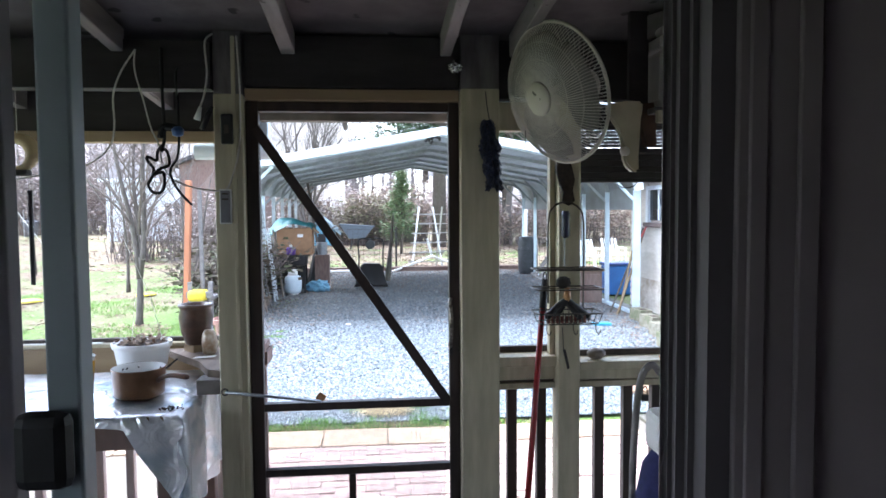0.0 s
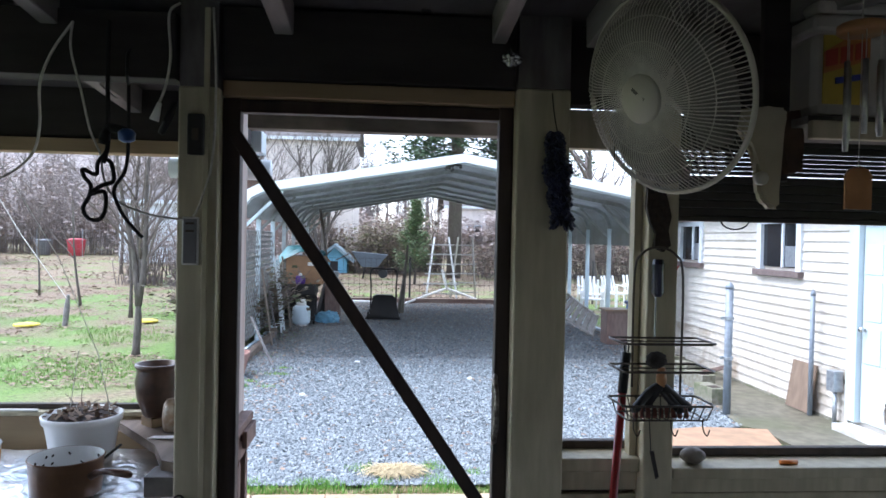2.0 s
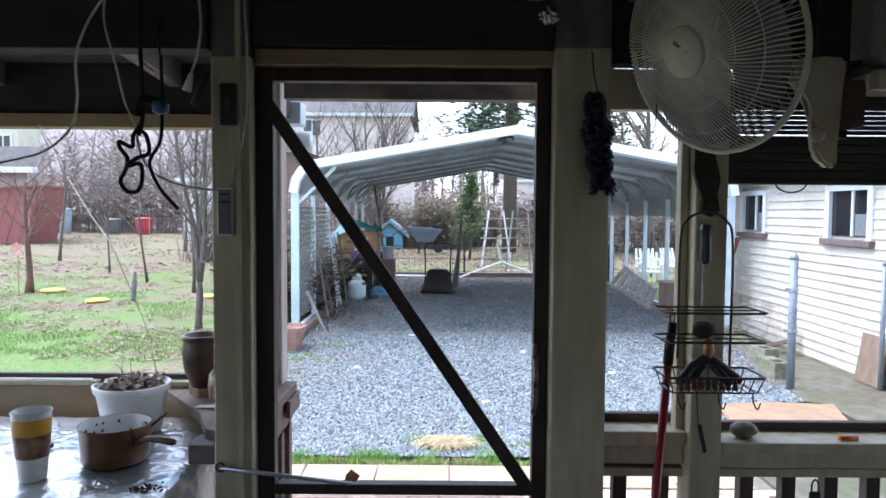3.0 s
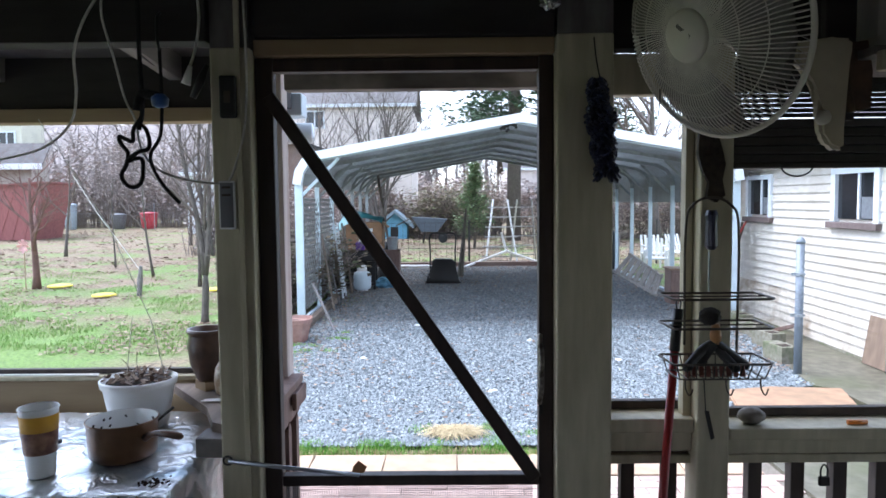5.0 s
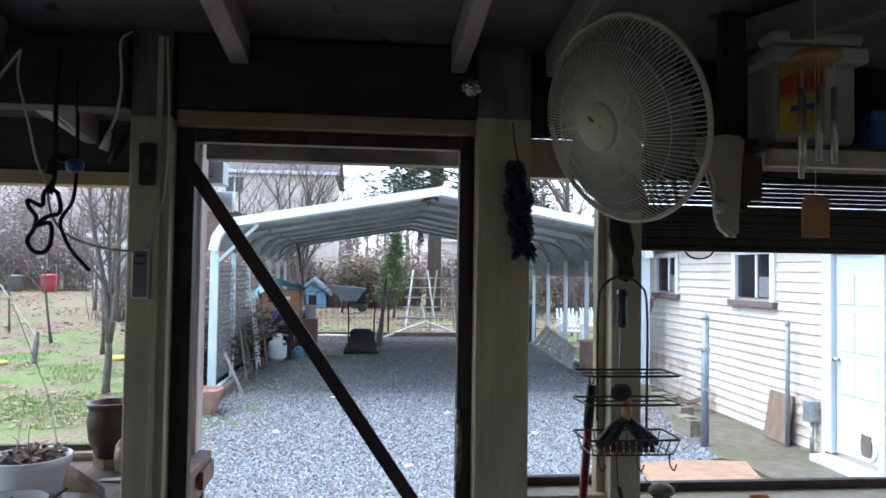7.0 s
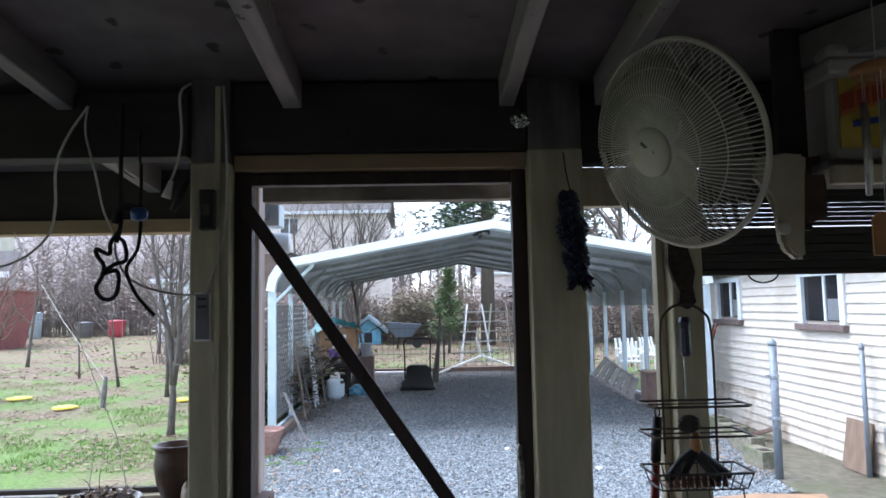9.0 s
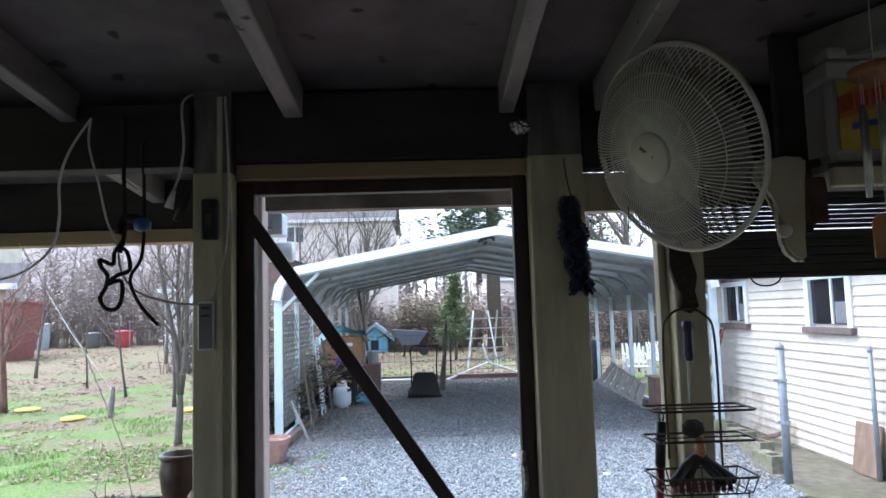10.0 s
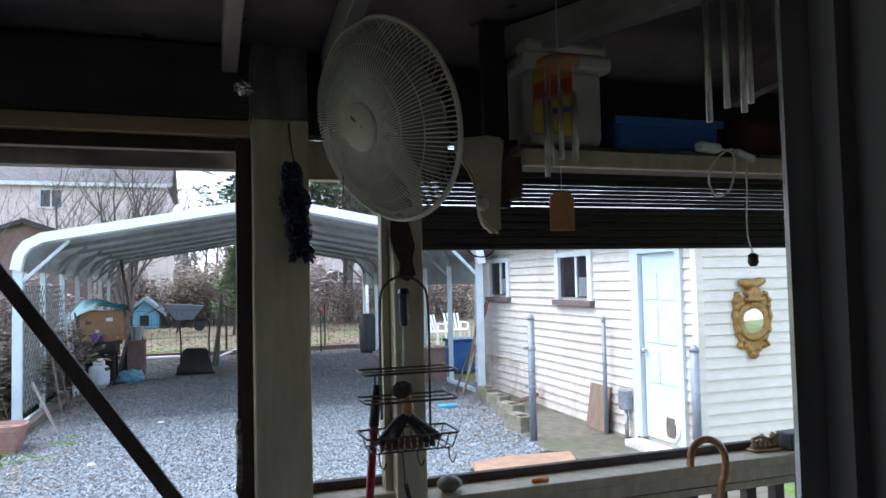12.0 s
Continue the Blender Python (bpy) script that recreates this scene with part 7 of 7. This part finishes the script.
solid("teal_tarp", bm, mat("teal_tarpaulin", (0.03, 0.16, 0.17), (0.02, 0.11, 0.12), rough=0.5, scale=14, bump=0.5), "crumpled teal tarpaulin over the cardboard box", "tarpaulin", smooth=True)
bm = bmesh.new()
bmesh.ops.create_icosphere(bm, subdivisions=3, radius=1)
for v in bm.verts:
    d = v.co.copy()
    v.co = Vector((d.x * 0.26, d.y * 0.2, d.z * 0.15)) * (1 + 0.45 * noise.noise(d * 3.1)) + Vector((-1.2, 13.45, G + 0.1))
solid("blue_bag", bm, mat("pale_blue_bag", (0.22, 0.46, 0.62), rough=0.4, scale=14, bump=0.6), "crumpled pale blue plastic bag on the gravel", "bag")
solid("folded_chair", beam((-1.35, 13.7, G), (-1.15, 13.9, 0.75), 0.12, 0.35, 0.02), DARKCAST, "dark folded chair beside the barbecue", "chair")
bk2 = thing("bucket", "small steel bucket stacked beside the box", "bucket", (-1.15, 13.6, 0.5))
part("body", lathe([(0.10, 0), (0.13, 0.28)], (-1.12, 13.75, 0.62), 16), STEEL, bk2)
part("stand", box(-1.28, -0.95, 13.6, 13.95, G, 0.62, 0.01), BROWNRAIL, bk2)
solid("leaning_pole", tube([(-1.15, 14.6, G), (-1.5, 14.6, 2.3)], 0.03, 8), BARK, "brown wooden pole leaning under the carport roof", "pole")
mow = thing("lawn_mower", "black push mower with upright handle on the gravel", "lawn mower", (0.0, 14.35, G))
bm = box(-0.34, 0.34, 14.35, 14.85, G + 0.06, G + 0.24, 0.06)
lathe([(0.2, 0), (0.19, 0.12), (0.14, 0.18), (0.02, 0.2)], (0.0, 14.6, G + 0.23), 18, bm=bm)
part("deck", bm, BLACK, mow, "", True)
part("grass_bag", prism([(-0.40, G + 0.04), (0.40, G + 0.03), (0.36, G + 0.10), (0.27, G + 0.50), (0.20, G + 0.56), (-0.17, G + 0.57), (-0.24, G + 0.52), (-0.30, G + 0.15)], "y", 13.95, 14.34), DARKCAST, mow, "", True)
part("handle", tube(bent([(-0.29, 14.3, G + 0.25), (-0.285, 14.15, 0.55), (-0.28, 14.1, 0.93), (0.0, 14.1, 0.95), (0.28, 14.1, 0.93), (0.285, 14.15, 0.55), (0.29, 14.3, G + 0.25)], 4), 0.018, 7), DARKCAST, mow, "", True)
for sx in (-0.34, 0.26):
    for y in (14.15, 14.55):
        part("wheel", lathe([(0.09, -0.025), (0.095, -0.01), (0.095, 0.01), (0.09, 0.025)], (sx, y, G + 0.095), 16, (1, 0, 0)), BLACK, mow)
solid("thin_trunk", tube([(0.42, 15.6, G), (0.5, 15.6, 0.6), (0.58, 15.6, 1.5)], [0.09, 0.05, 0.025], 8), BARK, "short forked branch standing behind the mower", "branch")
solid("timber_edging", box(-2.1, 4.7, 18.2, 18.36, G - 0.05, G + 0.14, 0.01), BROWNRAIL, "dark timber edging at the end of the gravel", "edging")
solid("pvc_pipe", tube([(-1.5, 18.0, G + 0.05), (-0.2, 17.9, G + 0.05), (0.2, 17.85, G + 0.06)], 0.045, 8), WHITEPL, "white pipe lying on the gravel", "pipe")
ld = thing("ladder", "open aluminium step ladder behind the timber edging", "ladder", (1.75, 19.6, G))
for s in (-1, 1):
    part("rail", beam((1.75 + s * 0.48, 19.5, G), (1.75 + s * 0.22, 19.9, 1.72), 0.05, 0.03), ALU, ld)
    part("rail", beam((2.5 + s * 0.40, 20.3, G), (2.5 + s * 0.22, 19.95, 1.72), 0.05, 0.03), ALU, ld)
for k in range(6):
    u = (k + 0.6) / 6.4
    hw = 0.48 - 0.26 * u + 0.14
    part("rung", beam((1.75 - hw, 19.5 + 0.4 * u, G + 1.92 * u), (1.75 + hw, 19.5 + 0.4 * u, G + 1.92 * u), 0.04, 0.04), ALU, ld)
    part("rung", beam((2.5 - hw * 0.8, 20.3 - 0.35 * u, G + 1.92 * u), (2.5 + hw * 0.8, 20.3 - 0.35 * u, G + 1.92 * u), 0.03, 0.03), ALU, ld)
yst = thing("metal_stand", "white tubular three-legged stand before the edging", "stand", (1.85, 18.9, G))
for e in ((0.55, 18.0, G), (3.0, 18.55, G), (1.7, 18.9, 0.75)):
    part("leg", tube([(1.85, 18.85, 0.2), e], 0.034, 8), WHITEPL, yst)
hs = house("dog_house", -3.2, -1.95, 34.0, 35.4, 0.45, 1.1, "pale blue wooden dog house", mat("sky_blue_paint", (0.20, 0.48, 0.66), (0.16, 0.40, 0.56), rough=0.6, scale=8, stretch=(5, 1, 1)), mat("blue_grey_felt", (0.30, 0.40, 0.46), rough=0.8), (), 'y', "dog house")
# black panel on the solid wall paints the darkness inside the entrance
part("doorway", box(-2.8, -2.4, 33.97, 34.03, G + 0.1, 0.4, 0.02), BLACK, hs)
wb = thing("wheelbarrow", "grey-blue wheelbarrow tub tipped by the back fence", "wheelbarrow", (-0.75, 30.0, G))
bm = prism([(-1.5, 1.0), (0.1, 0.88), (-0.35, 0.32), (-1.05, 0.32)], 'y', 29.6, 30.4)
part("tub", bm, mat("slate_tub", (0.08, 0.10, 0.12), rough=0.5), wb)
part("handle", beam((-1.6, 29.7, 0.9), (-2.2, 29.7, 0.6), 0.05, 0.05), BARK, wb)
part("leg", beam((-0.9, 29.7, 0.4), (-1.0, 29.7, G), 0.05, 0.05), DARKCAST, wb)
part("leg", beam((-0.9, 30.3, 0.4), (-1.0, 30.3, G), 0.05, 0.05), DARKCAST, wb)
part("wheel", lathe([(0.2, -0.05), (0.22, 0), (0.2, 0.05)], (-0.1, 30.0, G + 0.22), 16, (0, 1, 0)), BLACK, wb)

bm = bmesh.new()
gx = {}
for i in range(15):
    for j in range(9):
        x, y = -5.2 + 1.1 * i / 14, 5.05 + 0.5 * j / 8
        edge = min(i, 14 - i, j * 1.5, (8 - j) * 1.5, 3) / 3
        gx[i, j] = bm.verts.new((x + 0.05 * noise.noise(Vector((y * 5, 0, 1))), y, G + 0.01 + edge * (0.09 + 0.07 * noise.noise(Vector((x * 4, y * 4, 5))))))
for i in range(14):
    for j in range(8):
        bm.faces.new((gx[i, j], gx[i + 1, j], gx[i + 1, j + 1], gx[i, j + 1]))
solid("ground_sheet", bm, mat("white_and_blue_sheet", (0.75, 0.78, 0.80), (0.25, 0.50, 0.68), rough=0.5, scale=2.2, bump=0.2), "crumpled white and blue plastic sheet lying on the lawn", "plastic sheet", smooth=True)
rng = np.random.default_rng(77)
bm = bmesh.new()
for k in range(20):
    c = Vector((1.05 + rng.normal(0, 0.03), 8.87 + rng.normal(0, 0.02), 2.90 - abs(rng.normal(0, 0.05))))
    beam(c, c + Vector((rng.normal(0, 0.03), rng.normal(0, 0.02), -rng.uniform(0.02, 0.08))), 0.045, 0.003, 0, bm, up=(rng.normal(), 1, 0.2))
tube([(1.07, 8.87, 2.955), (1.05, 8.87, 2.82)], 0.012, 5, bm)
solid("dead_vine", bm, DARKCAST, "dark dead leaves clinging under the carport ridge", "dead leaves", kind="stuff")
# right side of the carport
solid("white_pole", tube([(5.15, 20.5, G), (5.15, 20.5, 2.28)], 0.05, 10), WHITEPL, "thin white upright pole behind the fence", "pole", smooth=True)
stk = thing("marker_stake", "thin dark stake with a red knob by the timber edging", "stake", (3.23, 17.7, G))
part("stake", tube([(3.23, 17.7, G), (3.22, 17.7, 0.92)], 0.022, 8), DARKCAST, stk, "", True)
part("knob", lathe([(0.03, 0), (0.06, 0.03), (0.06, 0.09), (0.02, 0.12)], (3.22, 17.7, 0.90), 12), mat("red_knob", (0.5, 0.06, 0.04), rough=0.5), stk, "red knob", True)
PALEBOARD = mat("pale_weathered_boards", (0.42, 0.39, 0.36), (0.30, 0.275, 0.25), rough=0.8, scale=16, stain=(0.2, 0.17, 0.14), amount=0.6)
pn = thing("door_panel", "pale weathered boarded panel leaning beside the carport posts", "panel", (4.0, 12.2, G))
low0, low1, high0, high1 = (Vector(p) for p in ((3.823, 13.8, 0.077), (4.143, 11.623, -0.2), (4.163, 13.75, 0.488), (4.286, 11.75, 0.172)))
for k in range(7):
    u = (k + 0.5) / 7
    part("plank", beam(low0.lerp(low1, u), high0.lerp(high1, u), (low1 - low0).length / 7 - 0.012, 0.03, 0.004, up=(-0.8, 0, 0.5)), PALEBOARD, pn)
part("frame_rail", beam(high0, high1, 0.05, 0.045, 0.004), PALEBOARD, pn)
part("frame_rail", beam(low0 + Vector((0, 0, 0.03)), low1 + Vector((0, 0, 0.03)), 0.05, 0.045, 0.004), PALEBOARD, pn)
bl = thing("barrel", "black plastic barrel at the end of the gravel", "barrel", (4.40, 16.8, G))
part("drum", lathe([(0.24, 0), (0.27, 0.1), (0.28, 0.5), (0.27, 0.95), (0.24, 1.05), (0.02, 1.06)], (4.40, 16.8, G), 20), mat("charcoal_drum", (0.05, 0.055, 0.06), rough=0.5), bl, "", True)
part("band", lathe([(0.287, 0.66), (0.292, 0.70), (0.287, 0.74)], (4.40, 16.8, G), 20), mat("charcoal_band", (0.05, 0.055, 0.06), rough=0.5), bl)
CHR = thing("garden_chair", "white plastic garden chair beyond the carport", "chair", (5.7, 17.2, G), "white garden chairs")
part("seat", box(5.42, 5.98, 16.95, 17.45, 0.2, 0.24, 0.015), WHITEPL, CHR)
for k in range(5):
    part("back_slat", beam((5.47 + k * 0.115, 17.45, 0.24), (5.47 + k * 0.115, 17.58, 0.70), 0.06, 0.02), WHITEPL, CHR)
for x in (5.44, 5.96):
    part("arm", beam((x, 16.98, 0.42), (x, 17.5, 0.44), 0.05, 0.025), WHITEPL, CHR)
    for y in (16.98, 17.42):
        part("leg", beam((x, y, G), (x, y, 0.42), 0.045, 0.045), WHITEPL, CHR)
for x, y, r in ((6.6, 17.6, 30), (5.3, 15.6, -20), (7.4, 18.2, 10)):
    copy_thing(CHR, pose(x, y, G, 0, 0, r))
tote = thing("blue_tote", "blue plastic storage tote beside the garage", "tote", (5.3, 12.0, G))
part("body", box(5.0, 5.6, 11.75, 12.2, G, 0.42, 0.03), BLUEP, tote)
part("lid", box(4.97, 5.63, 11.72, 12.23, 0.42, 0.48, 0.012), mat("dark_blue_lid", (0.02, 0.05, 0.2), rough=0.5), tote)
cab = thing("brown_cabinet", "small brown wooden cabinet beside the carport post", "cabinet", (4.25, 10.7, G))
part("body", box(4.1, 4.5, 10.6, 11.0, G, 0.42, 0.008), BROWNRAIL, cab)
part("top", box(4.06, 4.54, 10.56, 11.04, 0.421, 0.45, 0.006), mat("tan_top", (0.3, 0.2, 0.13), rough=0.7, scale=12), cab)
part("door", box(4.14, 4.46, 10.585, 10.599, G + 0.05, 0.36, 0.004), BROWNRAIL, cab)
for k, (x0, x1, z1) in enumerate(((4.25, 4.72, 1.05), (4.30, 4.80, 1.22), (4.35, 4.62, 0.9), (4.22, 4.84, 1.3))):
    solid("leaning_tool_pole", tube([(x0, 9.05 + k * 0.09, G), (x1, 9.2 + k * 0.06, z1)], 0.018, 7), BARK if k % 2 else RAWWOOD, "long wooden tool handle leaning beside the carport post", "tool handle", "leaning handles")
solid("rake_head", beam((4.74, 9.24, 1.14), (4.84, 9.22, 1.34), 0.04, 0.02), mat("red_enamel", (0.45, 0.05, 0.04), rough=0.5), "red painted tool end against the garage", "tool")
solid("teal_scrap", box(3.5, 3.78, 7.95, 8.1, G + 0.005, G + 0.05, 0.01), mat("bright_teal", (0.08, 0.42, 0.55), rough=0.5), "bright teal plastic scrap on the gravel", "scrap")
solid("wood_scrap", beam((4.55, 7.7, G + 0.05), (4.75, 7.3, G + 0.22), 0.1, 0.05, 0.004), BROWNRAIL, "brown wood offcut on the walk", "wood")
for x, y in ((0.55, 4.9), (-0.35, 8.6), (1.2, 7.4), (2.1, 6.2), (-0.9, 6.4)):
    solid("litter", box(x - 0.04, x + 0.04, y - 0.025, y + 0.025, G + 0.004, G + 0.03, 0.008, turn=x), WHITEPL, "small pale scrap on the gravel", "scrap", "pale scraps")


# ---- loose ground cover ----
rng = np.random.default_rng(7)


def gravel_side(y):
    left = np.interp(y, [3.4, 6.0, 9.2, 18.2], [-1.35, -1.75, -2.15, -2.1])
    right = np.interp(y, [3.4, 4.7, 4.8, 5.05, 7.0, 8.9, 18.2], [2.6, 2.7, 3.0, 3.75, 4.1, 4.45, 4.7])
    return left, right


def gravel(n, y0, y1, smin, smax, power):
    y = y0 + (y1 - y0) * rng.uniform(0, 1, n) ** power
    a, b = gravel_side(y)
    x = a + (b - a) * rng.uniform(0, 1, n) + rng.normal(0, 0.05, n)
    s = rng.uniform(smin, smax, n)
    sz = np.stack([s * rng.uniform(0.8, 1.4, n), s * rng.uniform(0.6, 1.0, n), s * rng.uniform(0.4, 0.75, n)], 1)
    return scatter(OCTA, OCTF, np.stack([x, y, G + s * 0.25], 1), sz, rng)


v, f = gravel(78000, 3.4, 9.0, 0.010, 0.023, 1.3)
heap("gravel_stones", v, f, STONES, "blue-grey crushed slate chips on the drive", "gravel")
v, f = gravel(38000, 8.5, 18.2, 0.012, 0.027, 1.2)
heap("gravel_stones", v, f, DULLSTONES, "dull grey crushed slate chips under the carport", "gravel")


def blades(n, x, y, h0, h1, m, label):
    h_ = rng.uniform(h0, h1, n)
    sz = np.stack([rng.uniform(0.006, 0.014, n), h_ * 0.8, h_], 1)
    v, f = scatter(BLADE, [(0, 1, 2)], np.stack([x, y, np.full(n, G - 0.03)], 1), sz, rng, upright=True)
    return heap("grass", v, f, m, label, "grass")


# lawn blades, thick in patches
n = 120000
y = 3.0 + 15 * rng.uniform(0, 1, n) ** 1.5
x = -1.5 - rng.uniform(0, 1, n) * (2.0 + 0.85 * y)
keep = np.array([noise.noise(Vector((a * 0.55, b * 0.55, 4.0))) + 0.8 * noise.noise(Vector((a * 2.1, b * 2.1, 7.0))) > 0.02 + 0.02 * (b - 6) for a, b in zip(x, y)])
x, y = x[keep], y[keep]
blades(len(x), x, y, 0.03, 0.07, GRASS, "short green winter grass in patches")
# tufts between paving and gravel
cx = np.concatenate([rng.uniform(-1.3, 0.1, 11), rng.uniform(0.35, 1.2, 13), rng.uniform(-2.0, -1.3, 12), (-0.12, -0.08, 0.0)])
cy = np.concatenate([rng.uniform(3.26, 3.44, 11), rng.uniform(3.27, 3.55, 6), rng.uniform(3.5, 3.9, 7), rng.uniform(4.6, 8.6, 12), (3.72, 3.78, 3.70)])
k = rng.integers(0, len(cx), 6500)
blades(6500, cx[k] + rng.normal(0, 0.055, 6500), cy[k] + rng.normal(0, 0.035, 6500), 0.025, 0.085, TUFT, "green grass tufts at the edge of the gravel")
n = 3600
edge = 0.35 * np.round(rng.uniform(-1.5, 1.3, n) / 0.35) + rng.normal(0, 0.09, n)
edge_y = 3.27 + 0.03 * np.sin(edge * 7) + rng.normal(0, 0.03, n)
blades(1800, edge[:1800], edge_y[:1800], 0.03, 0.065, STRAW, "dry straw along the paving edge")
blades(1800, edge[1800:], edge_y[1800:], 0.03, 0.06, TUFT, "thin green grass along the paving edge")
n = 900
a = rng.uniform(0, math.tau, n)
q = rng.uniform(0.25, 1.0, n) ** 0.7
cx, cy = 0.16 + rng.normal(0, 0.06, n), 3.64 + rng.normal(0, 0.03, n)
v, f = [], []
for i in range(n):
    c0 = Vector((cx[i], cy[i], G + 0.03 + 0.025 * (1 - q[i])))
    d = Vector((math.cos(a[i]), math.sin(a[i]) * 0.75, 0))
    s = Vector((-d.y, d.x, 0)) * 0.004
    L = 0.27 * q[i]
    p1, p2 = c0 + d * L * 0.5 + Vector((0, 0, 0.022)), c0 + d * L + Vector((0, 0, -0.012))
    b0 = len(v)
    v += [tuple(c0 - s), tuple(c0 + s), tuple(p1 + s), tuple(p1 - s), tuple(p2)]
    f += [(b0, b0 + 1, b0 + 2, b0 + 3), (b0 + 3, b0 + 2, b0 + 4)]
heap("dead_tuft", v, f, STRAW, "flattened straw-coloured dead grass clump", "grass")
# leaves
n = 46000
y = 6.8 + 22 * rng.uniform(0, 1, n) ** 0.9
x = -1.4 - rng.uniform(0, 1, n) * (2 + 0.9 * y)
keep = np.array([noise.noise(Vector((a * 0.4, b * 0.4, 9.0))) + 0.7 * noise.noise(Vector((a * 1.6, b * 1.6, 3.0))) > 0.0 for a, b in zip(x, y)])
x, y = x[keep], y[keep]
m_ = 11200
gy = rng.uniform(5.5, 18.3, m_)
ga, gb = gravel_side(gy)
gx_ = np.where(rng.uniform(0, 1, m_) < 0.5, ga + np.abs(rng.normal(0, 0.5, m_)), gb - np.abs(rng.normal(0, 0.35, m_)))
gy[-6000:] = 18.3 - 5.5 * rng.uniform(0, 1, 6000) ** 1.6
gx_[-6000:] = rng.uniform(-2, 4.5, 6000)
gy[1900:3700] = rng.uniform(3.5, 17, 1800)
ga, gb = gravel_side(gy[1900:3700])
gx_[1900:3700] = ga + (gb - ga) * rng.uniform(0, 1, 1800)
x, y = np.concatenate([x, gx_]), np.concatenate([y, gy])
z = np.where(np.arange(len(x)) >= len(x) - m_, G + 0.03, G)
s = np.where(np.arange(len(x)) >= len(x) - m_, rng.uniform(0.014, 0.05, len(x)), rng.uniform(0.03, 0.075, len(x)))
v, f = scatter(QUAD, [(0, 1, 2, 3)], np.stack([x, y, z], 1), np.stack([s, s, s], 1), rng, 0.5)
heap("fallen_leaves", v, f, LEAVES, "scattered brown fallen leaves", "leaves")

n = 14000
y = 17 + 32 * rng.uniform(0, 1, n) ** 0.8
x = -2.6 - rng.uniform(0, 1, n) * (1.0 * y - 2)
keep = np.array([noise.noise(Vector((a * 0.22, b * 0.22, 4.0))) > -0.12 for a, b in zip(x, y)])
x, y = x[keep], y[keep]
s = rng.uniform(0.06, 0.15, len(x))
v, f = scatter(QUAD, [(0, 1, 2, 3)], np.stack([x, y, np.full(len(x), G)], 1), np.stack([s, s, s], 1), rng, 0.6)
heap("leaf_litter", v, f, LEAVES, "brown leaf litter over the back of the lawn", "leaves")

n = 9000
y = 18.6 + 15 * rng.uniform(0, 1, n)
x = rng.uniform(-3.0, 9.0, n)
keep = np.array([noise.noise(Vector((a * 0.5, b * 0.3, 2.0))) > -0.22 for a, b in zip(x, y)])
x, y = x[keep], y[keep]
s = rng.uniform(0.05, 0.12, len(x))
v, f = scatter(QUAD, [(0, 1, 2, 3)], np.stack([x, y, np.full(len(x), G)], 1), np.stack([s, s, s], 1), rng, 0.6)
heap("leaf_litter", v, f, LEAVES, "brown leaf litter on the grass behind the carport", "leaves")

# ---- paved court by the porch ----
court = tagged(new("pavement_court", finish(box(-2.6, 2.4, 0.70, 3.25, G - 0.2, G - 0.012), "pavement_court", SAND)), "weathered red brick court beside the porch", "paving", kind="structure")


def shared_piece(w, d, h, seed):
    bm = box(-w / 2, w / 2, -d / 2, d / 2, -h, 0)
    r_ = random.Random(seed)
    for v_ in bm.verts:
        v_.co += Vector((r_.uniform(-1, 1), r_.uniform(-1, 1), r_.uniform(-1, 0.3))) * 0.003
    top = [e_ for e_ in bm.edges if all(v_.co.z > -h / 2 for v_ in e_.verts)]
    bmesh.ops.bevel(bm, geom=top, offset=0.004, segments=1, affect='EDGES')
    return bm


brick_meshes = [finish(shared_piece(0.196, 0.096, 0.05, s_), "brick", BRICK) for s_ in range(5)]
rr = random.Random(3)
far_bm = bmesh.new()
count = 0
row = 0
yy = 2.74
while yy > 0.75:
    xx = -1.3 + (0.1 if row % 2 else 0)
    while xx < 2.35:
        seen_ = yy > 1.55 and (-0.75 < xx < 2.3)
        if seen_ and count < 300:
            o = new("brick", brick_meshes[rr.randrange(5)])
            o.parent = court
            o.location = (xx + rr.uniform(-0.002, 0.002), yy + rr.uniform(-0.002, 0.002), G + rr.uniform(-0.006, 0.002))
            o.rotation_euler = (rr.uniform(-0.01, 0.01), rr.uniform(-0.01, 0.01), rr.uniform(-0.012, 0.012))
            count += 1
        else:
            box(xx - 0.098, xx + 0.098, yy - 0.048, yy + 0.048, G - 0.05, G + rr.uniform(-0.006, 0.001), bm=far_bm)
        xx += 0.2
    yy -= 0.1
    row += 1
rest = part("bricks", far_bm, BRICK, court)
rest["kind"] = "stuff"
slab_meshes = [finish(shared_piece(0.52, 0.40, 0.05, 20 + s_), "slab", SANDSTONE) for s_ in range(4)]
for k in range(9):
    o = new("slab", slab_meshes[k % 4])
    o.parent = court
    o.location = (-2.2 + k * 0.527, 3.0 + rr.uniform(-0.01, 0.01), G + 0.005)
    o.rotation_euler = (0, 0, rr.uniform(-0.02, 0.02))
bm = prism([(2.62, 4.0), (3.72, 4.1), (3.95, 4.86), (3.3, 4.95), (2.82, 4.85)], 'z', G - 0.05, G + 0.03)
bmesh.ops.bevel(bm, geom=bm.edges[:], offset=0.012, segments=2, affect='EDGES')
solid("flagstone", bm, mat("brown_flagstone", (0.36, 0.22, 0.13), (0.27, 0.17, 0.105), rough=0.85, scale=7, big=1.8, bump=0.3, stain=(0.16, 0.13, 0.08), amount=0.5), "large tan flagstone at the end of the gravel", "flagstone")
